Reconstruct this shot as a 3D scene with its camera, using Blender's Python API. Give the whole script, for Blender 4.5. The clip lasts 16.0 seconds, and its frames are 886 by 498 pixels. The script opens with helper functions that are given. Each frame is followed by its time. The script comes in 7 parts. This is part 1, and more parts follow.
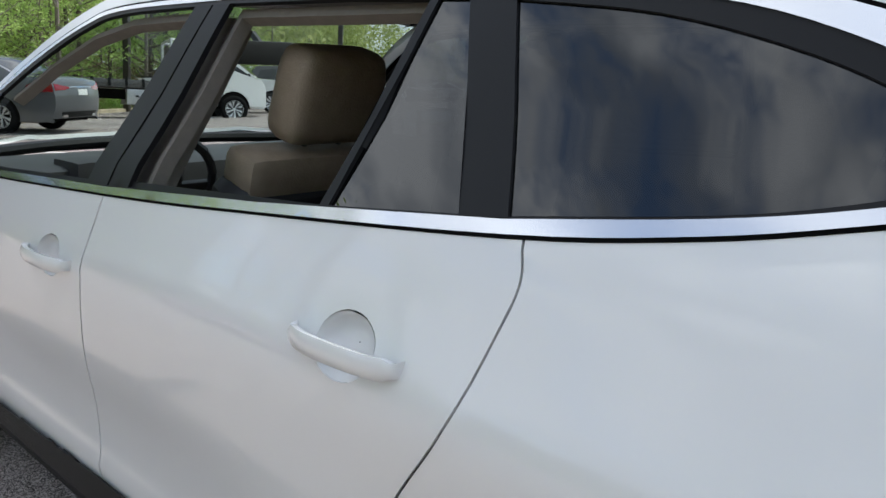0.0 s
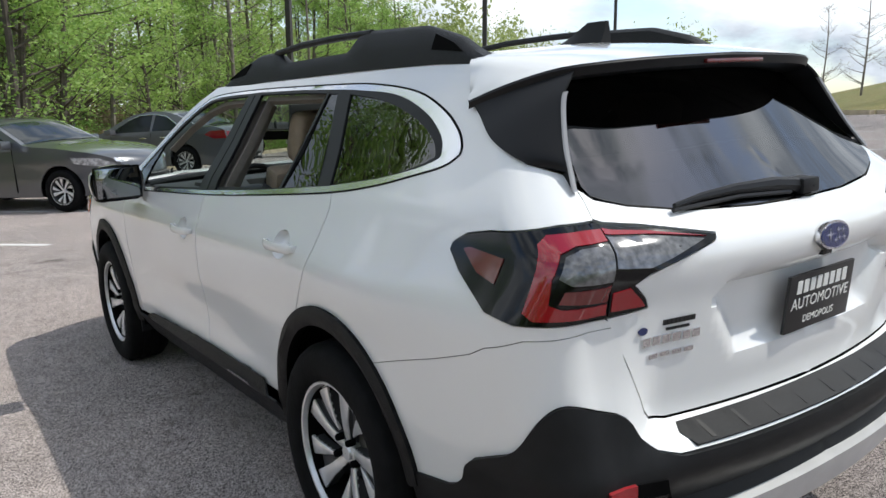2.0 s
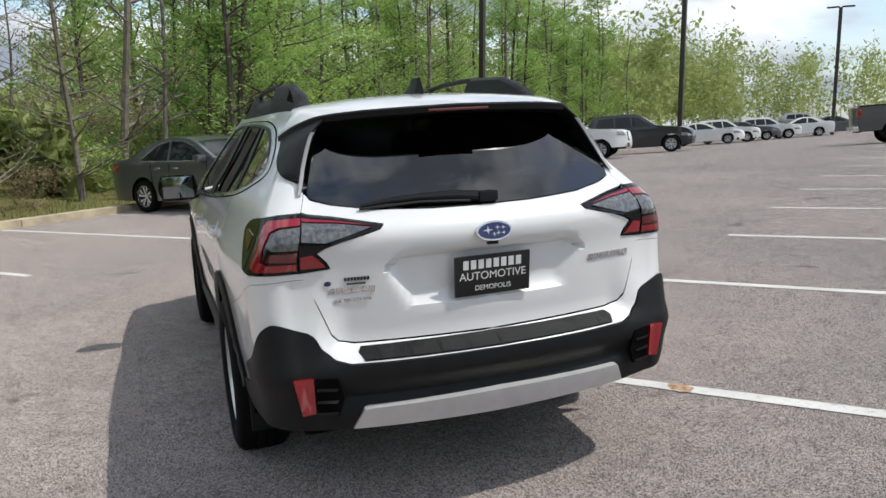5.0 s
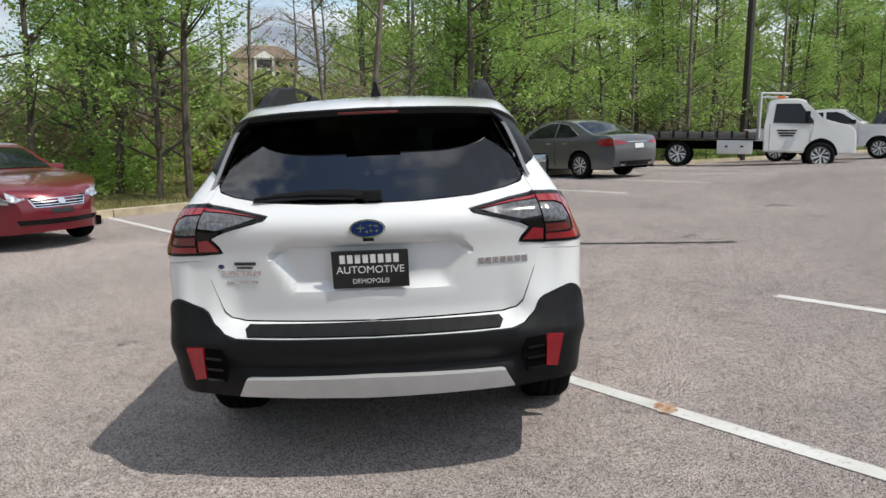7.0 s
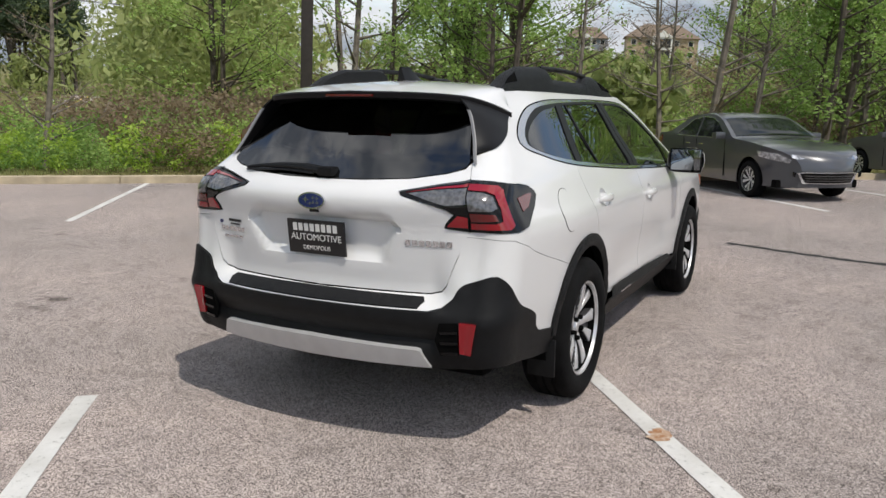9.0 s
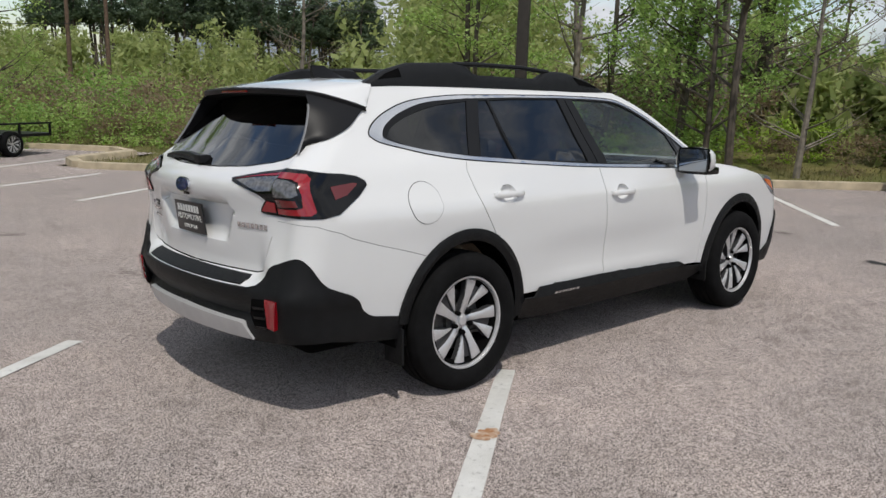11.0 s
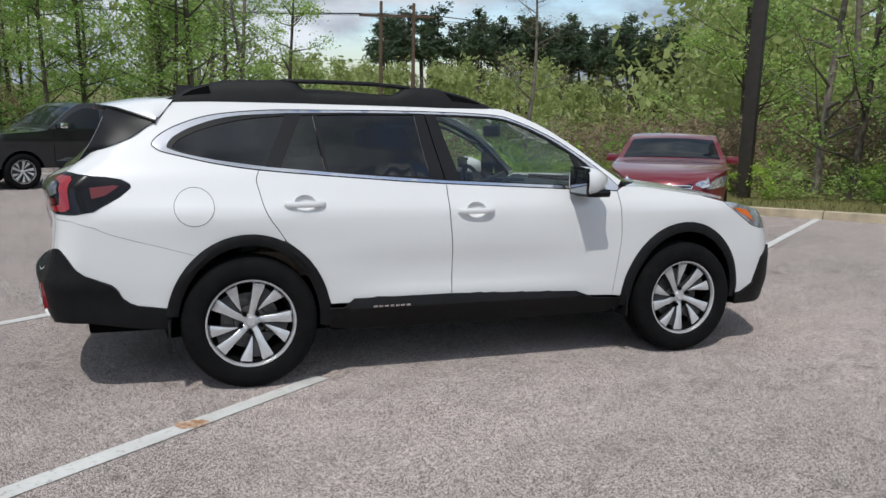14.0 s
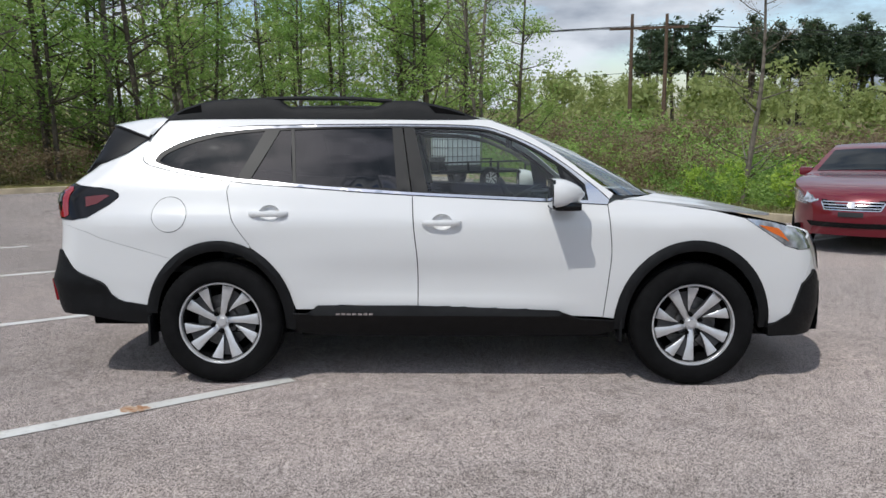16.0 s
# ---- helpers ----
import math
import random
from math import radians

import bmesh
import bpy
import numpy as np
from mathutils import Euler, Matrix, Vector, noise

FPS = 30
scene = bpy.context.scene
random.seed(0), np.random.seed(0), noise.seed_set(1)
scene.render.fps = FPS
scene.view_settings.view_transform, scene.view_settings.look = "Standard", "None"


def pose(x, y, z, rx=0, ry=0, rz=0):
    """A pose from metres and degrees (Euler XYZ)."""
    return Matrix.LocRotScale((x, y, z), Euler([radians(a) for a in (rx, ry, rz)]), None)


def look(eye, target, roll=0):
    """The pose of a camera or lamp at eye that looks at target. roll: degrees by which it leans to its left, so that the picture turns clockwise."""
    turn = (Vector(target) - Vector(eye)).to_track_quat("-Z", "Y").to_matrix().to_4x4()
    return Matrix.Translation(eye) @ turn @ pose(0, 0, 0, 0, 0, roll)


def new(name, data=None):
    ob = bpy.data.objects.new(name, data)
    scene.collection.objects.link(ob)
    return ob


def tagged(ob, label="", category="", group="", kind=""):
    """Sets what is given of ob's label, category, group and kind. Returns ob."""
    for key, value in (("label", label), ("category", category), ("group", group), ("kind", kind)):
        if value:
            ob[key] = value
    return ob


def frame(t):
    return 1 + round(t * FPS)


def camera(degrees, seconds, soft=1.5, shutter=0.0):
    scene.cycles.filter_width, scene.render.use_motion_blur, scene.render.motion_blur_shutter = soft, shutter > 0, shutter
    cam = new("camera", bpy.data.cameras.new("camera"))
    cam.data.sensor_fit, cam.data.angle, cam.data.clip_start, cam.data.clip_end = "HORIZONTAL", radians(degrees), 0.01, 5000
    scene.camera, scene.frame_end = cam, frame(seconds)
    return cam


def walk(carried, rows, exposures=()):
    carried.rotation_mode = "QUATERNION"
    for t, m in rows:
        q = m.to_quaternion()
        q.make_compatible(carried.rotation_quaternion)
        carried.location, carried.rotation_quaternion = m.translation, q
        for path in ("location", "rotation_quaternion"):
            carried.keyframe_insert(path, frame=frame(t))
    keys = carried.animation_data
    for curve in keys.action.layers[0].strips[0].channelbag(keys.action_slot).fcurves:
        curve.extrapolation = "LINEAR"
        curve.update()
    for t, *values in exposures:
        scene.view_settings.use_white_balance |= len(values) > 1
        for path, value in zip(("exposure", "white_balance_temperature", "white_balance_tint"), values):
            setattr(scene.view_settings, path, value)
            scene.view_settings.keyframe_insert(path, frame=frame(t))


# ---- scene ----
cam = camera(58.7, 16.0)
PATH = [
    (0, -0.476, 1.602, 1.301, 78.77, -3.86, -137.09),
    (0.5, -0.890, 1.681, 1.294, 80.01, -3.83, -130.79),
    (1, -1.288, 1.766, 1.335, 80.35, -2.06, -127.58),
    (1.5, -1.679, 1.901, 1.356, 80.38, -0.29, -126.95),
    (2, -2.075, 1.983, 1.381, 80.08, 0.29, -125.81),
    (2.5, -2.465, 2.046, 1.391, 80.15, 0.16, -124.07),
    (3, -2.824, 2.123, 1.374, 79.65, 0.04, -122.61),
    (3.5, -3.114, 2.088, 1.383, 79.26, 0.20, -120.94),
    (4, -3.415, 1.856, 1.392, 80.26, -0.01, -119.16),
    (4.5, -3.557, 1.561, 1.399, 81.42, -0.72, -116.58),
    (5, -3.651, 1.204, 1.441, 81.23, 0.22, -110.30),
    (5.2, -3.710, 1.081, 1.445, 81.00, 0.61, -107.50),
    (7.3, -4.073, -0.443, 1.505, 80.58, -1.51, -86.35),
    (7.5, -4.054, -0.590, 1.495, 80.72, -2.25, -83.14),
    (8, -3.949, -1.023, 1.536, 80.91, -3.11, -73.48),
    (8.5, -3.895, -1.528, 1.563, 80.09, -2.73, -67.19),
    (9, -3.758, -1.963, 1.583, 78.17, -2.77, -62.33),
    (9.2, -3.653, -2.129, 1.605, 77.69, -2.69, -60.24),
    (11.3, -2.484, -3.806, 1.636, 76.99, -1.72, -39.48),
    (11.5, -2.342, -3.926, 1.629, 76.55, -1.55, -38.00),
    (12, -1.936, -4.188, 1.638, 76.71, -1.66, -34.09),
    (12.5, -1.572, -4.465, 1.647, 77.72, -0.94, -29.32),
    (13, -1.212, -4.683, 1.646, 77.99, -0.29, -24.38),
    (13.5, -0.798, -4.830, 1.634, 78.10, -1.36, -22.15),
    (14, -0.383, -5.043, 1.640, 78.82, -1.21, -19.12),
    (14.5, 0.039, -5.137, 1.629, 80.10, 0.08, -15.17),
    (15, 0.451, -5.210, 1.639, 80.69, 0.97, -9.59),
    (15.5, 0.865, -5.306, 1.644, 80.47, 0.36, -3.85),
    (16, 1.315, -5.292, 1.621, 79.88, 0.56, 0.07),
]
walk(cam, [(row[0], pose(*row[1:])) for row in PATH],
     [(0, 0.80, 6250, 8), (1, 0.66, 6200, 7), (2.5, 0.50, 6350, 8), (4, 0.38, 6400, 9), (5, 0.32, 6400, 8), (8, 0.25, 6550, 9), (9, 0.15, 6600, 10), (11.5, -0.10, 6450, 9), (13, -0.05, 6250, 8), (16, -0.02, 6150, 9)])


# ---------------------------------------------------------------- world and sun
SUN = Vector((-0.33, -0.51, 1.0)).normalized()
world = bpy.data.worlds.new("world")
scene.world = world
world.use_nodes = True
wn, wl = world.node_tree.nodes, world.node_tree.links
bg = wn["Background"]
sky = wn.new("ShaderNodeTexSky")
sky.sky_type = "NISHITA"
sky.sun_disc = False
sky.sun_elevation = math.asin(SUN.z)
sky.sun_rotation = math.atan2(SUN.x, SUN.y)
bg.inputs[1].default_value = 0.150
wtc, wmap, cl, cl2 = wn.new("ShaderNodeTexCoord"), wn.new("ShaderNodeMapping"), wn.new("ShaderNodeTexNoise"), wn.new("ShaderNodeValToRGB")
wmap.inputs["Scale"].default_value = (1.0, 1.0, 2.6)
wmap.inputs["Location"].default_value = (0.3, 1.7, 0.0)
cl.inputs["Scale"].default_value, cl.inputs["Detail"].default_value, cl.inputs["Roughness"].default_value = 3.0, 9, 0.60
cl2.color_ramp.elements[0].position, cl2.color_ramp.elements[1].position = 0.40, 0.52
shade = wn.new("ShaderNodeTexNoise")
shade.inputs["Scale"].default_value, shade.inputs["Detail"].default_value = 4.5, 6
shade_ramp = wn.new("ShaderNodeValToRGB")
shade_ramp.color_ramp.elements[0].position, shade_ramp.color_ramp.elements[1].position = 0.40, 0.60
shade_ramp.color_ramp.elements[0].color, shade_ramp.color_ramp.elements[1].color = (2.0, 2.25, 2.7, 1), (5.6, 5.75, 6.0, 1)
cmix = wn.new("ShaderNodeMix")
cmix.data_type = "RGBA"
wl.new(wtc.outputs["Generated"], wmap.inputs["Vector"])
wl.new(wmap.outputs[0], cl.inputs["Vector"])
wl.new(wmap.outputs[0], shade.inputs["Vector"])
wl.new(cl.outputs["Fac"], cl2.inputs["Fac"])
wl.new(shade.outputs["Fac"], shade_ramp.inputs["Fac"])
wl.new(cl2.outputs["Color"], cmix.inputs["Factor"])
wl.new(sky.outputs[0], cmix.inputs[6])
wl.new(shade_ramp.outputs["Color"], cmix.inputs[7])
wl.new(cmix.outputs[2], bg.inputs[0])
sun_data = bpy.data.lights.new("sun", "SUN")
sun_data.energy, sun_data.angle, sun_data.color = 2.55, radians(0.6), (1.0, 0.95, 0.87)
sun = new("sun", sun_data)
sun.matrix_world = look(SUN * 60, (0, 0, 0))

def ground_z(x, y):
    gx = x if x < 15 else 15 + 5 * (1 - math.exp(-(x - 15) / 5))
    gy = (y if y < 14 else 14 + .45 * (y - 14) if y < 40 else 25.7) if y > -48 else -48 - 10 * (1 - math.exp((y + 48) / 10))
    fall = max(0, min(1, (-y - 2) / 8)) * max(0, min(x, 46) - 15)
    return -0.0132 * gx - 0.0498 * gy - .048 * fall

# ---------------------------------------------------------------- mesh helpers
def material(name, col, rough=0.5, metal=0.0, var=0.0, scale=8.0, bump=0.0, bscale=60.0, coat=0.0, col2=None, spec=0.5, emit=0.0):
    m = bpy.data.materials.new(name)
    m.use_nodes = True
    nt = m.node_tree
    b = nt.nodes["Principled BSDF"]
    b.inputs["Base Color"].default_value = (*col, 1)
    b.inputs["Roughness"].default_value = rough
    b.inputs["Metallic"].default_value = metal
    b.inputs["Specular IOR Level"].default_value = spec
    b.inputs["Coat Weight"].default_value = coat
    b.inputs["Coat Roughness"].default_value = 0.04
    if emit:
        b.inputs["Emission Color"].default_value = (*col, 1)
        b.inputs["Emission Strength"].default_value = emit
    if var or col2 or bump:
        tc = nt.nodes.new("ShaderNodeTexCoord")
    if var or col2:
        n1 = nt.nodes.new("ShaderNodeTexNoise")
        n1.inputs["Scale"].default_value, n1.inputs["Detail"].default_value = scale, 6
        nt.links.new(tc.outputs["Object"], n1.inputs["Vector"])
        ramp = nt.nodes.new("ShaderNodeValToRGB")
        c2 = col2 or tuple(min(1, c * (1 + var)) for c in col)
        c1 = col if col2 else tuple(c * (1 - var) for c in col)
        ramp.color_ramp.elements[0].position, ramp.color_ramp.elements[1].position = 0.35, 0.68
        ramp.color_ramp.elements[0].color, ramp.color_ramp.elements[1].color = (*c1, 1), (*c2, 1)
        nt.links.new(n1.outputs["Fac"], ramp.inputs["Fac"])
        nt.links.new(ramp.outputs["Color"], b.inputs["Base Color"])
    if bump:
        n2 = nt.nodes.new("ShaderNodeTexNoise")
        n2.inputs["Scale"].default_value, n2.inputs["Detail"].default_value = bscale, 3
        nt.links.new(tc.outputs["Object"], n2.inputs["Vector"])
        bp = nt.nodes.new("ShaderNodeBump")
        bp.inputs["Strength"].default_value, bp.inputs["Distance"].default_value = bump, 0.01
        nt.links.new(n2.outputs["Fac"], bp.inputs["Height"])
        nt.links.new(bp.outputs["Normal"], b.inputs["Normal"])
    return m


def glass_material(name, tint, gloss=1.0, base=0.09):
    m = bpy.data.materials.new(name)
    m.use_nodes = True
    nt = m.node_tree
    nt.nodes.remove(nt.nodes["Principled BSDF"])
    out = nt.nodes["Material Output"]
    tr, gl, mix, lw = (nt.nodes.new("ShaderNode" + k) for k in ("BsdfTransparent", "BsdfGlossy", "MixShader", "LayerWeight"))
    tr.inputs[0].default_value = (*tint, 1)
    gl.inputs["Roughness"].default_value = 0.01
    gl.inputs[0].default_value = (gloss, gloss, gloss, 1)
    pw, ma = nt.nodes.new("ShaderNodeMath"), nt.nodes.new("ShaderNodeMath")
    pw.operation, ma.operation = "POWER", "MULTIPLY_ADD"
    pw.inputs[1].default_value = 4.0
    ma.inputs[1].default_value, ma.inputs[2].default_value = 0.92, base
    lw.inputs["Blend"].default_value = 0.5
    nt.links.new(lw.outputs["Facing"], pw.inputs[0])
    nt.links.new(pw.outputs[0], ma.inputs[0])
    nt.links.new(ma.outputs[0], mix.inputs[0])
    nt.links.new(tr.outputs[0], mix.inputs[1])
    nt.links.new(gl.outputs[0], mix.inputs[2])
    nt.links.new(mix.outputs[0], out.inputs[0])
    return m


def part(name, bm, mat, parent=None, label="", smooth=40):
    me = bpy.data.meshes.new(name)
    bm.to_mesh(me)
    bm.free()
    if mat:
        me.materials.append(mat)
    if smooth and len(me.polygons):
        me.polygons.foreach_set("use_smooth", [True] * len(me.polygons))
        me.set_sharp_from_angle(angle=radians(smooth))
    ob = new(name, me)
    ob.parent = parent
    if label:
        ob["label"] = label
    return ob


def share(name, ob, parent, m=Matrix(), label=""):
    o = new(name, ob.data)
    o.parent = parent
    o.matrix_basis = m
    if label:
        o["label"] = label
    return o


def thing(name, m, label, category, group="", kind=""):
    e = new(name)
    e.matrix_world = m
    e.empty_display_size = 0.2
    return tagged(e, label, category, group, kind)


def box(bm, a, b, bevel=0.0, m=Matrix(), seg=2):
    r = bmesh.ops.create_cube(bm, size=1)
    vs = r["verts"]
    for v in vs:
        v.co = Vector([(a[i] + b[i]) / 2 + v.co[i] * (b[i] - a[i]) for i in range(3)])
    if bevel:
        es = list({e for v in vs for e in v.link_edges})
        r = bmesh.ops.bevel(bm, geom=es, offset=bevel, segments=seg, affect="EDGES", profile=0.7)
        vs = list({v for f in r["faces"] for v in f.verts} | {v for v in vs if v.is_valid})
    for v in vs:
        v.co = m @ v.co
    return vs


def lathe(bm, profile, n=48, m=Matrix(), close=False):
    """Turn (radius, height) pairs round the local y axis."""
    rings = []
    for k in range(n):
        a = 2 * math.pi * k / n
        rings.append([bm.verts.new(m @ Vector((r * math.cos(a), h, r * math.sin(a)))) for r, h in profile])
    for k in range(n):
        A, B = rings[k], rings[(k + 1) % n]
        for i in range(len(profile) - 1):
            bm.faces.new((A[i], A[i + 1], B[i + 1], B[i]))
    return rings


def tube(bm, pts, radii, n=8, caps=True):
    rings = []
    pts = [Vector(p) for p in pts]
    if not isinstance(radii, (list, tuple)):
        radii = [radii] * len(pts)
    for i, p in enumerate(pts):
        d = (pts[min(i + 1, len(pts) - 1)] - pts[max(i - 1, 0)]).normalized()
        up = Vector((0, 0, 1)) if abs(d.z) < 0.9 else Vector((1, 0, 0))
        a = d.cross(up).normalized()
        b = d.cross(a)
        rings.append([bm.verts.new(p + (a * math.cos(2 * math.pi * k / n) + b * math.sin(2 * math.pi * k / n)) * radii[i]) for k in range(n)])
    for A, B in zip(rings, rings[1:]):
        for k in range(n):
            bm.faces.new((A[k], A[(k + 1) % n], B[(k + 1) % n], B[k]))
    if caps:
        bm.faces.new(rings[0])
        bm.faces.new(list(reversed(rings[-1])))


def curve(pts, n=6):
    """Catmull-Rom points through pts, with the ends."""
    P = [Vector(p) for p in pts]
    P = [2 * P[0] - P[1]] + P + [2 * P[-1] - P[-2]]
    out = []
    for i in range(1, len(P) - 2):
        a, b, c, d = P[i - 1:i + 3]
        for k in range(n):
            t = k / n
            out.append(tuple(0.5 * ((2 * b) + (c - a) * t + (2 * a - 5 * b + 4 * c - d) * t * t + (3 * b - a - 3 * c + d) * t ** 3)))
    out.append(tuple(P[-2]))
    return out


def in_poly(poly, u, v):
    c = False
    j = len(poly) - 1
    for i in range(len(poly)):
        (a, b), (p, q) = poly[i], poly[j]
        if (b > v) != (q > v) and u < (p - a) * (v - b) / (q - b) + a:
            c = not c
        j = i
    return c


def poly_dist(poly, u, v):
    best = 9.0
    for i in range(len(poly)):
        a, b = poly[i - 1], poly[i]
        dx, dy = b[0] - a[0], b[1] - a[1]
        L = dx * dx + dy * dy
        t = 0 if L == 0 else max(0, min(1, ((u - a[0]) * dx + (v - a[1]) * dy) / L))
        best = min(best, math.hypot(u - a[0] - t * dx, v - a[1] - t * dy))
    return best


def resample(poly, step):
    out = []
    for i in range(len(poly)):
        a, b = poly[i], poly[(i + 1) % len(poly)]
        L = math.hypot(b[0] - a[0], b[1] - a[1])
        if L < 1e-5:
            continue
        n = max(1, int(math.ceil(L / step)))
        out += [(a[0] + (b[0] - a[0]) * k / n, a[1] + (b[1] - a[1]) * k / n) for k in range(n)]
    return out


from mathutils.geometry import delaunay_2d_cdt


def patch(poly, fn, step=0.05, rim=0.014, gap=0.0, side=1, holes=(), centre=(1.2, 0, 0.7), free=None):
    """A panel: the outline poly in (u, v), filled with a mesh, laid on the surface fn(u, v); its rim folds inwards."""
    pl = resample(poly, step)
    if gap:
        area = sum(pl[i - 1][0] * pl[i][1] - pl[i][0] * pl[i - 1][1] for i in range(len(pl)))
        sg = 1 if area > 0 else -1
        moved = []
        for i, p in enumerate(pl):
            a, b = pl[i - 1], pl[(i + 1) % len(pl)]
            tx, ty = b[0] - a[0], b[1] - a[1]
            L = math.hypot(tx, ty) or 1
            moved.append(p if free and free(*p) else (p[0] - sg * ty / L * gap, p[1] + sg * tx / L * gap))
        pl = moved
    loops = [pl] + [resample(h, step) for h in holes]
    pts, edges = [], []
    for lp in loops:
        k = len(pts)
        pts += [Vector(p) for p in lp]
        edges += [(k + i, k + (i + 1) % len(lp)) for i in range(len(lp))]
    us, vs = [p[0] for p in pl], [p[1] for p in pl]
    u = min(us) + step * 0.5
    while u < max(us):
        v = min(vs) + step * 0.5
        while v < max(vs):
            if in_poly(pl, u, v) and not any(in_poly(h, u, v) for h in loops[1:]) and min(poly_dist(lp, u, v) for lp in loops) > step * 0.45:
                pts.append(Vector((u, v)))
            v += step
        u += step
    co, _, tris, *_ = delaunay_2d_cdt(pts, edges, [], 0, 1e-6)
    bm = bmesh.new()
    bv = []
    for c in co:
        x, y, z = fn(c[0], c[1])
        bv.append(bm.verts.new((x, y * side, z)))
    C = Vector(centre)
    C.y *= side
    for t in tris:
        m = (co[t[0]] + co[t[1]] + co[t[2]]) / 3
        if in_poly(pl, m[0], m[1]) and not any(in_poly(h, m[0], m[1]) for h in loops[1:]):
            bm.faces.new([bv[i] for i in t])
    for v in [v for v in bm.verts if not v.link_faces]:
        bm.verts.remove(v)
    bmesh.ops.recalc_face_normals(bm, faces=bm.faces)
    bm.normal_update()
    if sum((f.calc_center_median() - C).dot(f.normal) * f.calc_area() for f in bm.faces) < 0:
        bmesh.ops.reverse_faces(bm, faces=bm.faces)
        bm.normal_update()
    if rim:
        be = [e for e in bm.edges if e.is_boundary]
        nor = {v: v.normal.copy() for e in be for v in e.verts}
        r = bmesh.ops.extrude_edge_only(bm, edges=be)
        for v in [g for g in r["geom"] if isinstance(g, bmesh.types.BMVert)]:
            src = min(nor, key=lambda w: (w.co - v.co).length_squared) if len(nor) < 4 else None
            for e in v.link_edges:
                o = e.other_vert(v)
                if o in nor and (o.co - v.co).length < 1e-7:
                    src = o
            if src is not None:
                v.co = v.co - nor[src] * rim
    return bm


def table(xs, ys, blur=0.0):
    """A smooth curve through the table, as a function."""
    g = np.linspace(xs[0], xs[-1], 801)
    v = np.interp(g, xs, ys)
    if blur:
        n = max(1, int(blur / (g[1] - g[0])))
        pad = np.concatenate([np.full(n, v[0]) + (np.arange(-n, 0)) * (v[1] - v[0]), v, np.full(n, v[-1]) + np.arange(1, n + 1) * (v[-1] - v[-2])])
        k = np.hanning(2 * n + 1)
        v = np.convolve(pad, k / k.sum(), "valid")
    v = v.tolist()
    lo, inv = xs[0], 800 / (xs[-1] - xs[0])

    def f(x):
        t = (x - lo) * inv
        if t <= 0:
            return v[0]
        if t >= 800:
            return v[800]
        i = int(t)
        return v[i] + (v[i + 1] - v[i]) * (t - i)
    return f


# ---------------------------------------------------------------- materials
paint = material("pearl_white_paint", (0.75, 0.75, 0.745), 0.30, var=0.015, scale=1.5, coat=1.0)
black_plastic = material("grained_black_plastic", (0.007, 0.0073, 0.008), 0.5, var=0.2, scale=20, bump=0.25, bscale=500, spec=.25)
gloss_black = material("gloss_black_plastic", (0.003, 0.003, 0.0035), 0.09, spec=.4)
satin_black = material("satin_black_trim", (0.009, 0.009, 0.010), 0.42, spec=.22)
chrome = material("satin_chrome", (0.78, 0.78, 0.8), 0.16, 1.0)
silver = material("silver_paint", (0.62, 0.62, 0.62), 0.35, 0.4, var=0.05, scale=12)
grey_strip = material("grey_strip_plastic", (0.22, 0.22, 0.23), 0.4, var=0.05)
rubber = material("tyre_rubber", (0.006, 0.006, 0.0063), 0.85, var=0.3, scale=14, bump=0.2, bscale=90, spec=.15)
alloy = material("machined_alloy", (0.74, 0.74, 0.75), 0.30, 0.6, var=0.06, scale=30)
dark_alloy = material("dark_grey_alloy", (0.045, 0.045, 0.048), 0.38, 0.0, var=.1)
steel = material("worn_steel", (0.16, 0.155, 0.15), 0.5, 0.8, var=0.3, scale=25)
under = material("underbody_black", (0.004, 0.004, 0.004), 0.9, var=0.3, scale=10, spec=.05)
red_lens = material("red_lamp_lens", (0.27, 0.004, 0.010), 0.08, coat=1.0)
dark_red_lens = material("dark_red_marker_lens", (0.12, 0.008, 0.008), 0.1, coat=1.0)
clear_lens = material("smoked_clear_lens", (0.13, 0.13, 0.135), 0.12, 0.3, coat=1.0, var=0.4, scale=60)
amber_lens = material("amber_lens", (0.75, 0.16, 0.02), 0.12, coat=1.0)
head_lens = material("headlamp_lens", (0.5, 0.52, 0.55), 0.08, 0.6, coat=1.0, var=0.5, scale=18)
tint_glass = glass_material("privacy_glass", (0.030, 0.032, 0.035), 1.0, 0.07)
rear_glass = glass_material("dark_rear_glass", (0.022, 0.024, 0.027), 1.0, 0.10)
clear_glass = glass_material("green_tinted_glass", (0.70, 0.78, 0.74), 1.0, 0.07)
beige = material("beige_leather", (0.36, 0.28, 0.20), 0.5, var=0.08, scale=30, bump=0.2, bscale=220)
cabin_dark = material("dark_cabin_plastic", (0.02, 0.02, 0.022), 0.6, var=0.1)
cabin_light = material("warm_grey_trim", (0.20, 0.18, 0.155), 0.8, var=0.06, scale=40)
badge_blue = material("badge_blue", (0.01, 0.02, 0.10), 0.1, coat=1.0)
plate_black = material("black_plate", (0.012, 0.012, 0.013), 0.3, var=0.1)
plate_ink = material("plate_lettering", (0.72, 0.72, 0.7), 0.5)
black_ink = material("black_ink", (0.01, 0.01, 0.01), 0.5)
mirror_glass = material("mirror_silver", (0.30, 0.32, 0.34), 0.02, 1.0)

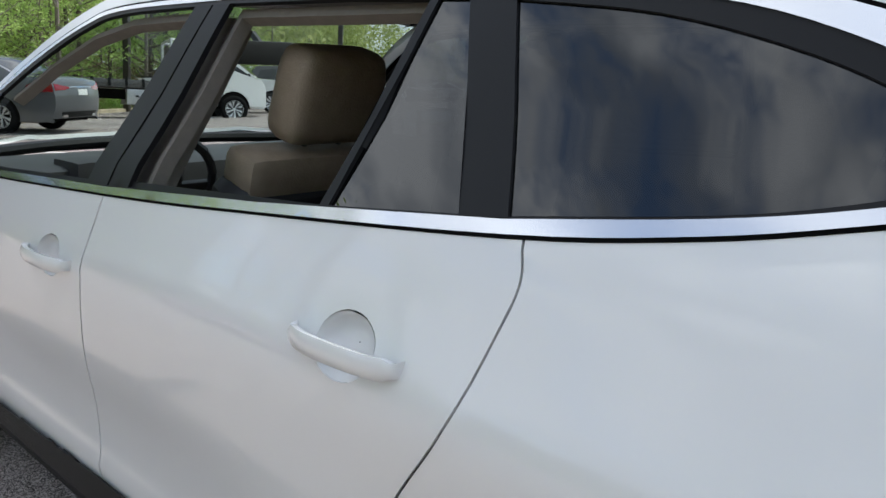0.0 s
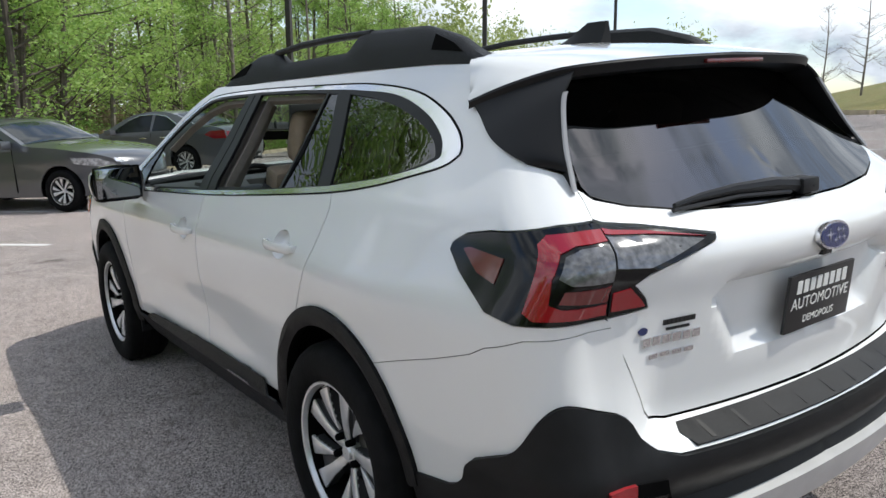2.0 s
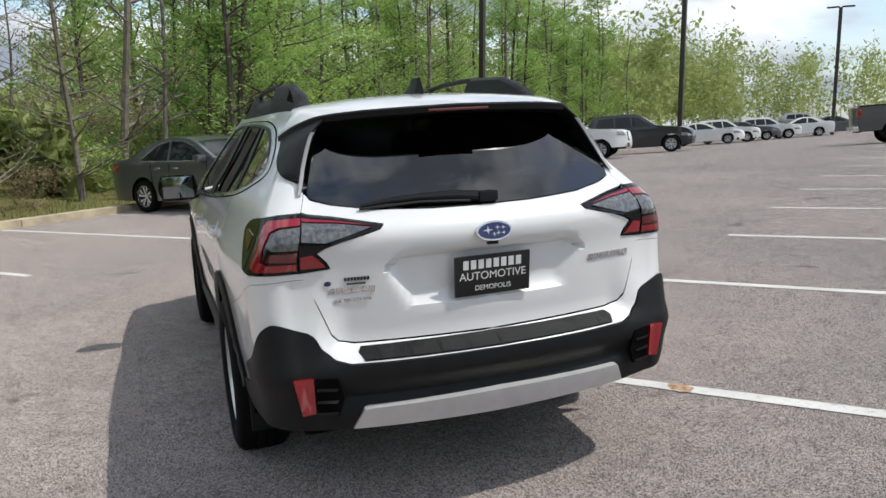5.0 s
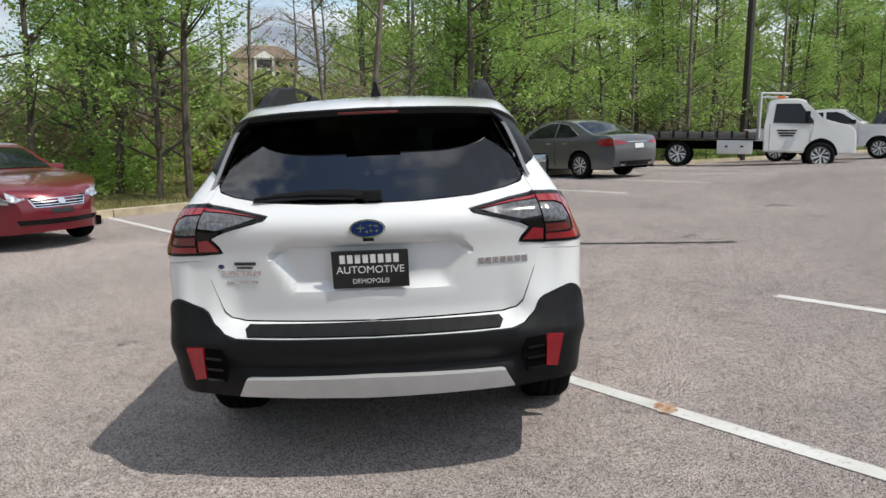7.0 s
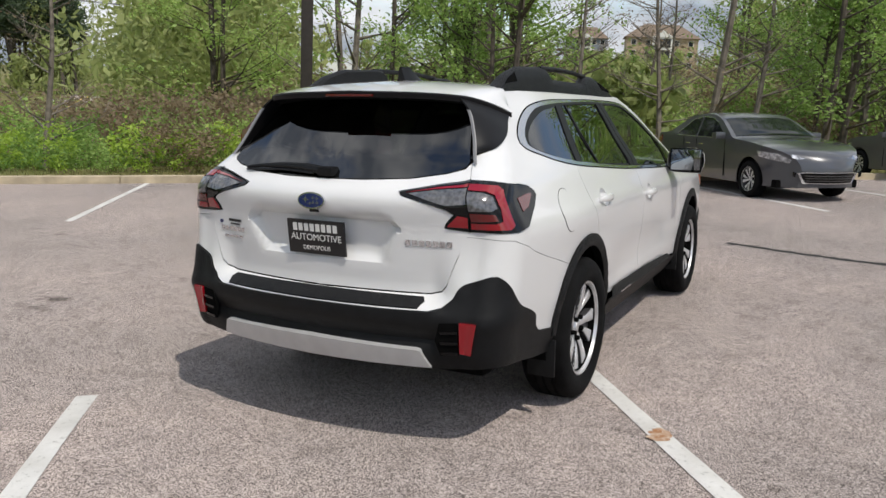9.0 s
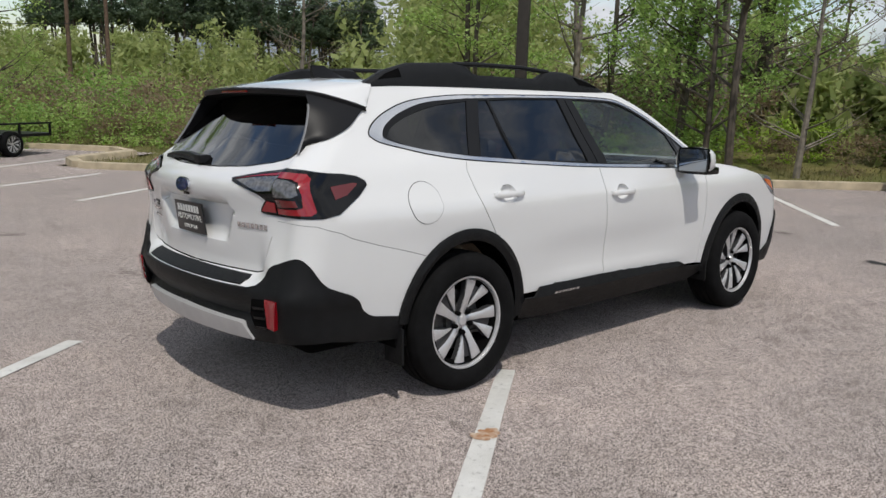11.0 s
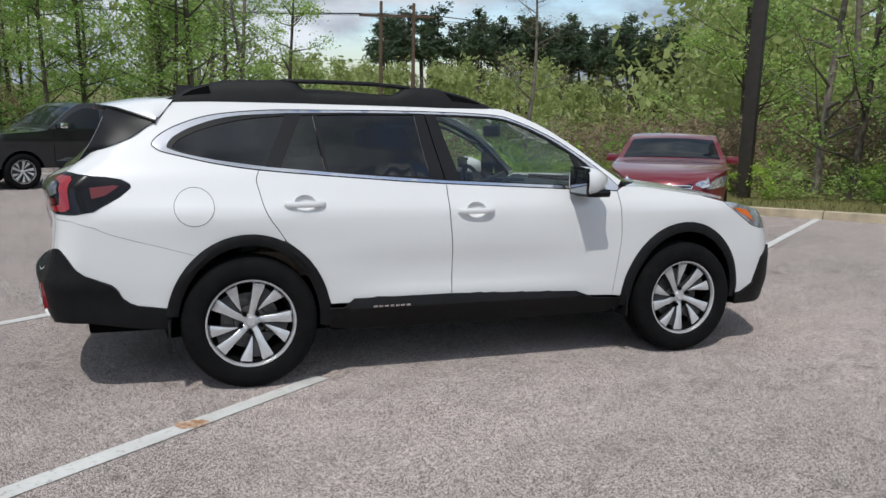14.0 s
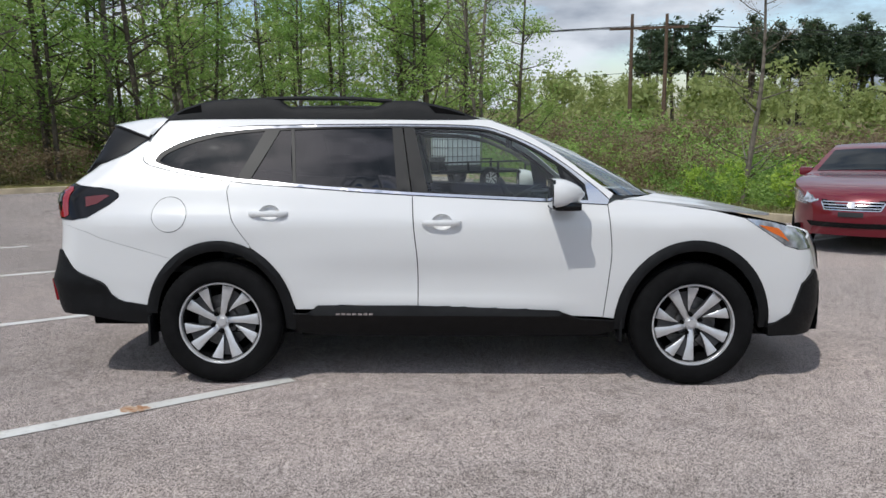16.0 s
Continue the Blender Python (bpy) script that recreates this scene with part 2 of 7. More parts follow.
# ---------------------------------------------------------------- the white wagon
TILT = Matrix(((1, 0, 0.0132, 0), (0, 1, 0.0498, 0), (-0.0132, -0.0498, 1, 0), (0, 0, 0, 1))).normalized()
wagon = thing("white_wagon", TILT, "pearl white estate car with black cladding and two lowered windows", "car")

half_width = table([.15, .33, .42, .5, .6, .75, .88, .965, 1.04, 1.1, 1.17, 1.22, 1.3, 1.42, 1.49, 1.56, 1.62],
                   [.80, .84, .862, .868, .880, .888, .890, .887, .856, .832, .800, .765, .712, .642, .600, .548, .50], 0.013)
rear_x = table([.15, .36, .42, .47, .60, .645, .685, .72, .82, .97, 1.03, 1.07, 1.11, 1.15, 1.20, 1.24, 1.35, 1.5, 1.6],
               [-1.0, -1.05, -1.075, -1.09, -1.105, -1.105, -1.025, -1.022, -1.034, -1.052, -1.066, -1.072, -1.053, -.998, -.93, -.87, -.745, -.59, -.50], 0.015)
front_x = table([.15, .3, .45, .6, .75, .88, .97, 1.05], [3.62, 3.70, 3.74, 3.74, 3.72, 3.66, 3.56, 3.46], 0.05)


def side_y(x, z):
    y = half_width(z)
    if x > 2.2:
        y -= 0.03 * (x - 2.2) ** 2
    if x < 0.1:
        y -= 0.028 * ((0.1 - x) / 0.9) ** 2
    haunch = math.exp(-((z - 0.93) / 0.09) ** 2) * (math.exp(-((x + 0.15) / 0.5) ** 2) + 0.9 * math.exp(-((x - 2.75) / 0.45) ** 2))
    hollow = math.exp(-((z - 0.62) / 0.12) ** 2) * math.exp(-((x - 1.25) / 0.75) ** 4)
    lower = math.exp(-((z - 0.49) / 0.03) ** 2) * math.exp(-((x - 1.3) / 0.75) ** 4)
    return y + 0.014 * haunch - 0.018 * hollow + 0.008 * lower


BOW = 0.115


corner_x = table([.15, .36, .42, .47, .60, .70, .80, .90, .97, 1.03, 1.07, 1.11, 1.15, 1.20, 1.24, 1.35, 1.5, 1.6],
                 [-1.0, -1.05, -1.075, -1.09, -1.105, -1.085, -1.062, -1.052, -1.054, -1.066, -1.072, -1.053, -.998, -.93, -.87, -.745, -.59, -.50], 0.02)


def rear_at(y, z):
    k = max(0, min(1, (abs(y) - .53) / .13))
    k = k * k * (3 - 2 * k)
    return rear_x(z) * (1 - k) + corner_x(z) * k + BOW * (min(abs(y), 0.9) / 0.75) ** 2.2


def front_at(y, z):
    return front_x(z) - 0.27 * (min(abs(y), 0.9) / 0.75) ** 2.2


def corner_frame(z):
    rc = 0.15 if z < 1.2 else 0.15 - 0.06 * min(1, (z - 1.2) / 0.25)
    yc = side_y(-0.6, z) - rc
    return rear_at(yc, z) + rc * 1.25, yc


def front_frame(z):
    yc = side_y(3.3, z) - 0.16
    return front_at(yc, z) - 0.2, yc


RU, FU = 2.1, 4.4


def body(u, z, off=0.0):
    """The body's skin: u is x along the flank, y - 2.1 on the rear face, 4.4 - y on the front face, and in between it goes round the corner."""
    xc, yc = corner_frame(z)
    xf, yf = front_frame(z)
    if u <= yc - RU:
        y = u + RU
        x, nx, ny = rear_at(y, z), -1.0, 0.35 * max(0, y)
    elif u < xc:
        a = (xc - u) / (xc - yc + RU) * math.pi / 2
        ry, rx = side_y(xc, z) - yc, xc - rear_at(yc, z)
        x, y = xc - rx * math.sin(a) ** 0.88, yc + ry * math.cos(a) ** 0.88
        nx, ny = -math.sin(a), math.cos(a)
    elif u < xf:
        x, y, nx, ny = u, side_y(u, z), 0.0, 1.0
    elif u < FU - yf:
        a = (u - xf) / (FU - yf - xf) * math.pi / 2
        ry, rx = side_y(xf, z) - yf, front_at(yf, z) - xf
        x, y = xf + rx * math.sin(a), yf + ry * math.cos(a)
        nx, ny = math.sin(a), math.cos(a)
    else:
        y = FU - u
        x, nx, ny = front_at(y, z), 1.0, 0.3
    if off:
        L = math.hypot(nx, ny)
        x, y = x + off * nx / L, y + off * ny / L
    return x, y, z


def R(y, z):
    """A place on the rear face."""
    return (y - RU, z)


def C(f, z):
    """A place f of the way round the rear corner."""
    xc, yc = corner_frame(z)
    return (xc + (yc - RU - xc) * f, z)


def F(y, z):
    return (FU - y, z)


def FC(f, z):
    xf, yf = front_frame(z)
    return (xf + (FU - yf - xf) * f, z)


def skin(off):
    return lambda s, z: body(s, z, off)


def both(name, poly, mat, off=0.0, step=0.05, rim=0.014, gap=0.0, parents=None, label="", holes=(), fn=None, free=None):
    made = []
    for k, sd in enumerate((1, -1)):
        bm = patch(poly, fn or skin(off), step, rim, gap, sd, holes, free=free)
        made.append(part(name, bm, mat, parents[k] if parents else wagon, label))
    return made


seam_r = [(.059, 1.177), (.043, 1.13), (.055, 1.067), (.088, .956), (.162, .844), (.190, .800)]
seam_b = [(1.113, 1.108), (1.122, .931), (1.145, .705), (1.147, .46)]
seam_f = [(2.235, 1.06), (2.247, .938), (2.26, .777), (2.247, .613), (2.225, .40)]


def arch(cx, a, b, t0, t1, n=22, zc=.355):
    return [(cx + a * math.cos(radians(t)), zc + b * math.sin(radians(t))) for t in np.linspace(t0, t1, n)]


arch_r, arch_f = arch(0.0, .435, .49, 15, 167), arch(2.745, .455, .50, 0, 178)
belt_low = curve([(2.235, 1.06), (1.113, 1.108), (.6, 1.14), (.09, 1.180), (-.15, 1.212), (-.308, 1.245), (-.43, 1.275), (-.475, 1.303)], 5)
top_line = curve([(-.475, 1.303), (-.468, 1.325), (-.429, 1.362), (-.337, 1.412), (-.178, 1.464), (.054, 1.494), (.322, 1.506), (.997, 1.515), (1.47, 1.506), (1.638, 1.472), (1.836, 1.387), (1.996, 1.288), (2.149, 1.170), (2.245, 1.085)], 5)
roof_edge = curve([(2.30, 1.10), (2.165, 1.195), (2.01, 1.318), (1.815, 1.442), (1.61, 1.530), (1.5, 1.548), (.995, 1.558), (.315, 1.560), (-.346, 1.550)], 5)

# flank panels
fd_top = [p for p in belt_low if p[0] > 1.12] + [(1.113, 1.108)]
rd_top = [(1.113, 1.108)] + [p for p in belt_low if .10 <= p[0] <= 1.11] + [(.061, 1.183)]
HOLLOWS = [(.295, 1.002), (1.285, .955)]


def cup_rim(hx, hz, n=28):
    return [(hx + .060 * math.cos(a), hz + .046 * math.sin(a)) for a in np.linspace(0, 2 * math.pi, n + 1)[:-1]]


front_doors = both("front_door", fd_top + curve(seam_b, 4)[1:] + [(1.147, .44), (2.225, .40)] + curve(seam_f[::-1], 4)[1:-1], paint, step=.035, gap=.0028, holes=[cup_rim(*HOLLOWS[1])])
rear_doors = both("rear_door", rd_top + curve(seam_r, 4)[1:] + [p for p in arch_r if p[0] > .2][::-1] + [(.436, .44), (1.147, .44)] + curve(seam_b[::-1], 4)[1:-1], paint, step=.035, gap=.0028, holes=[cup_rim(*HOLLOWS[0])])
edge_rear = [(-.40, 1.50), (-.425, 1.455), (-.50, 1.40), C(.12, 1.335), C(.45, 1.285), C(.92, 1.252), R(.70, 1.235), R(.702, 1.166)]
tail_outer = [R(.702, 1.166), C(.55, 1.162), (-.70, 1.142), (-.625, 1.130), (-.585, 1.108), (-.580, 1.09), (-.632, 1.045), (-.757, .972), C(.25, .958), R(.694, .962)]
crease = [R(.664, .94), C(.35, .925), (-.755, .89), (-.70, .862), (-.565, .820), (-.40, .775), (-.272, .737)]
both("quarter_panel", [(.059, 1.184)] + [p for p in belt_low if p[0] <= .04] + top_line[1:] + roof_edge[1:] + edge_rear + tail_outer[1:] + crease + [p for p in arch_r if -.265 < p[0] < .2 and p[1] > .6][::-1] + curve(seam_r[::-1], 4)[1:-1], paint, step=.04, gap=.0012)
clad_top_rear = [R(0, .634), R(.40, .634), R(.55, .637), R(.60, .652)] + curve([R(.64, .69), R(.685, .75), C(.80, .781), C(.58, .781), C(.36, .742), C(.13, .675), (-.690, .595), (-.635, .524)], 4)
clad_top_side = [(-.60, .497), (-.565, .483), (-.425, .462)]
both("rear_bumper", crease[::-1] + [R(.648, .86), R(.60, .73), R(.575, .705), R(.52, .690), R(0, .684)] + clad_top_rear + clad_top_side + [p for p in arch_r if p[0] < -.28][::-1], paint, step=.035, gap=.0010, free=lambda u, v: abs(body(u, v)[1]) < .004)
both("front_fender", curve(seam_f, 4) + [(2.29, .39)] + arch_f[::-1][1:] + [(3.25, .365), (3.33, .42), (3.40, .60), FC(.45, .70), FC(.6, .80), (3.385, .80), (3.268, .825), (3.136, .91), (3.02, .985), (2.85, 1.025), (2.6, 1.06), (2.40, 1.085), (2.28, 1.085)], paint, step=.045, gap=.0025)
both("front_bumper", [FC(.6, .80), FC(.45, .70), (3.40, .60), FC(.95, .55), F(.4, .55), F(0, .55), F(0, .86), F(.5, .86), FC(1, .84)], paint, step=.06, gap=.002, free=lambda u, v: abs(body(u, v)[1]) < .004)

# chrome surround and window frames
rear_arc = curve([(.10, 1.198), (-.15, 1.231), (-.28, 1.258), (-.365, 1.287), (-.372, 1.303), (-.325, 1.345), (-.2, 1.398), (-.006, 1.447), (.232, 1.474)], 5)
front_arc = curve([(.997, 1.496), (1.45, 1.487), (1.625, 1.452), (1.80, 1.375), (1.97, 1.27), (2.09, 1.17)], 5)
daylight = [(2.12, 1.083), (1.113, 1.124), (.6, 1.157)] + rear_arc + [(.6, 1.490)] + front_arc
frame_in = [(2.125, 1.081), (1.113, 1.122), (.6, 1.155)] + curve([(.10, 1.196), (-.15, 1.229), (-.30, 1.258), (-.388, 1.285), (-.402, 1.305), (-.365, 1.352), (-.25, 1.412), (-.06, 1.464), (.232, 1.488)], 5) + [(.6, 1.500)] + curve([(.997, 1.505), (1.45, 1.497), (1.632, 1.462), (1.818, 1.381), (1.983, 1.278), (2.11, 1.172)], 5)
both("chrome_gap", belt_low + top_line[1:], under, .0018, .035, .004, gap=-.005, holes=[frame_in])
both("window_chrome", belt_low + top_line[1:], chrome, .004, .035, .01, holes=[frame_in])
both("window_frame", frame_in, satin_black, .001, .035, .01, holes=[daylight])


def lit(pts):
    return [(a, b) for a, b in pts]


both("quarter_glass", rear_arc, tint_glass, -.004, .05, .004)
both("pillar_cover", lit([(.228, 1.476), (.318, 1.480), (.170, 1.19), (.094, 1.198)]), satin_black, .002, .05, .01)
both("quarterlight_glass", lit([(.318, 1.480), (.385, 1.482), (.425, 1.166), (.170, 1.19)]), tint_glass, -.004, .05, .004, parents=rear_doors)
both("window_divider", lit([(.382, 1.484), (.400, 1.484), (.440, 1.166), (.420, 1.166)]), satin_black, .002, .05, .02, parents=rear_doors)
both("door_pillar_cover", lit([(.985, 1.496), (1.045, 1.496), (1.105, 1.124), (1.025, 1.128)]), satin_black, .002, .05, .012, parents=rear_doors)
both("door_pillar_cover", lit([(1.053, 1.496), (1.118, 1.494), (1.205, 1.118), (1.113, 1.122)]), satin_black, .002, .05, .012, parents=front_doors)
both("mirror_sail", lit([(1.955, 1.278), (1.985, 1.258), (2.095, 1.165), (2.10, 1.086), (2.0, 1.09)]), gloss_black, .001, .05, .01, parents=front_doors)
part("window_glass", patch(lit([(.400, 1.484), (.985, 1.493), (1.025, 1.13), (.440, 1.162)]), skin(-.006), .06, .004, side=-1), tint_glass, rear_doors[1])
part("window_glass", patch(lit([(1.118, 1.492), (1.45, 1.482), (1.625, 1.447), (1.80, 1.371), (1.955, 1.278), (2.0, 1.09), (1.205, 1.120)]), skin(-.006), .06, .004, side=-1), clear_glass, front_doors[1])
part("mirror_strip_glass", patch(lit([(1.99, 1.245), (2.07, 1.17), (2.07, 1.10), (2.02, 1.10)]), skin(.004), .05, .002, side=-1), tint_glass, front_doors[1])
# lowered windows of the left doors: pale inner frames
for dr, pts in ((rear_doors[0], [(.405, 1.478), (.985, 1.486), (1.02, 1.135), (1.003, 1.135), (.972, 1.468), (.425, 1.462)]),
                (front_doors[0], [(1.12, 1.486), (1.45, 1.476), (1.625, 1.44), (1.80, 1.365), (1.95, 1.27), (1.94, 1.26), (1.795, 1.353), (1.622, 1.427), (1.445, 1.461), (1.145, 1.468), (1.208, 1.12), (1.195, 1.12)])):
    part("inner_frame", patch(lit(pts), skin(-.035), .05, .03, side=1), cabin_light, dr)
for dr, pts in ((rear_doors, [(.42, 1.17), (1.03, 1.14), (1.03, 1.12), (.42, 1.15)]), (front_doors, [(1.2, 1.126), (2.0, 1.09), (2.0, 1.072), (1.2, 1.106)])):
    both("window_seal", lit(pts), satin_black, -.006, .06, .03, parents=dr)
for k, sd in enumerate((1, -1)):
    for dr, (hx, hz) in ((rear_doors[k], (.295, 1.0)), (front_doors[k], (1.285, .953))):
        yy = side_y(hx, hz)
        bm = bmesh.new()
        pts = [(hx - .118, yy - .004), (hx - .108, yy + .022), (hx - .05, yy + .036), (hx + .05, yy + .036), (hx + .10, yy + .020), (hx + .112, yy - .004)]
        rows = []
        for px, py in curve(pts, 4):
            h = .016 if abs(px - hx) < .1 else .011
            rows.append([bm.verts.new((px, sd * py, hz + dz)) for dz in (-h, -h * .4, h * .4, h)])
            b = rows[-1]
            b[0].co.y -= sd * .005
            b[3].co.y -= sd * .005
            rows[-1] = b + [bm.verts.new((px, sd * (py - .016), hz + dz)) for dz in (h * .8, -h * .8)]
        for A, B in zip(rows, rows[1:]):
            for i in range(6):
                bm.faces.new((A[i], A[(i + 1) % 6], B[(i + 1) % 6], B[i]))
        bm.faces.new(rows[0]), bm.faces.new(rows[-1])
        bmesh.ops.recalc_face_normals(bm, faces=bm.faces)
        part("door_handle", bm, paint, dr, "white door handle", 60)
        bm = bmesh.new()
        rings = []
        for f, deep in ((1.0, 0), (.96, .004), (.82, .018), (.6, .026), (.3, .029), (.02, .030)):
            rings.append([bm.verts.new((hx + (u - hx) * f, sd * (side_y(hx + (u - hx) * f, hz + (v - hz) * f) - deep), hz + (v - hz) * f)) for u, v in cup_rim(hx, hz)])
        for A, B in zip(rings, rings[1:]):
            for i in range(len(A)):
                bm.faces.new((A[i], A[(i + 1) % len(A)], B[(i + 1) % len(A)], B[i]))
        bmesh.ops.recalc_face_normals(bm, faces=bm.faces)
        part("handle_cup", bm, paint, dr, "", 60)
# black strips behind the panel gaps, standing in for the shade inside them
for seam in (seam_r, seam_b, seam_f, crease[:-1]):
    ln = curve(seam, 4)
    both("seam_liner", [(u - .009, v + .004) for u, v in ln] + [(u + .009, v - .004) for u, v in ln[::-1]], under, -.0065, .04, 0)
both("seam_liner", [R(.707, 1.22), R(.711, 1.165), R(.700, .965), R(.660, .86), R(.610, .73), R(.58, .70), R(.52, .69), R(0, .687), R(0, .683), R(.53, .684), R(.59, .69), R(.62, .725), R(.668, .86), R(.71, .965), R(.69, 1.22)][::-1], under, -.0075, .03, 0)
# round fuel door on the right flank
bm = patch([(-.277 + .098 * math.cos(a), .992 + .098 * math.sin(a)) for a in np.linspace(0, 2 * math.pi, 41)[:-1]], skin(.0025), .03, .01, side=-1)
part("fuel_door", bm, paint, wagon)
ring = [(-.277 + .1005 * math.cos(a), .992 + .1005 * math.sin(a)) for a in np.linspace(0, 2 * math.pi, 41)[:-1]]
part("fuel_door_gap", patch(ring, skin(.0008), .03, .004, side=-1), under, wagon)

# arches, sills and rear cladding
def arch_band(cx, a, b, t0, t1, w):
    o = arch(cx, a, b, t0, t1, 30)
    return o + arch(cx, a - w, b - w, t1, t0, 30)


def arch_skin(cx):
    def f(s, z):
        x, y, zz = body(s, z)
        r = math.hypot((x - cx) / .445, (z - .355) / .495)
        return x, y + .006 + .018 * math.exp(-((r - .93) / .06) ** 2), zz
    return f


both("wheel_arch_trim", arch_band(0, .437, .492, -4, 172, .062), black_plastic, fn=arch_skin(0), step=.03, rim=.06)
both("wheel_arch_trim", arch_band(2.745, .457, .502, -2, 183, .062), black_plastic, fn=arch_skin(2.745), step=.03, rim=.06)


def sill_skin(s, z):
    x, y, zz = body(s, max(z, .30))
    ridge = math.exp(-((z - .418) / .03) ** 2)
    return x, y + .009 + .024 * ridge - .35 * max(0, .36 - z), z


both("side_cladding", [(.425, .42), (.50, .418), (.565, .468), (1.128, .470), (1.96, .445), (2.08, .392), (2.30, .378), (2.30, .315), (2.2, .285), (1.5, .275), (.6, .275), (.41, .30)], black_plastic, fn=sill_skin, step=.03, rim=.007)


def letters(name, word_bars, fn, mat, sides, label=""):
    """Illegible or branded writing as plain bars: (u, v, width, height)."""
    for sd in sides:
        for u, v, w, h in word_bars:
            bm = patch([(u, v), (u + w, v), (u + w, v + h), (u, v + h)], fn, .05, .003, side=sd)
            part(name, bm, mat, wagon, label)


letters("badge_bar", [(.672 + .032 * k, .414, .023, .012) for k in range(7)], lambda s, z: (s, side_y(s, z) + .0345, z), chrome, (1, -1))
clad_poly = clad_top_rear + clad_top_side + [(-.40, .46), (-.41, .345), (-.6, .365), (-.80, .40), C(.5, .405), R(.70, .395), R(.55, .385), R(0, .385)]


def clad_skin(s, z):
    off = .010 + .010 * math.exp(-((z - .60) / .05) ** 2)
    x, y, zz = body(s, z, off)
    if abs(x + .99) < .2 and y < .62:
        x += .03 * math.exp(-((z - .51) / .035) ** 2) * min(1, (.62 - y) / .06)
    return x, y, zz


both("rear_cladding", clad_poly, black_plastic, fn=clad_skin, step=.03, rim=.04, free=lambda u, v: True)
both("skid_trim", [R(0, .476), R(.50, .470), R(.515, .466), R(.552, .392), R(0, .384)], silver, .022, .04, .03)
both("loading_step", [R(0, .684), R(.50, .682), R(.515, .668), R(.50, .648), R(0, .646)], black_plastic, .007, .03, .01, label="ribbed dark loading step")
for k in range(-4, 5):
    letters("step_rib", [(R(abs(k) * .11, .66)[0], .652, .012, .026)], skin(.0085), satin_black, (1,) if k > 0 else (-1,))
both("reflector", [C(.86, .60), R(.680, .602), R(.678, .472), C(.90, .465)], red_lens, .030, .02, .03, label="red bumper reflector")
for zz in (.565, .52, .475):
    both("vent_fin", [R(.672, zz), R(.60, zz - .004), R(.605, zz - .016), R(.672, zz - .012)], gloss_black, .028, .02, .02)
# black sheet laid over the cladding in place of a vent's shaded depth
both("vent_hollow", [R(.674, .60), R(.60, .595), R(.58, .52), R(.60, .455), R(.672, .462)], under, .0225, .03, .01)

# tailgate with its recess
rec = [(-.9, .800), (.30, .800), (.325, .815), (.412, .965), (.395, .98), (.33, 1.012), (-.9, 1.012)]


def gate_skin(u, z):
    off = 0.0
    y = u + RU
    if .8 < z < 1.012 and in_poly(rec, y, z):
        d = poly_dist(rec, y, z)
        t = min(1, d / (.05 if 1.012 - z > .06 else .022))
        off = -.036 * t * t * (3 - 2 * t)
    return body(u, z, off)


gate_poly = [R(0, 1.150), R(.2, 1.152), R(.411, 1.163), R(.55, 1.185), R(.634, 1.21), R(.664, 1.222), R(.695, 1.228), R(.698, 1.168), R(.56, 1.148), R(.393, 1.115), R(.41, 1.10), R(.545, 1.066), R(.60, 1.048), R(.632, 1.03), R(.60, .995), R(.588, .972), R(.69, .962), R(.648, .86), R(.60, .735), R(.575, .708), R(.52, .693), R(0, .687)]
tailgate = both("tailgate", gate_poly, paint, fn=gate_skin, step=.022, gap=.002, free=lambda u, v: abs(body(u, v)[1]) < .004)
def rear_shift(u, z):
    k = max(0, min(1, (-.60 - u) / .75))
    return .145 * max(0, min(1.1, (z - 1.165) / .33)) * k * k * (3 - 2 * k)


def glass_skin(u, z):
    """The rear screen, set in below the spoiler."""
    x, y, zz = body(u, z, .002)
    return x - .25 * rear_shift(u, z), y, zz


both("rear_window", [R(0, 1.153), R(.2, 1.155), R(.411, 1.166), R(.55, 1.188), R(.634, 1.213), R(.662, 1.232), R(.635, 1.32), R(.600, 1.42), R(.575, 1.475), R(.54, 1.50), R(0, 1.515)], rear_glass, fn=glass_skin, step=.05, rim=.006)
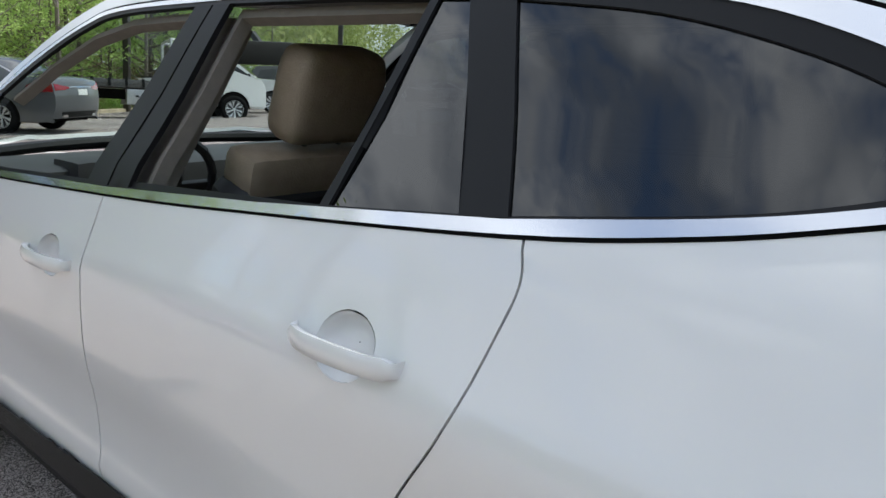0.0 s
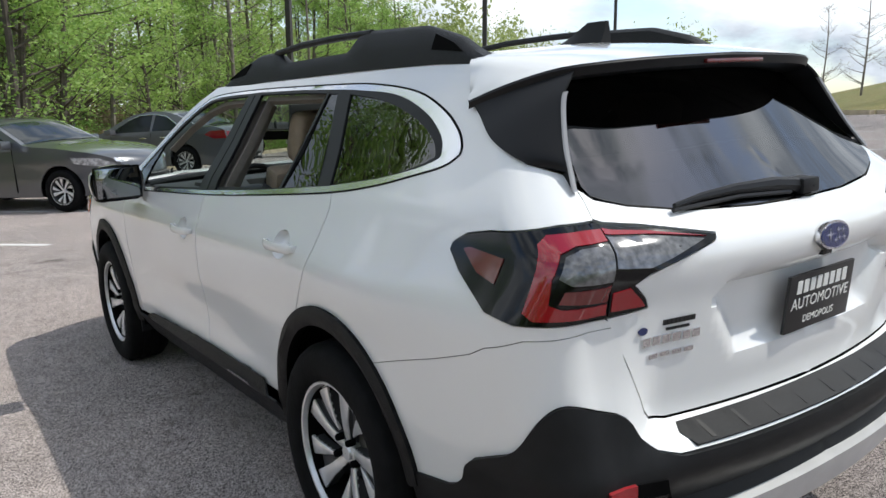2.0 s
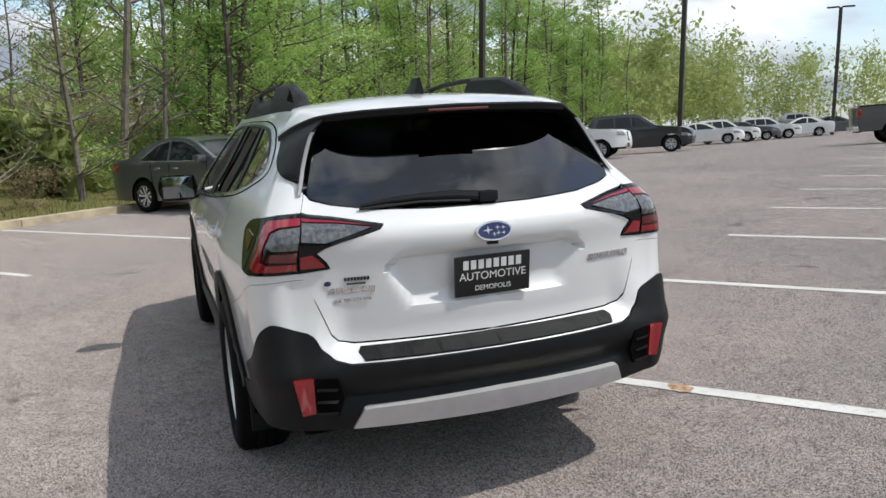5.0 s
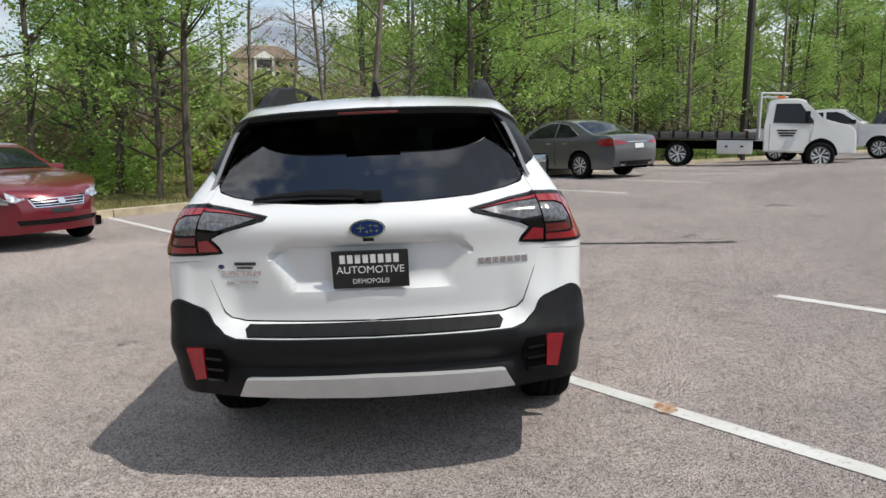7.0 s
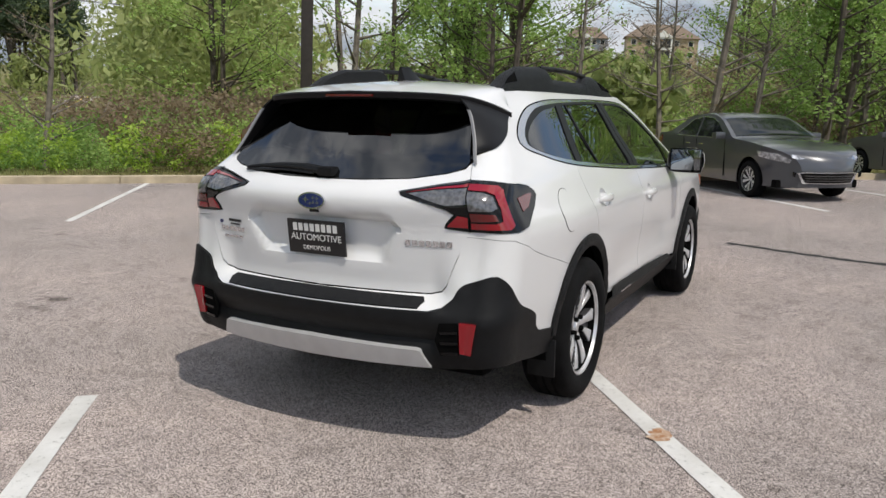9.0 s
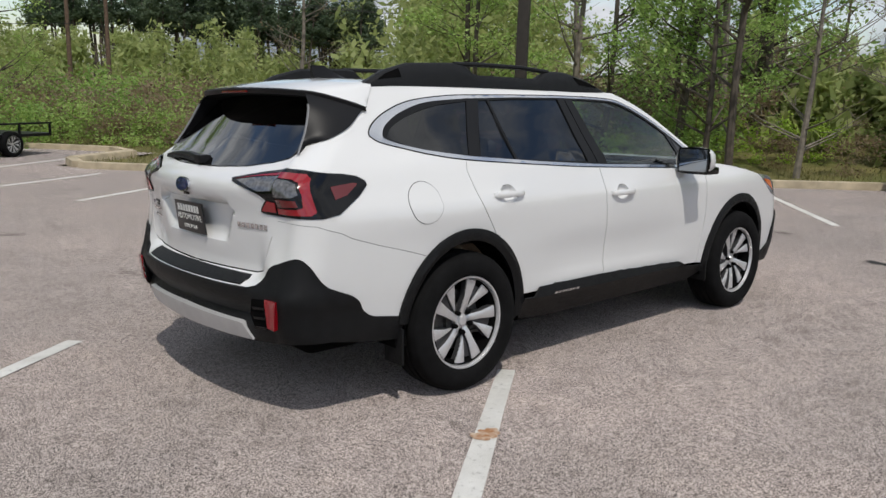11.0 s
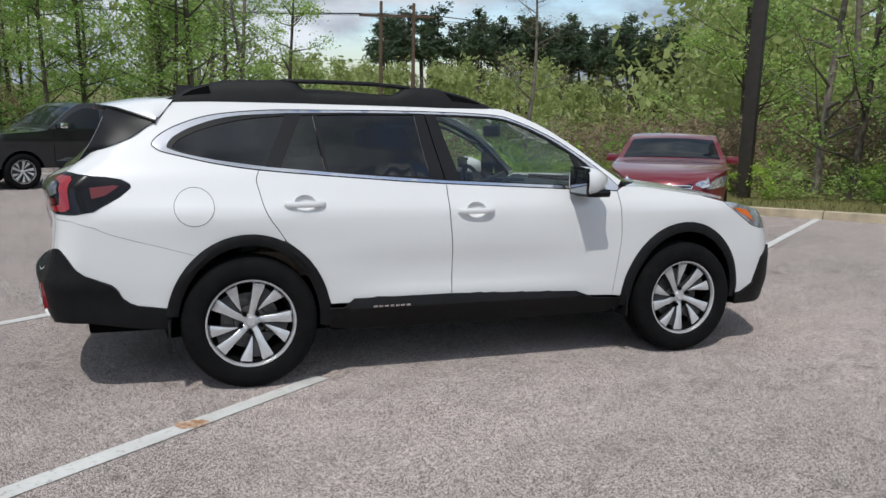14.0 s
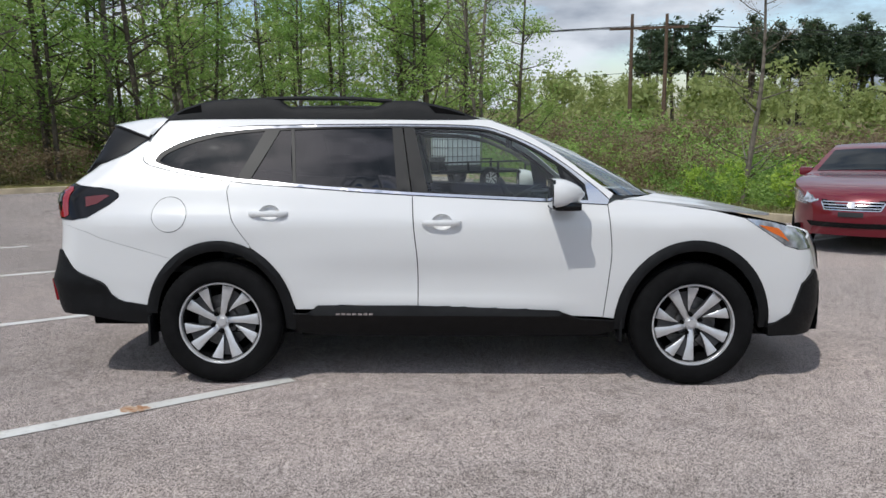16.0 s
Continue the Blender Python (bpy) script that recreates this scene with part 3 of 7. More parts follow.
# black fins beside the rear screen, with a pale strip along the inner edge
fin_front = curve([(-.455, .640, 1.432), body(-.50, 1.400, .010), body(*C(.12, 1.337), .010), body(*C(.45, 1.287), .010), body(*C(.92, 1.254), .010), body(*R(.700, 1.237), .010)], 5)
fin_rear = curve([(-.700, .512, 1.494), (-.712, .545, 1.466), (-.722, .578, 1.425), (-.765, .618, 1.33), (-.800, .638, 1.27), (-.830, .656, 1.224)], 5)
for sd in (1, -1):
    bm = bmesh.new()
    rows = []
    for k, (a, b) in enumerate(zip(fin_front, fin_rear)):
        t = k / (len(fin_front) - 1)
        a, b = Vector(a), Vector(b)
        depth = .15 * (1 - t) + .02
        pts = [a + Vector((.012, -.02, 0))]
        for i in range(7):
            p = a.lerp(b, i / 6)
            p.y += .016 * math.sin(math.pi * i / 6) * (1 - .6 * t)
            pts.append(p)
        pts += [b + Vector((.004, -.010, 0)), b + Vector((depth, -.014, .004))]
        rows.append([bm.verts.new((p.x, sd * p.y, p.z)) for p in pts])
    for A, B in zip(rows, rows[1:]):
        for i in range(len(A) - 1):
            bm.faces.new((A[i], A[i + 1], B[i + 1], B[i]))
    bmesh.ops.recalc_face_normals(bm, faces=bm.faces)
    part("pillar_trim", bm, satin_black, wagon, "", 55)
    bm = bmesh.new()
    rows = []
    for b in fin_rear[8:]:
        b = Vector(b)
        rows.append([bm.verts.new((p.x, sd * p.y, p.z)) for p in (b + Vector((-.001, .002, 0)), b + Vector((-.004, -.001, 0)), b + Vector((-.003, -.013, 0)), b + Vector((.004, -.015, 0)))])
    for A, B in zip(rows, rows[1:]):
        for i in range(3):
            bm.faces.new((A[i], A[i + 1], B[i + 1], B[i]))
    bmesh.ops.recalc_face_normals(bm, faces=bm.faces)
    part("pillar_strip", bm, grey_strip, wagon)
# tail lamps
tl_base = [R(.698, 1.163), C(.55, 1.160), (-.70, 1.140), (-.628, 1.128), (-.589, 1.107), (-.585, 1.09), (-.635, 1.047), (-.757, .974), C(.25, .961), R(.694, .965)]
lamps = both("tail_lamp", tl_base, gloss_black, .006, .03, .02)
inner = both("tail_lamp_inner", [R(.694, 1.160), R(.56, 1.143), R(.40, 1.114), R(.412, 1.103), R(.545, 1.069), R(.60, 1.052), R(.636, 1.03), R(.604, .995), R(.594, .975), R(.690, .966)], gloss_black, .006, .03, .02)
both("side_marker", [(-.635, 1.098), (-.66, 1.103), (-.775, 1.090), (-.765, 1.035), (-.70, 1.052)], dark_red_lens, .009, .02, .004, parents=lamps)
both("lamp_ring", [R(.703, 1.152), C(.75, 1.152), C(.42, 1.146), C(.30, 1.128), C(.25, 1.06), C(.30, .988), C(.42, .973), R(.699, .974), R(.699, .998), C(.62, .998), C(.48, 1.008), C(.40, 1.06), C(.46, 1.112), C(.62, 1.126), R(.703, 1.130)], red_lens, .010, .014, .005, parents=lamps)
both("lamp_core", [R(.703, 1.124), C(.66, 1.120), C(.50, 1.106), C(.46, 1.062), C(.60, 1.048), R(.701, 1.048)], clear_lens, .010, .02, .004, parents=lamps)
both("lamp_core", [R(.700, 1.038), C(.56, 1.036), C(.56, 1.010), R(.699, 1.004)], dark_red_lens, .010, .02, .004, parents=lamps)
both("lamp_bar", [R(.690, 1.153), R(.56, 1.138), R(.43, 1.115), R(.55, 1.131), R(.690, 1.142)], red_lens, .009, .02, .004, parents=inner)
both("lamp_core", [R(.688, 1.137), R(.55, 1.127), R(.44, 1.110), R(.545, 1.08), R(.60, 1.066), R(.686, 1.075)], clear_lens, .009, .02, .004, parents=inner)
both("lamp_corner", [R(.686, 1.02), R(.645, 1.026), R(.612, .992), R(.604, .980), R(.686, .978)], red_lens, .009, .02, .004, parents=inner)

# emblem, lettering bars, plate, wiper
def oval(cy, cz, ry, rz, n=28):
    return [(cy + ry * math.cos(a), cz + rz * math.sin(a)) for a in np.linspace(0, 2 * math.pi, n + 1)[:-1]]


def flat_rear(off):
    return lambda y, z: (rear_at(y, 1.062) - off - .10 * (1.062 - z), y, z)


part("emblem", patch(oval(0, 1.06, .070, .036), flat_rear(.014), .015, .012), chrome, tailgate[0], "oval chrome and blue emblem")
part("emblem_field", patch(oval(0, 1.06, .063, .030), flat_rear(.016), .015, .004), badge_blue, tailgate[0])
for k, (a, b, r) in enumerate(((.026, .004, .011), (-.012, .012, .006), (-.034, .010, .006), (-.014, -.008, .006), (-.036, -.009, .006), (.002, -.012, .006))):
    star = []
    for i in range(8):
        q = r * (1.5 if i % 2 == 0 else .35)
        star.append((a + q * 1.3 * math.cos(i * math.pi / 4), 1.06 + b + q * math.sin(i * math.pi / 4)))
    part("emblem_star", patch(star, flat_rear(.0175), .01, .002), chrome, tailgate[0])


def bars(y0, y1, z, h, n, mat, side, name="badge_bar"):
    w = (y1 - y0) / n
    for k in range(n):
        u = R(y0 + w * k + w * .08, z)[0]
        bm = patch([(u, z), (u + w * .8, z), (u + w * .8, z + h), (u, z + h)], skin(.004), .03, .003, side=side)
        part(name, bm, mat, tailgate[0 if side > 0 else 1])


bars(.42, .625, .893, .024, 7, chrome, -1)
bars(.435, .603, .880, .020, 6, chrome, 1)
bars(.45, .585, .848, .011, 4, chrome, 1)
bars(.455, .545, .923, .012, 8, black_ink, 1, "dealer_bar")
bars(.47, .535, .909, .006, 8, black_ink, 1, "dealer_bar")
u0 = R(.60, .918)[0]
part("dealer_dot", patch([(u0 + .013 * math.cos(a), .918 + .009 * math.sin(a)) for a in np.linspace(0, 6.28, 15)[:-1]], skin(.004), .01, .002), badge_blue, tailgate[0])
PL = pose(-1.047, 0, .897, 90 + 7, 0, -90)
plate = thing("dealer_plate", wagon.matrix_world @ PL, "black dealer plate with pale lettering on the tailgate", "number plate")
bm = bmesh.new()
box(bm, (-.150, -.076, -.004), (.150, .076, .006), .004)
part("plate_panel", bm, plate_black, plate)


def text_mesh(body_text, size, x, y, name, parent, mat, z=.0065):
    cu = bpy.data.curves.new(name, "FONT")
    cu.body, cu.size, cu.align_x, cu.align_y, cu.extrude = body_text, size, "CENTER", "CENTER", .0006
    tmp = new("tmp_text", cu)
    me = bpy.data.meshes.new_from_object(tmp.evaluated_get(bpy.context.evaluated_depsgraph_get()))
    bpy.data.objects.remove(tmp)
    me.materials.append(mat)
    o = new(name, me)
    o.parent = parent
    o.matrix_basis = Matrix.Translation((x, y, z))
    return o


text_mesh("AUTOMOTIVE", .042, 0, -.002, "plate_lettering", plate, plate_ink)
text_mesh("DEMOPOLIS", .027, 0, -.048, "plate_lettering", plate, plate_ink)
for k in range(8):
    bm = bmesh.new()
    box(bm, (-.118 + k * .030, .026, .006), (-.118 + k * .030 + .021, .060, .0075))
    part("plate_bar", bm, plate_ink, plate)
bm = bmesh.new()
pts = [(rear_at(y, z) - .03, y, z) for y, z in ((-.03, 1.176), (.10, 1.190), (.24, 1.193), (.36, 1.188), (.455, 1.178))]
tube(bm, pts, [.020, .019, .014, .010, .006], 8)
pts = [(rear_at(y, z) - .018, y, z) for y, z in ((.05, 1.168), (.24, 1.176), (.46, 1.168))]
tube(bm, pts, .006, 6)
box(bm, (rear_at(0, 1.17) - .04, -.055, 1.158), (rear_at(0, 1.17) + .02, .02, 1.198), .01)
part("rear_wiper", bm, satin_black, wagon)
bm = bmesh.new()
box(bm, (-1.068, -.022, 1.008), (-1.04, .022, 1.022), .004)
part("tailgate_camera", bm, gloss_black, wagon)

# roof, spoiler, glazing, bonnet
edge_z = table([-.9, -.78, -.6, -.346, .3, 1.0, 1.5, 1.62], [1.505, 1.512, 1.533, 1.550, 1.560, 1.558, 1.548, 1.530], 0.08)


def roof_half(x):
    return .552 if x > -.35 else .552 - .02 * (-.35 - x) / .4


def roof(x, v):
    y = v * roof_half(x)
    crown = .036 if x > -.4 else .036 - .03 * min(1, (-.4 - x) / .4)
    return (x, y, edge_z(x) + crown * (1 - abs(v) ** 2.2))


rp = [(1.60 - .06 * abs(v) ** 2, v) for v in np.linspace(-1, 1, 15)] + [(-.36, 1), (-.36, -1)]
part("roof", patch(rp, roof, .07, .03, centre=(.5, 0, .8)), paint, wagon)
half_edge = curve([(-.455, .648, 1.436), (-.555, .610, 1.470), (-.655, .545, 1.500), (-.725, .470, 1.511), (-.772, .30, 1.520), (-.792, 0, 1.526)], 5)
half_root = curve([(-.440, .630, 1.446), (-.395, .592, 1.505), (-.362, .552, 1.549), (-.362, .42, roof(-.362, .76)[2]), (-.362, .21, roof(-.362, .38)[2]), (-.362, 0, roof(-.362, 0)[2])], 5)
edge = half_edge + [(x, -y, z) for x, y, z in half_edge[-2::-1]]
root = half_root + [(x, -y, z) for x, y, z in half_root[-2::-1]]
bm = bmesh.new()
rows = []
for a, b in zip(root, edge):
    a, b = Vector(a), Vector(b)
    rows.append([])
    for i in range(7):
        p = a.lerp(b, i / 6)
        p.z += .010 * math.sin(math.pi * i / 6)
        rows[-1].append(bm.verts.new(p))
for A, B in zip(rows, rows[1:]):
    for i in range(6):
        bm.faces.new((A[i], A[i + 1], B[i + 1], B[i]))
bmesh.ops.recalc_face_normals(bm, faces=bm.faces)
if sum(f.normal.z for f in bm.faces) < 0:
    bmesh.ops.reverse_faces(bm, faces=bm.faces)
spoiler = part("roof_spoiler", bm, paint, wagon, "", 50)
# dark lip under the spoiler's edge, and its underside down to the glass
bm = bmesh.new()
rows = []
for x, y, z in edge:
    k = min(1, (-.45 - x) / .25)
    rows.append([bm.verts.new(p) for p in ((x + .004, y, z + .001), (x - .004, y * 1.004, z - .006), (x + .002, y, z - .022 - .006 * k), (x + .07 * k, y * (1 - .06 * k), z - .036 * k - .02 * (1 - k)), (x + .22 * k, y * (1 - .10 * k), z - .026 * k - .02 * (1 - k)))])
for A, B in zip(rows, rows[1:]):
    for i in range(4):
        bm.faces.new((A[i], A[i + 1], B[i + 1], B[i]))
bmesh.ops.recalc_face_normals(bm, faces=bm.faces)
part("spoiler_lip", bm, satin_black, spoiler)
bm = bmesh.new()
box(bm, (-.797, -.125, 1.499), (-.782, .125, 1.510), .004)
part("brake_lamp", bm, dark_red_lens, spoiler, "dark red high brake lamp")


def screen(u, v):
    """The windscreen: u across, v from base to top."""
    b = Vector((2.66 - .34 * abs(u) ** 2.2, u * .76, 1.075 + .03 * abs(u)))
    t = Vector((1.605 - .06 * abs(u) ** 2, u * .548, edge_z(1.6) + .036 * (1 - abs(u) ** 2.2) - .004))
    p = b.lerp(t, v)
    p.x += .05 * math.sin(v * math.pi)
    p.z += .02 * math.sin(v * math.pi)
    return p


sq = [(-1, 0), (1, 0), (1, 1), (-1, 1)]
part("windscreen", patch(sq, screen, .12, .004, centre=(.5, 0, .5)), clear_glass, wagon)


def bonnet(x, y):
    t = (x - 2.32) / 1.2
    edge = 1.085 - .06 * t - .12 * t * t
    return x, y, edge + .045 * (1 - (abs(y) / .80) ** 2.5) * (1 - .3 * t) + .008 * math.exp(-((abs(y) - .45) / .05) ** 2)


bp = [(2.33, .79), (2.66, .02), (2.66, -.02), (2.33, -.79), (2.6, -.775), (2.95, -.745), (3.15, -.64), (3.32, -.48), (3.39, -.2), (3.40, 0), (3.39, .2), (3.32, .48), (3.15, .64), (2.95, .745), (2.6, .775)]
bp = [(2.33, .79)] + [(2.70 - .36 * (abs(y) / .79) ** 2.2, y) for y in np.linspace(.79, -.79, 13)][1:-1] + bp[3:]
part("bonnet", patch(bp, bonnet, .07, .015, .003, centre=(2.8, 0, .5)), paint, wagon)
bm = bmesh.new()
tube(bm, [(2.66 - .34 * (abs(y) / .78) ** 2.2, y, 1.062) for y in np.linspace(-.72, .72, 17)], .022, 8)
part("scuttle_panel", bm, black_plastic, wagon)
both("headlamp", [(3.022, .984), (3.136, .912), (3.268, .827), (3.385, .803), FC(.8, .80), FC(1, .86), FC(.75, .915), FC(.3, .94), (3.2, .962)], head_lens, .002, .03, .02, label="clear headlamp with amber corner")
both("amber_corner", [(3.10, .945), (3.17, .905), (3.30, .848), FC(.1, .87), (3.24, .925)], amber_lens, .006, .03, .005)
both("front_cladding", [(3.205, .345), (3.25, .365), (3.33, .42), (3.40, .60), FC(.55, .68), FC(.95, .60), F(.45, .55), F(0, .55), F(0, .28), F(.5, .28), FC(.5, .29), (3.21, .28)], black_plastic, .014, .04, .03)
both("grille", [F(.46, .80), F(.40, .62), F(0, .60), F(0, .84), F(.44, .84)], gloss_black, .008, .05, .02)

# dark inner shell and floor pan
shell = [(-.55, .34), (2.35, .34), (2.35, .9), (2.24, 1.06), (.09, 1.165), (-.45, 1.25), C(.3, 1.24), R(.6, 1.15), R(0, 1.13), R(0, .42), R(.5, .42), C(.5, .44)]
both("inner_shell", shell, under, -.065, .08, .0, holes=[arch(0, .41, .465, -1, 181, 20)])
bm = bmesh.new()
box(bm, (-.82, -.70, .31), (3.4, .70, .40), .03)
box(bm, (.45, -.80, .27), (2.28, .80, .34), .02)
part("floor_pan", bm, under, wagon)
# unseen filler boxes, added to keep sun from leaking into the car's shadow
bm = bmesh.new()
box(bm, (2.40, -.55, .36), (3.42, .55, .93), .06)
box(bm, (3.21, -.78, .27), (3.42, .78, .58), .04)
box(bm, (3.30, -.66, .28), (3.58, .66, .56), .04)
part("engine_bay", bm, under, wagon)
for sd in (1, -1):
    for cx in (0, 2.745):
        bm = bmesh.new()
        lathe(bm, [(.44, sd * .84), (.44, sd * .55), (.05, sd * .55)], 28, pose(cx, 0, .36))
        for v in [v for v in bm.verts if v.co.z < .30]:
            v.co.z = .30
        part("wheel_well", bm, under, wagon)
        bm = bmesh.new()
        box(bm, (cx - .425, sd * .80 - .08, .22 if cx < 1 else .26), (cx - .41, sd * .80 + .055, .40), .006)
        part("mud_flap", bm, black_plastic, wagon)
bm = bmesh.new()
tube(bm, [(-.5, -.45, .36), (-.70, -.45, .37), (-.86, -.45, .375)], .03, 10)
part("exhaust_pipe", bm, steel, wagon)

# roof rails, fin, door mirrors
rail_low = table([-.40, -.2, .3, 1.0, 1.45, 1.58], [1.545, 1.556, 1.562, 1.560, 1.550, 1.528], .05)
rail_top = table([-.40, -.34, -.27, -.10, .24, .30, .36, .87, .96, 1.13, 1.335, 1.5, 1.58], [1.548, 1.575, 1.614, 1.66, 1.676, 1.668, 1.615, 1.612, 1.660, 1.660, 1.617, 1.555, 1.53], .02)
for sd in (1, -1):
    rail = thing("roof_rail", wagon.matrix_world, "black plastic roof rail with raised feet and a slim crossbar", "roof rail", "roof rails")
    rail.parent = wagon
    rail.matrix_world = wagon.matrix_world
    for key in ("category", "group", "label"):
        del rail[key]
    bm = bmesh.new()
    rows = []
    for x in np.linspace(-.40, 1.58, 67):
        a, b = rail_low(x) - .015, rail_top(x)
        h = b - a
        yo, yi = .562, .478
        lean = .035 * min(1, h / .12)
        rows.append([bm.verts.new((x, sd * y, z)) for y, z in ((yo, a), (yo - lean * .35, a + h * .5), (yo - lean * .9, b - .012), (yo - lean - .012, b), (yi + .024, b), (yi + .008, b - .012), (yi, a))])
    for A, B in zip(rows, rows[1:]):
        for i in range(6):
            bm.faces.new((A[i], A[i + 1], B[i + 1], B[i]))
    bmesh.ops.recalc_face_normals(bm, faces=bm.faces)
    part("rail_base", bm, black_plastic, rail)
    bm = bmesh.new()
    tube(bm, [(.22, sd * .515, 1.667), (.45, sd * .515, 1.672), (.75, sd * .515, 1.670), (.98, sd * .515, 1.655)], [.013, .013, .013, .013], 8)
    part("rail_bar", bm, black_plastic, rail)
    # black patches painting the shade of openings in the rear and the front foot, and a shallow panel in the flank
    for pts in ([(-.315, 1.572), (-.27, 1.598), (-.175, 1.630), (-.165, 1.585)], [(1.20, 1.632), (1.32, 1.606), (1.42, 1.575), (1.24, 1.585)]):
        bm = patch(pts, lambda u, v: (u, .5645 - .30 * max(0, v - 1.55), v), .04, .012, side=sd)
        part("rail_opening", bm, under, rail)
    bm = patch([(-.08, 1.632), (.19, 1.640), (.24, 1.60), (.02, 1.602)], lambda u, v: (u, .5615 - .30 * max(0, v - 1.55), v), .05, .006, side=sd)
    part("rail_inset", bm, satin_black, rail)
bm = bmesh.new()
rows = []
for t in np.linspace(0, 1, 9):
    x = -.13 - .20 * t
    h = .012 + .060 * min(1, t / .62) ** 1.2
    w = .034 * (1 - .25 * t)
    zb = roof(x, 0)[2] - .004
    tip = -.03 * t
    rows.append([bm.verts.new(p) for p in ((x, w, zb), (x + tip * .3, w * .5, zb + h * .55), (x + tip * .3, .006, zb + h), (x + tip * .3, -.006, zb + h), (x + tip * .3, -w * .5, zb + h * .55), (x, -w, zb))])
for A, B in zip(rows, rows[1:]):
    for i in range(5):
        bm.faces.new((A[i], A[i + 1], B[i + 1], B[i]))
bm.faces.new(rows[0]), bm.faces.new(rows[-1])
bmesh.ops.recalc_face_normals(bm, faces=bm.faces)
part("antenna_fin", bm, satin_black, wagon)
for k, sd in enumerate((1, -1)):
    dm = new("door_mirror")
    dm.parent = wagon
    bm = bmesh.new()
    rows = []
    for t in np.linspace(0, 1, 8):
        w = .012 + .10 * math.sin(min(1, t * 1.15) * math.pi / 2) ** .7 * (1 if t < .85 else 1)
        x = 2.075 - .185 * t
        rows.append([])
        for i in range(16):
            a = 2 * math.pi * i / 16
            ca, sa = math.cos(a), math.sin(a)
            sx, sz = abs(ca) ** .7 * math.copysign(1, ca), abs(sa) ** .7 * math.copysign(1, sa)
            rows[-1].append(bm.verts.new((x, sd * (.985 + w * 1.12 * sx), 1.125 + w * .78 * sz)))
    for A, B in zip(rows, rows[1:]):
        for i in range(16):
            bm.faces.new((A[i], A[(i + 1) % 16], B[(i + 1) % 16], B[i]))
    bm.faces.new(rows[0])
    bmesh.ops.recalc_face_normals(bm, faces=bm.faces)
    part("mirror_cap", bm, paint, dm, "", 50)
    bm = bmesh.new()
    box(bm, (1.888, sd * .985 - .108, 1.045), (1.90, sd * .985 + .108, 1.205), .012)
    part("mirror_frame", bm, gloss_black, dm)
    bm = bmesh.new()
    box(bm, (1.8855, sd * .985 - .098, 1.055), (1.892, sd * .985 + .098, 1.197), .005)
    part("mirror_pane", bm, mirror_glass, dm)
    bm = bmesh.new()
    box(bm, (1.90, sd * .985 - .10, 1.035), (2.05, sd * .985 + .09, 1.085), .02)
    tube(bm, [(2.0, sd * .93, 1.06), (2.01, sd * .86, 1.065), (2.02, sd * .81, 1.075)], [.03, .028, .035], 8)
    part("mirror_foot", bm, gloss_black, dm)

# wheels
def tyre_bm():
    bm = bmesh.new()
    prof = [(.232, .085), (.245, .108), (.27, .118), (.305, .121), (.335, .112), (.348, .100), (.352, .093), (.360, .080), (.361, .050), (.352, .048), (.352, .040), (.3625, .038), (.3625, .006), (.353, .004), (.353, -.004), (.3625, -.006), (.3625, -.038), (.352, -.040), (.352, -.048), (.361, -.050), (.360, -.080), (.352, -.093), (.335, -.112), (.305, -.121), (.27, -.118), (.245, -.108), (.232, -.085)]
    rings = lathe(bm, prof, 144)
    for k, ring in enumerate(rings):
        if k % 2 == 0:
            for i in (6, 7, 8, 19, 20):
                p = ring[i].co
                q = 1 - (.005 / math.hypot(p.x, p.z))
                p.x *= q
                p.z *= q
    bmesh.ops.recalc_face_normals(bm, faces=bm.faces)
    return bm


def polar(r, a, y):
    return Vector((-r * math.sin(a), y, r * math.cos(a)))


def main_edge(t, k):
    """Radius, angle and height along a full spoke; k is -1 or 1 for its two edges."""
    r = .036 + .187 * t
    w = .0165 + .007 * t + .010 * max(0, t - .5) / .5
    a = radians(-6 * (1 - t) ** 2) + k * w / r
    return r, a, .084 - .030 * (1 - t) ** 2 - .004 * t


def branch_edge(t, k):
    """The short branch beside a spoke, running out to a point towards the hub."""
    r = .078 + .145 * t
    w = .002 + .032 * t
    a = radians(32 - 11 * (1 - t) ** 1.6) + k * w / r
    return r, a, .076 - .018 * (1 - t) ** 2 + .002 * t


def blade_bm(edge_fn):
    bm = bmesh.new()
    rows = []
    for t in np.linspace(0, 1, 9):
        row = []
        for k, dy in ((-1, -.010), (-1, -.002), (-.86, 0), (.86, 0), (1, -.002), (1, -.010)):
            r, a, h = edge_fn(t, k)
            row.append(bm.verts.new(polar(r, a, h + dy)))
        rows.append(row)
    for A, B in zip(rows, rows[1:]):
        for i in range(5):
            bm.faces.new((A[i], A[i + 1], B[i + 1], B[i]))
    bmesh.ops.recalc_face_normals(bm, faces=bm.faces)
    return bm


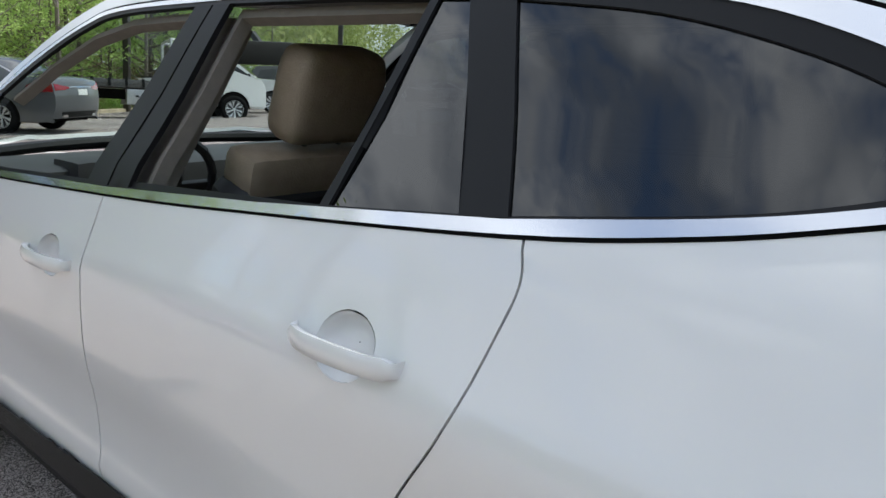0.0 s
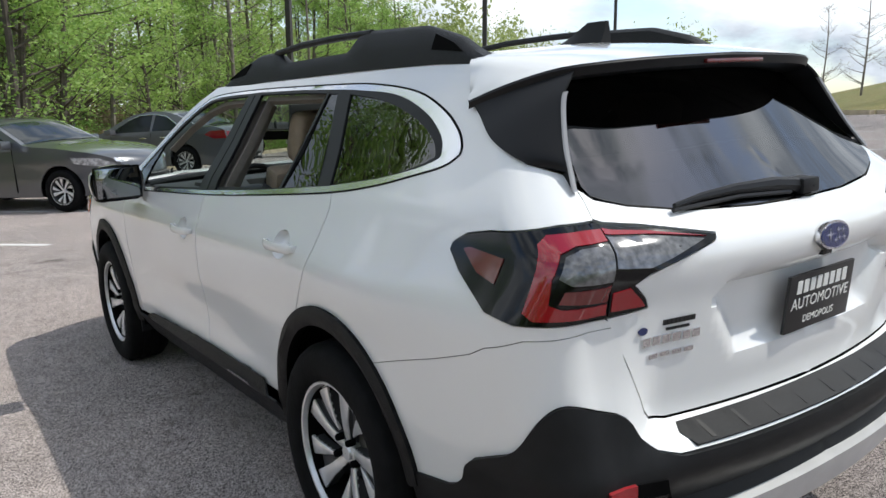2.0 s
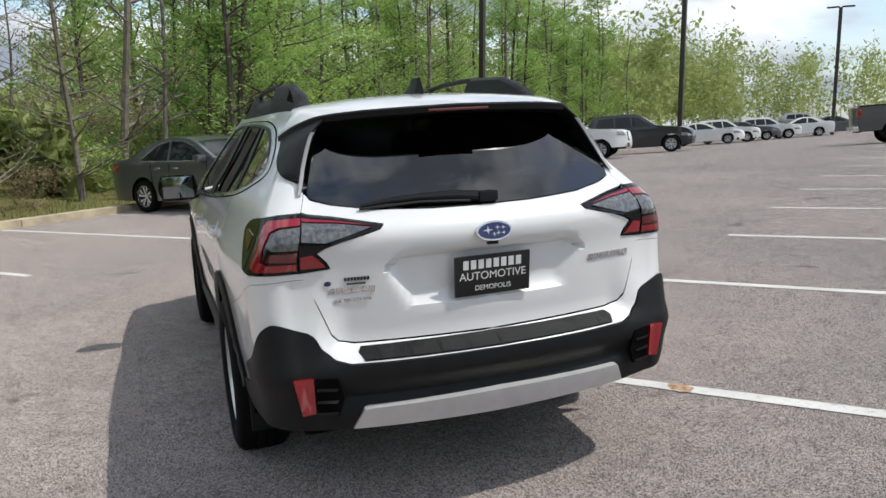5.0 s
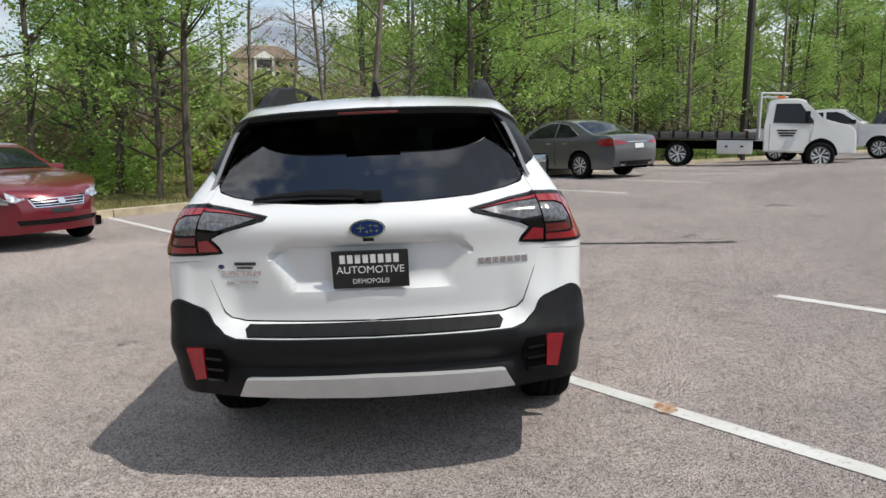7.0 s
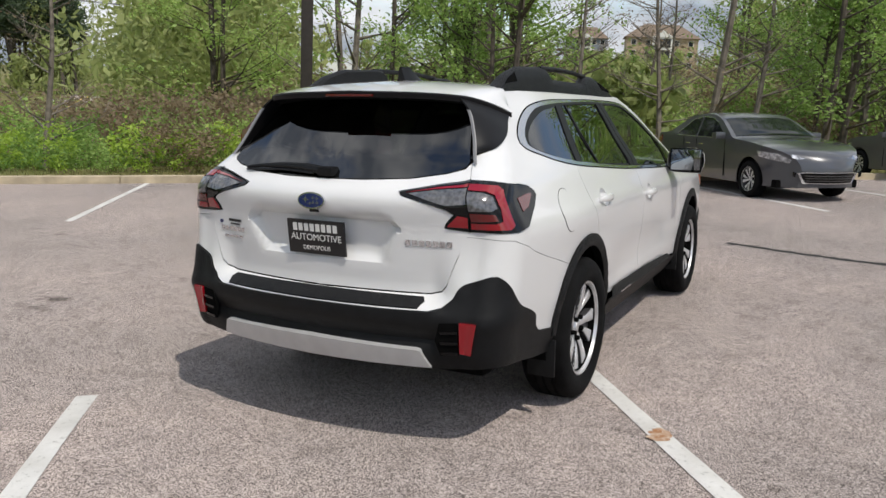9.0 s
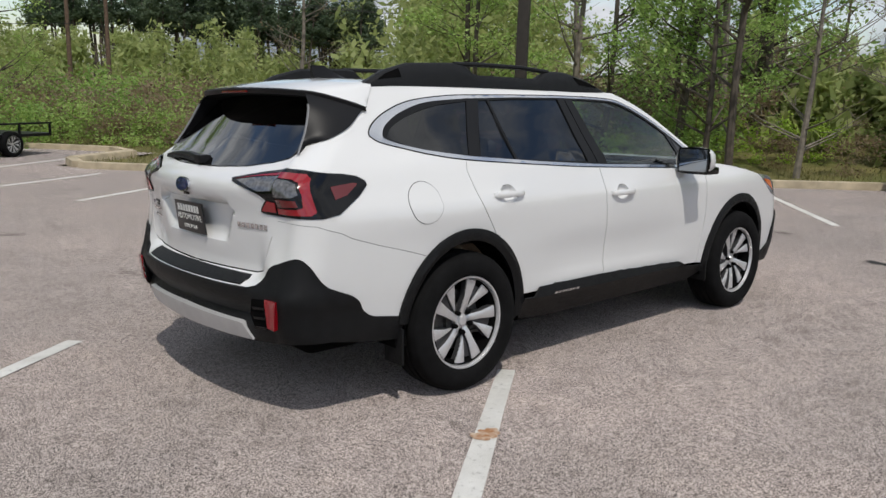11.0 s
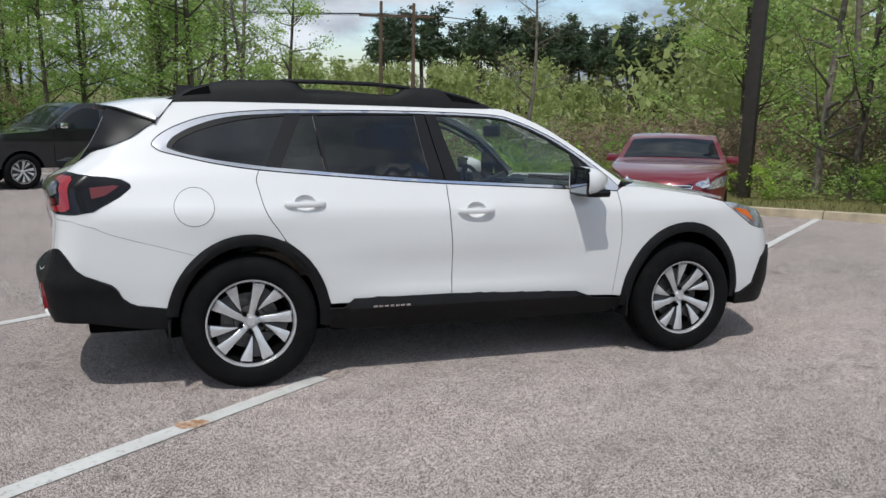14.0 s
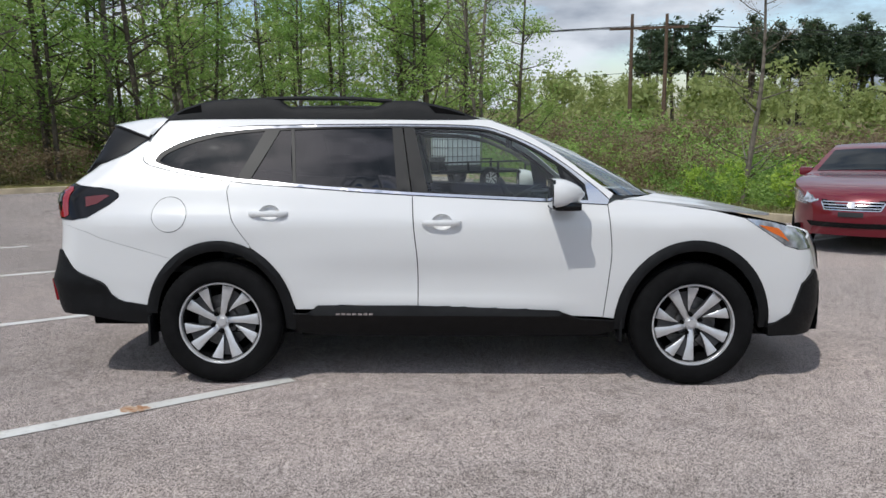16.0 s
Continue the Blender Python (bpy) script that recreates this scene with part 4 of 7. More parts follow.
def pocket_bm():
    """The dark body of a spoke pair: flanks below the machined faces and the sunken wedge between them."""
    bm = bmesh.new()
    rows = []
    for t in np.linspace(0, 1, 10):
        r, a0, h = main_edge(t, -1)
        _, a1, _ = main_edge(t, 1)
        tb = max(0, (r - .078) / .145)
        rb, b1, hb = branch_edge(tb, 1)
        b1 = max(b1, a1 + .06) if r > .078 else a1 + .10
        prof = ((a0, h - .042), (a0, h - .006), (a1, h - .006), (a1 + .01, h - .020), (b1 - .01, h - .020), (b1, hb - .006 if r > .078 else h - .02), (b1, h - .042))
        rows.append([bm.verts.new(polar(r, a, y)) for a, y in prof])
    for A, B in zip(rows, rows[1:]):
        for i in range(6):
            bm.faces.new((A[i], A[i + 1], B[i + 1], B[i]))
    bmesh.ops.recalc_face_normals(bm, faces=bm.faces)
    return bm


def rim_bm():
    bm = bmesh.new()
    lathe(bm, [(.238, .090), (.243, .097), (.239, .102), (.231, .101), (.228, .092), (.224, .078)], 72)
    bmesh.ops.recalc_face_normals(bm, faces=bm.faces)
    return bm


def barrel_bm():
    bm = bmesh.new()
    lathe(bm, [(.219, .088), (.205, .04), (.20, -.09)], 48)
    lathe(bm, [(.20, -.02), (.02, -.02)], 48)
    bmesh.ops.recalc_face_normals(bm, faces=bm.faces)
    return bm


def hub_bm():
    bm = bmesh.new()
    lathe(bm, [(.042, .030), (.041, .050), (.036, .056), (.027, .057), (.024, .062), (.022, .066), (.0005, .067)], 30)
    bmesh.ops.recalc_face_normals(bm, faces=bm.faces)
    return bm


def disc_bm():
    bm = bmesh.new()
    lathe(bm, [(.155, -.005), (.155, .01), (.09, .01), (.085, .03), (.0005, .03)], 36)
    box(bm, (-.17, -.02, -.06), (-.09, .035, .06), .012)
    bmesh.ops.recalc_face_normals(bm, faces=bm.faces)
    return bm


def nut_bm():
    bm = bmesh.new()
    lathe(bm, [(.0125, .05), (.0125, .074), (.009, .079), (.0003, .080)], 6)
    bmesh.ops.recalc_face_normals(bm, faces=bm.faces)
    return bm


wheel_data = None
for x in (0, 2.745):
    for sd in (1, -1):
        w = new("wheel")
        w.parent = wagon
        w.matrix_basis = pose(x, sd * .785, .3615, 0, -12 - 28 * (x > 0), 0 if sd > 0 else 180)
        if wheel_data is None:
            wheel_data = [("tyre", part("tyre", tyre_bm(), rubber, w), Matrix()), ("rim", part("rim", rim_bm(), alloy, w), Matrix()), ("barrel", part("barrel", barrel_bm(), under, w), Matrix()),
                          ("hub", part("hub", hub_bm(), alloy, w), Matrix()), ("brake_disc", part("brake_disc", disc_bm(), steel, w), Matrix())]
            for nm, bm, mt in (("spoke", blade_bm(main_edge), alloy), ("spoke", blade_bm(branch_edge), alloy), ("spoke_body", pocket_bm(), dark_alloy)):
                sp_ob = part(nm, bm, mt, w, "", 50)
                wheel_data.append((nm, sp_ob, Matrix()))
                for k in range(1, 5):
                    m = pose(0, 0, 0, 0, 72 * k, 0)
                    wheel_data.append((nm, share(nm, sp_ob, w, m), m))
            nut = part("lug_nut", nut_bm(), under, w)
            for k in range(5):
                m = pose(0, 0, 0, 0, 72 * k - 24, 0) @ Matrix.Translation((0, 0, .056))
                if k == 0:
                    nut.matrix_basis = m
                    wheel_data.append(("lug_nut", nut, m))
                else:
                    wheel_data.append(("lug_nut", share("lug_nut", nut, w, m), m))
        else:
            for nm, ob, m in wheel_data:
                share(nm, ob, w, m)

# cabin
def seat(x, y, bench=0.0):
    s = new("front_seat" if not bench else "rear_bench")
    s.parent = wagon
    w = .25 + bench
    bm = bmesh.new()
    box(bm, (x - .25, y - w, .56), (x + .28, y + w, .72), .05)
    part("cushion", bm, beige, s)
    bm = bmesh.new()
    M = Matrix.Translation((x - .22, y, .70)) @ Matrix.Rotation(radians(-16), 4, "Y")
    box(bm, (-.07, -w, 0), (.07, w, .44), .06, M, 3)
    part("lower_back", bm, cabin_dark, s)
    bm = bmesh.new()
    box(bm, (-.060, -w * .9, .40), (.060, w * .9, .515), .05, M, 4)
    part("backrest", bm, beige, s)
    for hy in ((0,) if not bench else (-.42, .42)):
        bm = bmesh.new()
        for v in box(bm, (-.060, -.135, .53), (.056, .135, .745), .058, Matrix(), 5):
            k = max(0, (v.co.z - .6) / .145)
            v.co = M @ Vector((v.co.x, hy + v.co.y * (1 - .16 * k * k), v.co.z))
        part("headrest", bm, beige, s, "beige leather headrest", 60)
        bm = bmesh.new()
        for q in (-.05, .05):
            tube(bm, [M @ Vector((0, hy + q, .46)), M @ Vector((0, hy + q, .54))], .007, 6)
        part("headrest_post", bm, steel, s)
    return s


seat(1.34, .37)
seat(1.34, -.37)
seat(.25, 0, .40)
bm = bmesh.new()
box(bm, (1.95, -.74, .72), (2.45, .74, 1.055), .06)
box(bm, (1.90, .2, .96), (2.1, .56, 1.08), .04)
part("dashboard", bm, cabin_dark, wagon)
bm = bmesh.new()
for k in range(24):
    a, b = 2 * math.pi * k / 24, 2 * math.pi * (k + 1) / 24
    M = Matrix.Translation((1.78, .37, .99)) @ Matrix.Rotation(radians(-25), 4, "Y")
    tube(bm, [M @ Vector((0, .185 * math.cos(a), .185 * math.sin(a))), M @ Vector((0, .185 * math.cos(b), .185 * math.sin(b)))], .015, 6, False)
box(bm, (-.02, -.07, -.06), (.04, .07, .06), .02, M)
box(bm, (0, -.18, -.015), (.02, .18, .015), .005, M)
box(bm, (.02, -.03, -.03), (.25, .03, .03), .01, M)
part("steering_wheel", bm, cabin_dark, wagon)
bm = bmesh.new()
box(bm, (1.72, -.13, 1.375), (1.745, .13, 1.45), .012)
tube(bm, [(1.74, 0, 1.43), (1.80, 0, 1.475)], .012, 6)
part("cabin_mirror", bm, cabin_dark, wagon)
part("headliner", patch([(1.5, -.92), (1.5, .92), (-.45, .92), (-.45, -.92)], lambda x, v: (roof(x, v)[0], roof(x, v)[1], roof(x, v)[2] - .035), .12, 0, centre=(.5, 0, 3)), cabin_light, wagon)
for sd in (1, -1):
    for pts in ([(1.20, 1.10), (2.0, 1.08), (2.05, .5), (1.2, .5)], [(.45, 1.14), (1.02, 1.12), (1.05, .5), (.5, .5)]):
        part("door_card", patch(pts, skin(-.07), .09, .0, side=sd), cabin_dark if pts[0][0] > 1 else cabin_light, wagon)
    part("pillar_lining", patch([(1.02, 1.47), (1.10, 1.47), (1.2, 1.1), (1.03, 1.1)], skin(-.05), .06, .05, side=sd), cabin_light, wagon)
bm = bmesh.new()
box(bm, (-.85, -.62, .62), (-.05, .62, .66), .01)
part("load_floor", bm, cabin_dark, wagon)
# ---------------------------------------------------------------- lot, kerbs, ground
Q, P = Vector((.79, .613, 0)), Vector((-.613, .79, 0))
rng = random.Random(7)


def node_mat(name):
    m = bpy.data.materials.new(name)
    m.use_nodes = True
    nt = m.node_tree
    tc = nt.nodes.new("ShaderNodeTexCoord")

    def tex(kind, scale, detail=4, rough=0.5, **kw):
        n = nt.nodes.new("ShaderNodeTex" + kind)
        n.inputs["Scale"].default_value = scale
        if "Detail" in n.inputs:
            n.inputs["Detail"].default_value = detail
            n.inputs["Roughness"].default_value = rough
        nt.links.new(tc.outputs["Object"], n.inputs["Vector"])
        return n

    def ramp(src, stops):
        r = nt.nodes.new("ShaderNodeValToRGB")
        e = r.color_ramp.elements
        e[0].position, e[1].position = stops[0][0], stops[-1][0]
        e[0].color, e[1].color = (*stops[0][1], 1), (*stops[-1][1], 1)
        for pos, c in stops[1:-1]:
            n = e.new(pos)
            n.color = (*c, 1)
        nt.links.new(src, r.inputs["Fac"])
        return r.outputs["Color"]

    def mix(kind, a, b, fac=1.0):
        n = nt.nodes.new("ShaderNodeMix")
        n.data_type, n.blend_type = "RGBA", kind
        if isinstance(fac, float):
            n.inputs["Factor"].default_value = fac
        else:
            nt.links.new(fac, n.inputs["Factor"])
        nt.links.new(a, n.inputs[6])
        nt.links.new(b, n.inputs[7])
        return n.outputs[2]

    def bump(src, strength, dist):
        b = nt.nodes.new("ShaderNodeBump")
        b.inputs["Strength"].default_value, b.inputs["Distance"].default_value = strength, dist
        nt.links.new(src, b.inputs["Height"])
        nt.links.new(b.outputs["Normal"], nt.nodes["Principled BSDF"].inputs["Normal"])
    return m, nt, nt.nodes["Principled BSDF"], tex, ramp, mix, bump


def grey(v, w=1.0):
    return (v * w, v * .97, v * .95)


asphalt, nt, bs, tex, ramp, mix, bump = node_mat("weathered_asphalt")
stones = ramp(tex("Voronoi", 270).outputs["Color"], [(0.0, grey(.026, 1.06)), (.45, grey(.044, 1.08)), (.8, grey(.062, 1.08)), (.94, grey(.10, 1.06)), (1.0, grey(.55, 1.03))])
fine = ramp(tex("Noise", 45, 8, .75).outputs["Fac"], [(.3, grey(.72)), (.7, grey(1.22))])
wide = ramp(tex("Noise", .35, 5, .55).outputs["Fac"], [(.3, (.82, .80, .79)), (.7, (1.16, 1.09, 1.06))])
cracks = ramp(tex("Noise", 6.5, 5, .7).outputs["Fac"], [(.32, (.80, .79, .78)), (.5, (1, 1, 1)), (.7, (1.08, 1.07, 1.05))])
spots = ramp(tex("Noise", 1.7, 3, .6).outputs["Fac"], [(.27, (.50, .49, .48)), (.33, (1, 1, 1)), (.9, (1.03, 1.02, 1.0))])
nt.links.new(mix("MULTIPLY", mix("MULTIPLY", mix("MULTIPLY", mix("MULTIPLY", stones, fine), wide), spots), cracks), bs.inputs["Base Color"])
bs.inputs["Roughness"].default_value = .88
bs.inputs["Diffuse Roughness"].default_value = 1.0
bs.inputs["Specular IOR Level"].default_value = .2
bump(tex("Voronoi", 210).outputs["Distance"], .5, .004)

grass_mat, nt, bs, tex, ramp, mix, bump = node_mat("dry_spring_grass")
g1 = ramp(tex("Noise", .5, 6, .6).outputs["Fac"], [(.3, (.11, .125, .03)), (.5, (.20, .18, .07)), (.7, (.12, .16, .035))])
g2 = ramp(tex("Noise", 14, 6, .7).outputs["Fac"], [(.3, (.55, .55, .5)), (.7, (1.3, 1.25, 1.1))])
nt.links.new(mix("MULTIPLY", g1, g2), bs.inputs["Base Color"])
bs.inputs["Roughness"].default_value = .95
bump(tex("Noise", 25, 6).outputs["Fac"], .8, .06)

line_mat, nt, bs, tex, ramp, mix, bump = node_mat("worn_white_line_paint")
nt.links.new(mix("MULTIPLY", ramp(tex("Noise", 28, 6, .75).outputs["Fac"], [(.30, (.22, .21, .20)), (.42, (.66, .65, .62)), (.8, (.74, .73, .70))]), ramp(tex("Noise", 2.5, 3).outputs["Fac"], [(.3, (.78, .77, .75)), (.6, (1, 1, 1))])), bs.inputs["Base Color"])
bs.inputs["Roughness"].default_value = .8
bump(tex("Voronoi", 130).outputs["Distance"], .4, .004)
concrete = material("kerb_concrete", (.48, .40, .28), .9, var=.22, scale=3, bump=.4, bscale=60)
rust_mat = material("rust_stain", (.33, .15, .06), .9, col2=(.55, .45, .35), scale=30)


def kerb_q(p):
    if p > 11:
        return 16.8
    if p < -18:
        return 17.0
    return 12.3


def terrain(x, y):
    p, q = -.613 * x + .79 * y, .79 * x + .613 * y
    z = ground_z(x, y)
    d = max(q - kerb_q(p) - 4, p - 26, 0)
    hill = math.exp(-((math.degrees(math.atan2(y, x)) - 14) / 16) ** 2) if x > 0 else 0.0
    z += .8 * (1 - math.exp(-d / 26)) + hill * (2.4 * (1 - math.exp(-d / 26)) + .045 * max(0, d - 40))
    if p < -29.5 and q < -6.6:
        z += min(1.7, .17 * (-6.6 - q)) * min(1, (-29.5 - p) / 4) + .08
    if x > 0:
        c = math.degrees(math.atan2(y + 1.96, x + 3.76))
        z -= 1.9 * math.exp(-((c - 54) / 9) ** 2) * min(1, d / 14)
    return z


def axis(lo, hi, near, fine_step, coarse):
    out, v = [], lo
    while v < hi:
        out.append(v)
        v += fine_step if abs(v) < near else coarse * (1 + abs(v) / 150)
    return out + [hi]


ax = axis(-1500, 1500, 45, 1.5, 8)
bm = bmesh.new()
gv = [[bm.verts.new((x, y, terrain(x, y) - .05)) for y in ax] for x in ax]
for i in range(len(ax) - 1):
    for j in range(len(ax) - 1):
        bm.faces.new((gv[i][j], gv[i + 1][j], gv[i + 1][j + 1], gv[i][j + 1]))
tagged(part("ground", bm, grass_mat), "rough grass and soil round the car park", "ground", kind="structure")


def strip(p0, p1, q0, q1, dp, dq, lift, bm):
    ps, qs = np.linspace(p0, p1, max(2, int((p1 - p0) / dp) + 1)), np.linspace(q0, q1, max(2, int((q1 - q0) / dq) + 1))
    vs = [[bm.verts.new(P * p + Q * q) for q in qs] for p in ps]
    for row in vs:
        for v in row:
            v.co.z = ground_z(v.co.x, v.co.y) + lift
    for i in range(len(ps) - 1):
        for j in range(len(qs) - 1):
            bm.faces.new((vs[i][j], vs[i][j + 1], vs[i + 1][j + 1], vs[i + 1][j]))


bm = bmesh.new()
strip(-18, 11, -30, 12.3, 1.5, 1.5, 0, bm)
strip(11, 20, -30, 16.8, 1.5, 1.5, 0, bm)
strip(-29, -18, -14, 17.0, 1.5, 1.5, 0, bm)
strip(-120, -29, -6.2, 17.0, 1.5, 1.5, 0, bm)
bmesh.ops.recalc_face_normals(bm, faces=bm.faces)
for f in bm.faces:
    if f.normal.z < 0:
        f.normal_flip()
tagged(part("pavement", bm, asphalt), "weathered grey-brown asphalt of the car park", "pavement", kind="structure")


def road_point(d, w):
    a = radians(55.6 - 3.6 * (d - 30) / 80)
    c = Vector((d * math.cos(a) - 3.76, d * math.sin(a) - 1.96, 0)) + Vector((math.sin(a), -math.cos(a), 0)) * w
    return c.x, c.y


bm = bmesh.new()
rows = []
for d in np.linspace(30, 120, 31):
    rows.append([])
    for w in np.linspace(-2.6, 2.6, 6):
        x, y = road_point(d, w)
        rows[-1].append(bm.verts.new((x, y, terrain(*road_point(d, 0)) + .12)))
for A, B in zip(rows, rows[1:]):
    for i in range(5):
        bm.faces.new((A[i], A[i + 1], B[i + 1], B[i]))
bmesh.ops.recalc_face_normals(bm, faces=bm.faces)
tagged(part("road", bm, asphalt), "narrow grey asphalt road running down the valley", "road", kind="structure")
yellow_paint = material("yellow_line_paint", (.52, .33, .06), .8, var=.15, scale=6)
bm = bmesh.new()
rows = []
for d in np.linspace(30, 120, 31):
    rows.append([])
    for w in (.15, .55):
        x, y = road_point(d, w)
        rows[-1].append(bm.verts.new((x, y, terrain(*road_point(d, 0)) + .13)))
for A, B in zip(rows, rows[1:]):
    bm.faces.new((A[0], A[1], B[1], B[0]))
bmesh.ops.recalc_face_normals(bm, faces=bm.faces)
tagged(part("road_line", bm, yellow_paint), "faded yellow centre line on the road", "road marking", kind="structure")


def kerb_run(pts, name="kerb"):
    """A concrete kerb with a rounded shoulder, in lengths of about three metres."""
    path = []
    for a, b in zip(pts, pts[1:]):
        L = math.hypot(b[0] - a[0], b[1] - a[1])
        n = max(1, int(L / 3.0))
        path += [((a[0] + (b[0] - a[0]) * k / n, a[1] + (b[1] - a[1]) * k / n), (a[0] + (b[0] - a[0]) * (k + .994) / n, a[1] + (b[1] - a[1]) * (k + .994) / n)) for k in range(n)]
    for a, b in path:
        A, B = P * a[0] + Q * a[1], P * b[0] + Q * b[1]
        d = (B - A).normalized()
        o = Vector((d.y, -d.x, 0))
        bm = bmesh.new()
        rows = []
        for c in (A, B):
            rows.append([])
            for w, h in ((0, -.05), (.015, .115), (.04, .145), (.15, .15), (.30, .15), (.32, -.05)):
                v = c + o * w
                rows[-1].append(bm.verts.new((v.x, v.y, ground_z(c.x, c.y) + h)))
        for i in range(5):
            bm.faces.new((rows[0][i], rows[0][i + 1], rows[1][i + 1], rows[1][i]))
        bm.faces.new(rows[0]), bm.faces.new(rows[1][::-1])
        bmesh.ops.recalc_face_normals(bm, faces=bm.faces)
        part("kerb_stone", bm, concrete, kerb_root)


kerb_root = thing("kerb", Matrix(), "pale concrete kerb stones round the car park", "kerb", kind="structure")
kerb_run([(20, -28), (20, 15.8), (19, 16.8), (12.2, 16.8), (11, 15.8), (11, 13.2), (10.2, 12.3), (-17, 12.3), (-18, 13.2), (-18, 16.0), (-19, 17), (-110, 17)])
kerb_run([(-110, -6.2), (-30, -6.2), (-29, -7.2), (-29, -16)])


def stall(p, q0, q1, dq=0.0):
    bm = bmesh.new()
    strip(p - .052, p + .052, q0, q1, .2, .6, .005, bm)
    for f in bm.faces:
        f.normal_update()
        if f.normal.z < 0:
            f.normal_flip()
    for v in bm.verts:
        v.co += (P * rng.uniform(-.004, .004))
    tagged(part("stall_line", bm, line_mat), "worn white painted stall line", "road marking", "stall lines", "structure")


for k in range(-34, 7):
    stall(-.87 + 2.66 * k, -5.6, -.18)
for k in range(-6, 9):
    stall(3.65 - 2.72 * k, 6.5, 12.1)
for k in range(4):
    stall(6.4 + 2.72 * k, 6.5 + (4 if k > 1 else 0), 12.1 + (4 if k > 1 else 0))
SEAM = [(5.57, -0.82, 0), (5.32, -1.39, 0), (5.14, -1.85, 0), (4.99, -2.44, 0), (4.88, -2.98, 0), (4.75, -3.63, 0)]
tar = material("dark_tar_seam", (.022, .021, .020), .7, var=.3, scale=12)
bm = bmesh.new()
rows = []
for k, c in enumerate(curve(SEAM, 10)):
    x, y = c[0] + rng.uniform(-.02, .02), c[1] + rng.uniform(-.02, .02)
    w = .075 + .03 * math.sin(k * 1.7) * math.sin(k * .6)
    rows.append([bm.verts.new((x - .7 * w, y + .2 * w, ground_z(x, y) + .004)), bm.verts.new((x + .7 * w, y - .2 * w, ground_z(x, y) + .004))])
for A, B in zip(rows, rows[1:]):
    bm.faces.new((A[0], B[0], B[1], A[1]))
bmesh.ops.recalc_face_normals(bm, faces=bm.faces)
tagged(part("tar_seam", bm, tar), "dark tar seam across the asphalt", "seam", kind="structure")
bm = bmesh.new()
for k in range(60):
    a = rng.uniform(0, 6.28)
    r = .075 * rng.random() ** .6
    c = Vector((-.33 + r * math.cos(a), -1.357 + r * .6 * math.sin(a), 0))
    z = ground_z(c.x, c.y) + .0075
    s = rng.uniform(.006, .022)
    bm.faces.new([bm.verts.new((c.x + s * math.cos(b), c.y + s * math.sin(b), z)) for b in (0, 1.1, 2.2, 3.3, 4.4, 5.4)])
tagged(part("rust_stain", bm, rust_mat, smooth=0), "orange rust stain on the painted line", "stain", kind="stuff")

# ---------------------------------------------------------------- other vehicles
car_glass = material("dark_car_glass", (.010, .013, .014), .04, spec=.35)


def car_paint(name, col, metal=.35):
    return material(name, col, .3, metal, var=.03, scale=3, coat=1.0)


simple_rim = None


def add_wheels(car, xs, half, r, style_mat):
    """Tyres and ten-spoke rims on both axles."""
    global simple_rim
    if simple_rim is None:
        bm = bmesh.new()
        lathe(bm, [(.236, .090), (.240, .10), (.225, .102), (.215, .08), (.20, .02), (.02, .02)], 40)
        simple_rim = bpy.data.meshes.new("rim_dish")
        bmesh.ops.recalc_face_normals(bm, faces=bm.faces)
        bm.to_mesh(simple_rim)
        bm.free()
        simple_rim.materials.append(dark_alloy)
    tyre_me = wheel_data[0][1].data
    spokes = [(n, o.data, m) for n, o, m in wheel_data if n in ("spoke", "spoke_body", "rim", "hub")]
    s = r / .3625
    for x in xs:
        for sd in (1, -1):
            w = new("wheel")
            w.parent = car
            w.matrix_basis = pose(x, sd * (half - .11), r, 0, rng.uniform(0, 70), 0 if sd > 0 else 180) @ Matrix.Diagonal((s, .95, s, 1))
            for nm, me in (("tyre", tyre_me), ("rim_dish", simple_rim)):
                o = new(nm, me)
                o.parent = w
            if style_mat:
                for nm, me, m in spokes:
                    o = new(nm, me)
                    o.parent = w
                    o.matrix_basis = m


FACES = {}


def panel(car, end, name, poly, mat, off=.006, mirror=False):
    """A lamp, grille or plate laid on the car's front or rear; end is 0 or 1."""
    f = FACES[car.name][end]
    for sd in (1, -1) if mirror else (1,):
        part(name, patch([(y * sd, z) for y, z in poly], lambda y, z: f(y, z, off), .06, .012, centre=(1.3, 0, .5)), mat, car)


def strip_poly(y, z0, z1, cut=.03):
    return [(-y, z1), (y, z1), (y - cut, z0), (-y + cut, z0)]


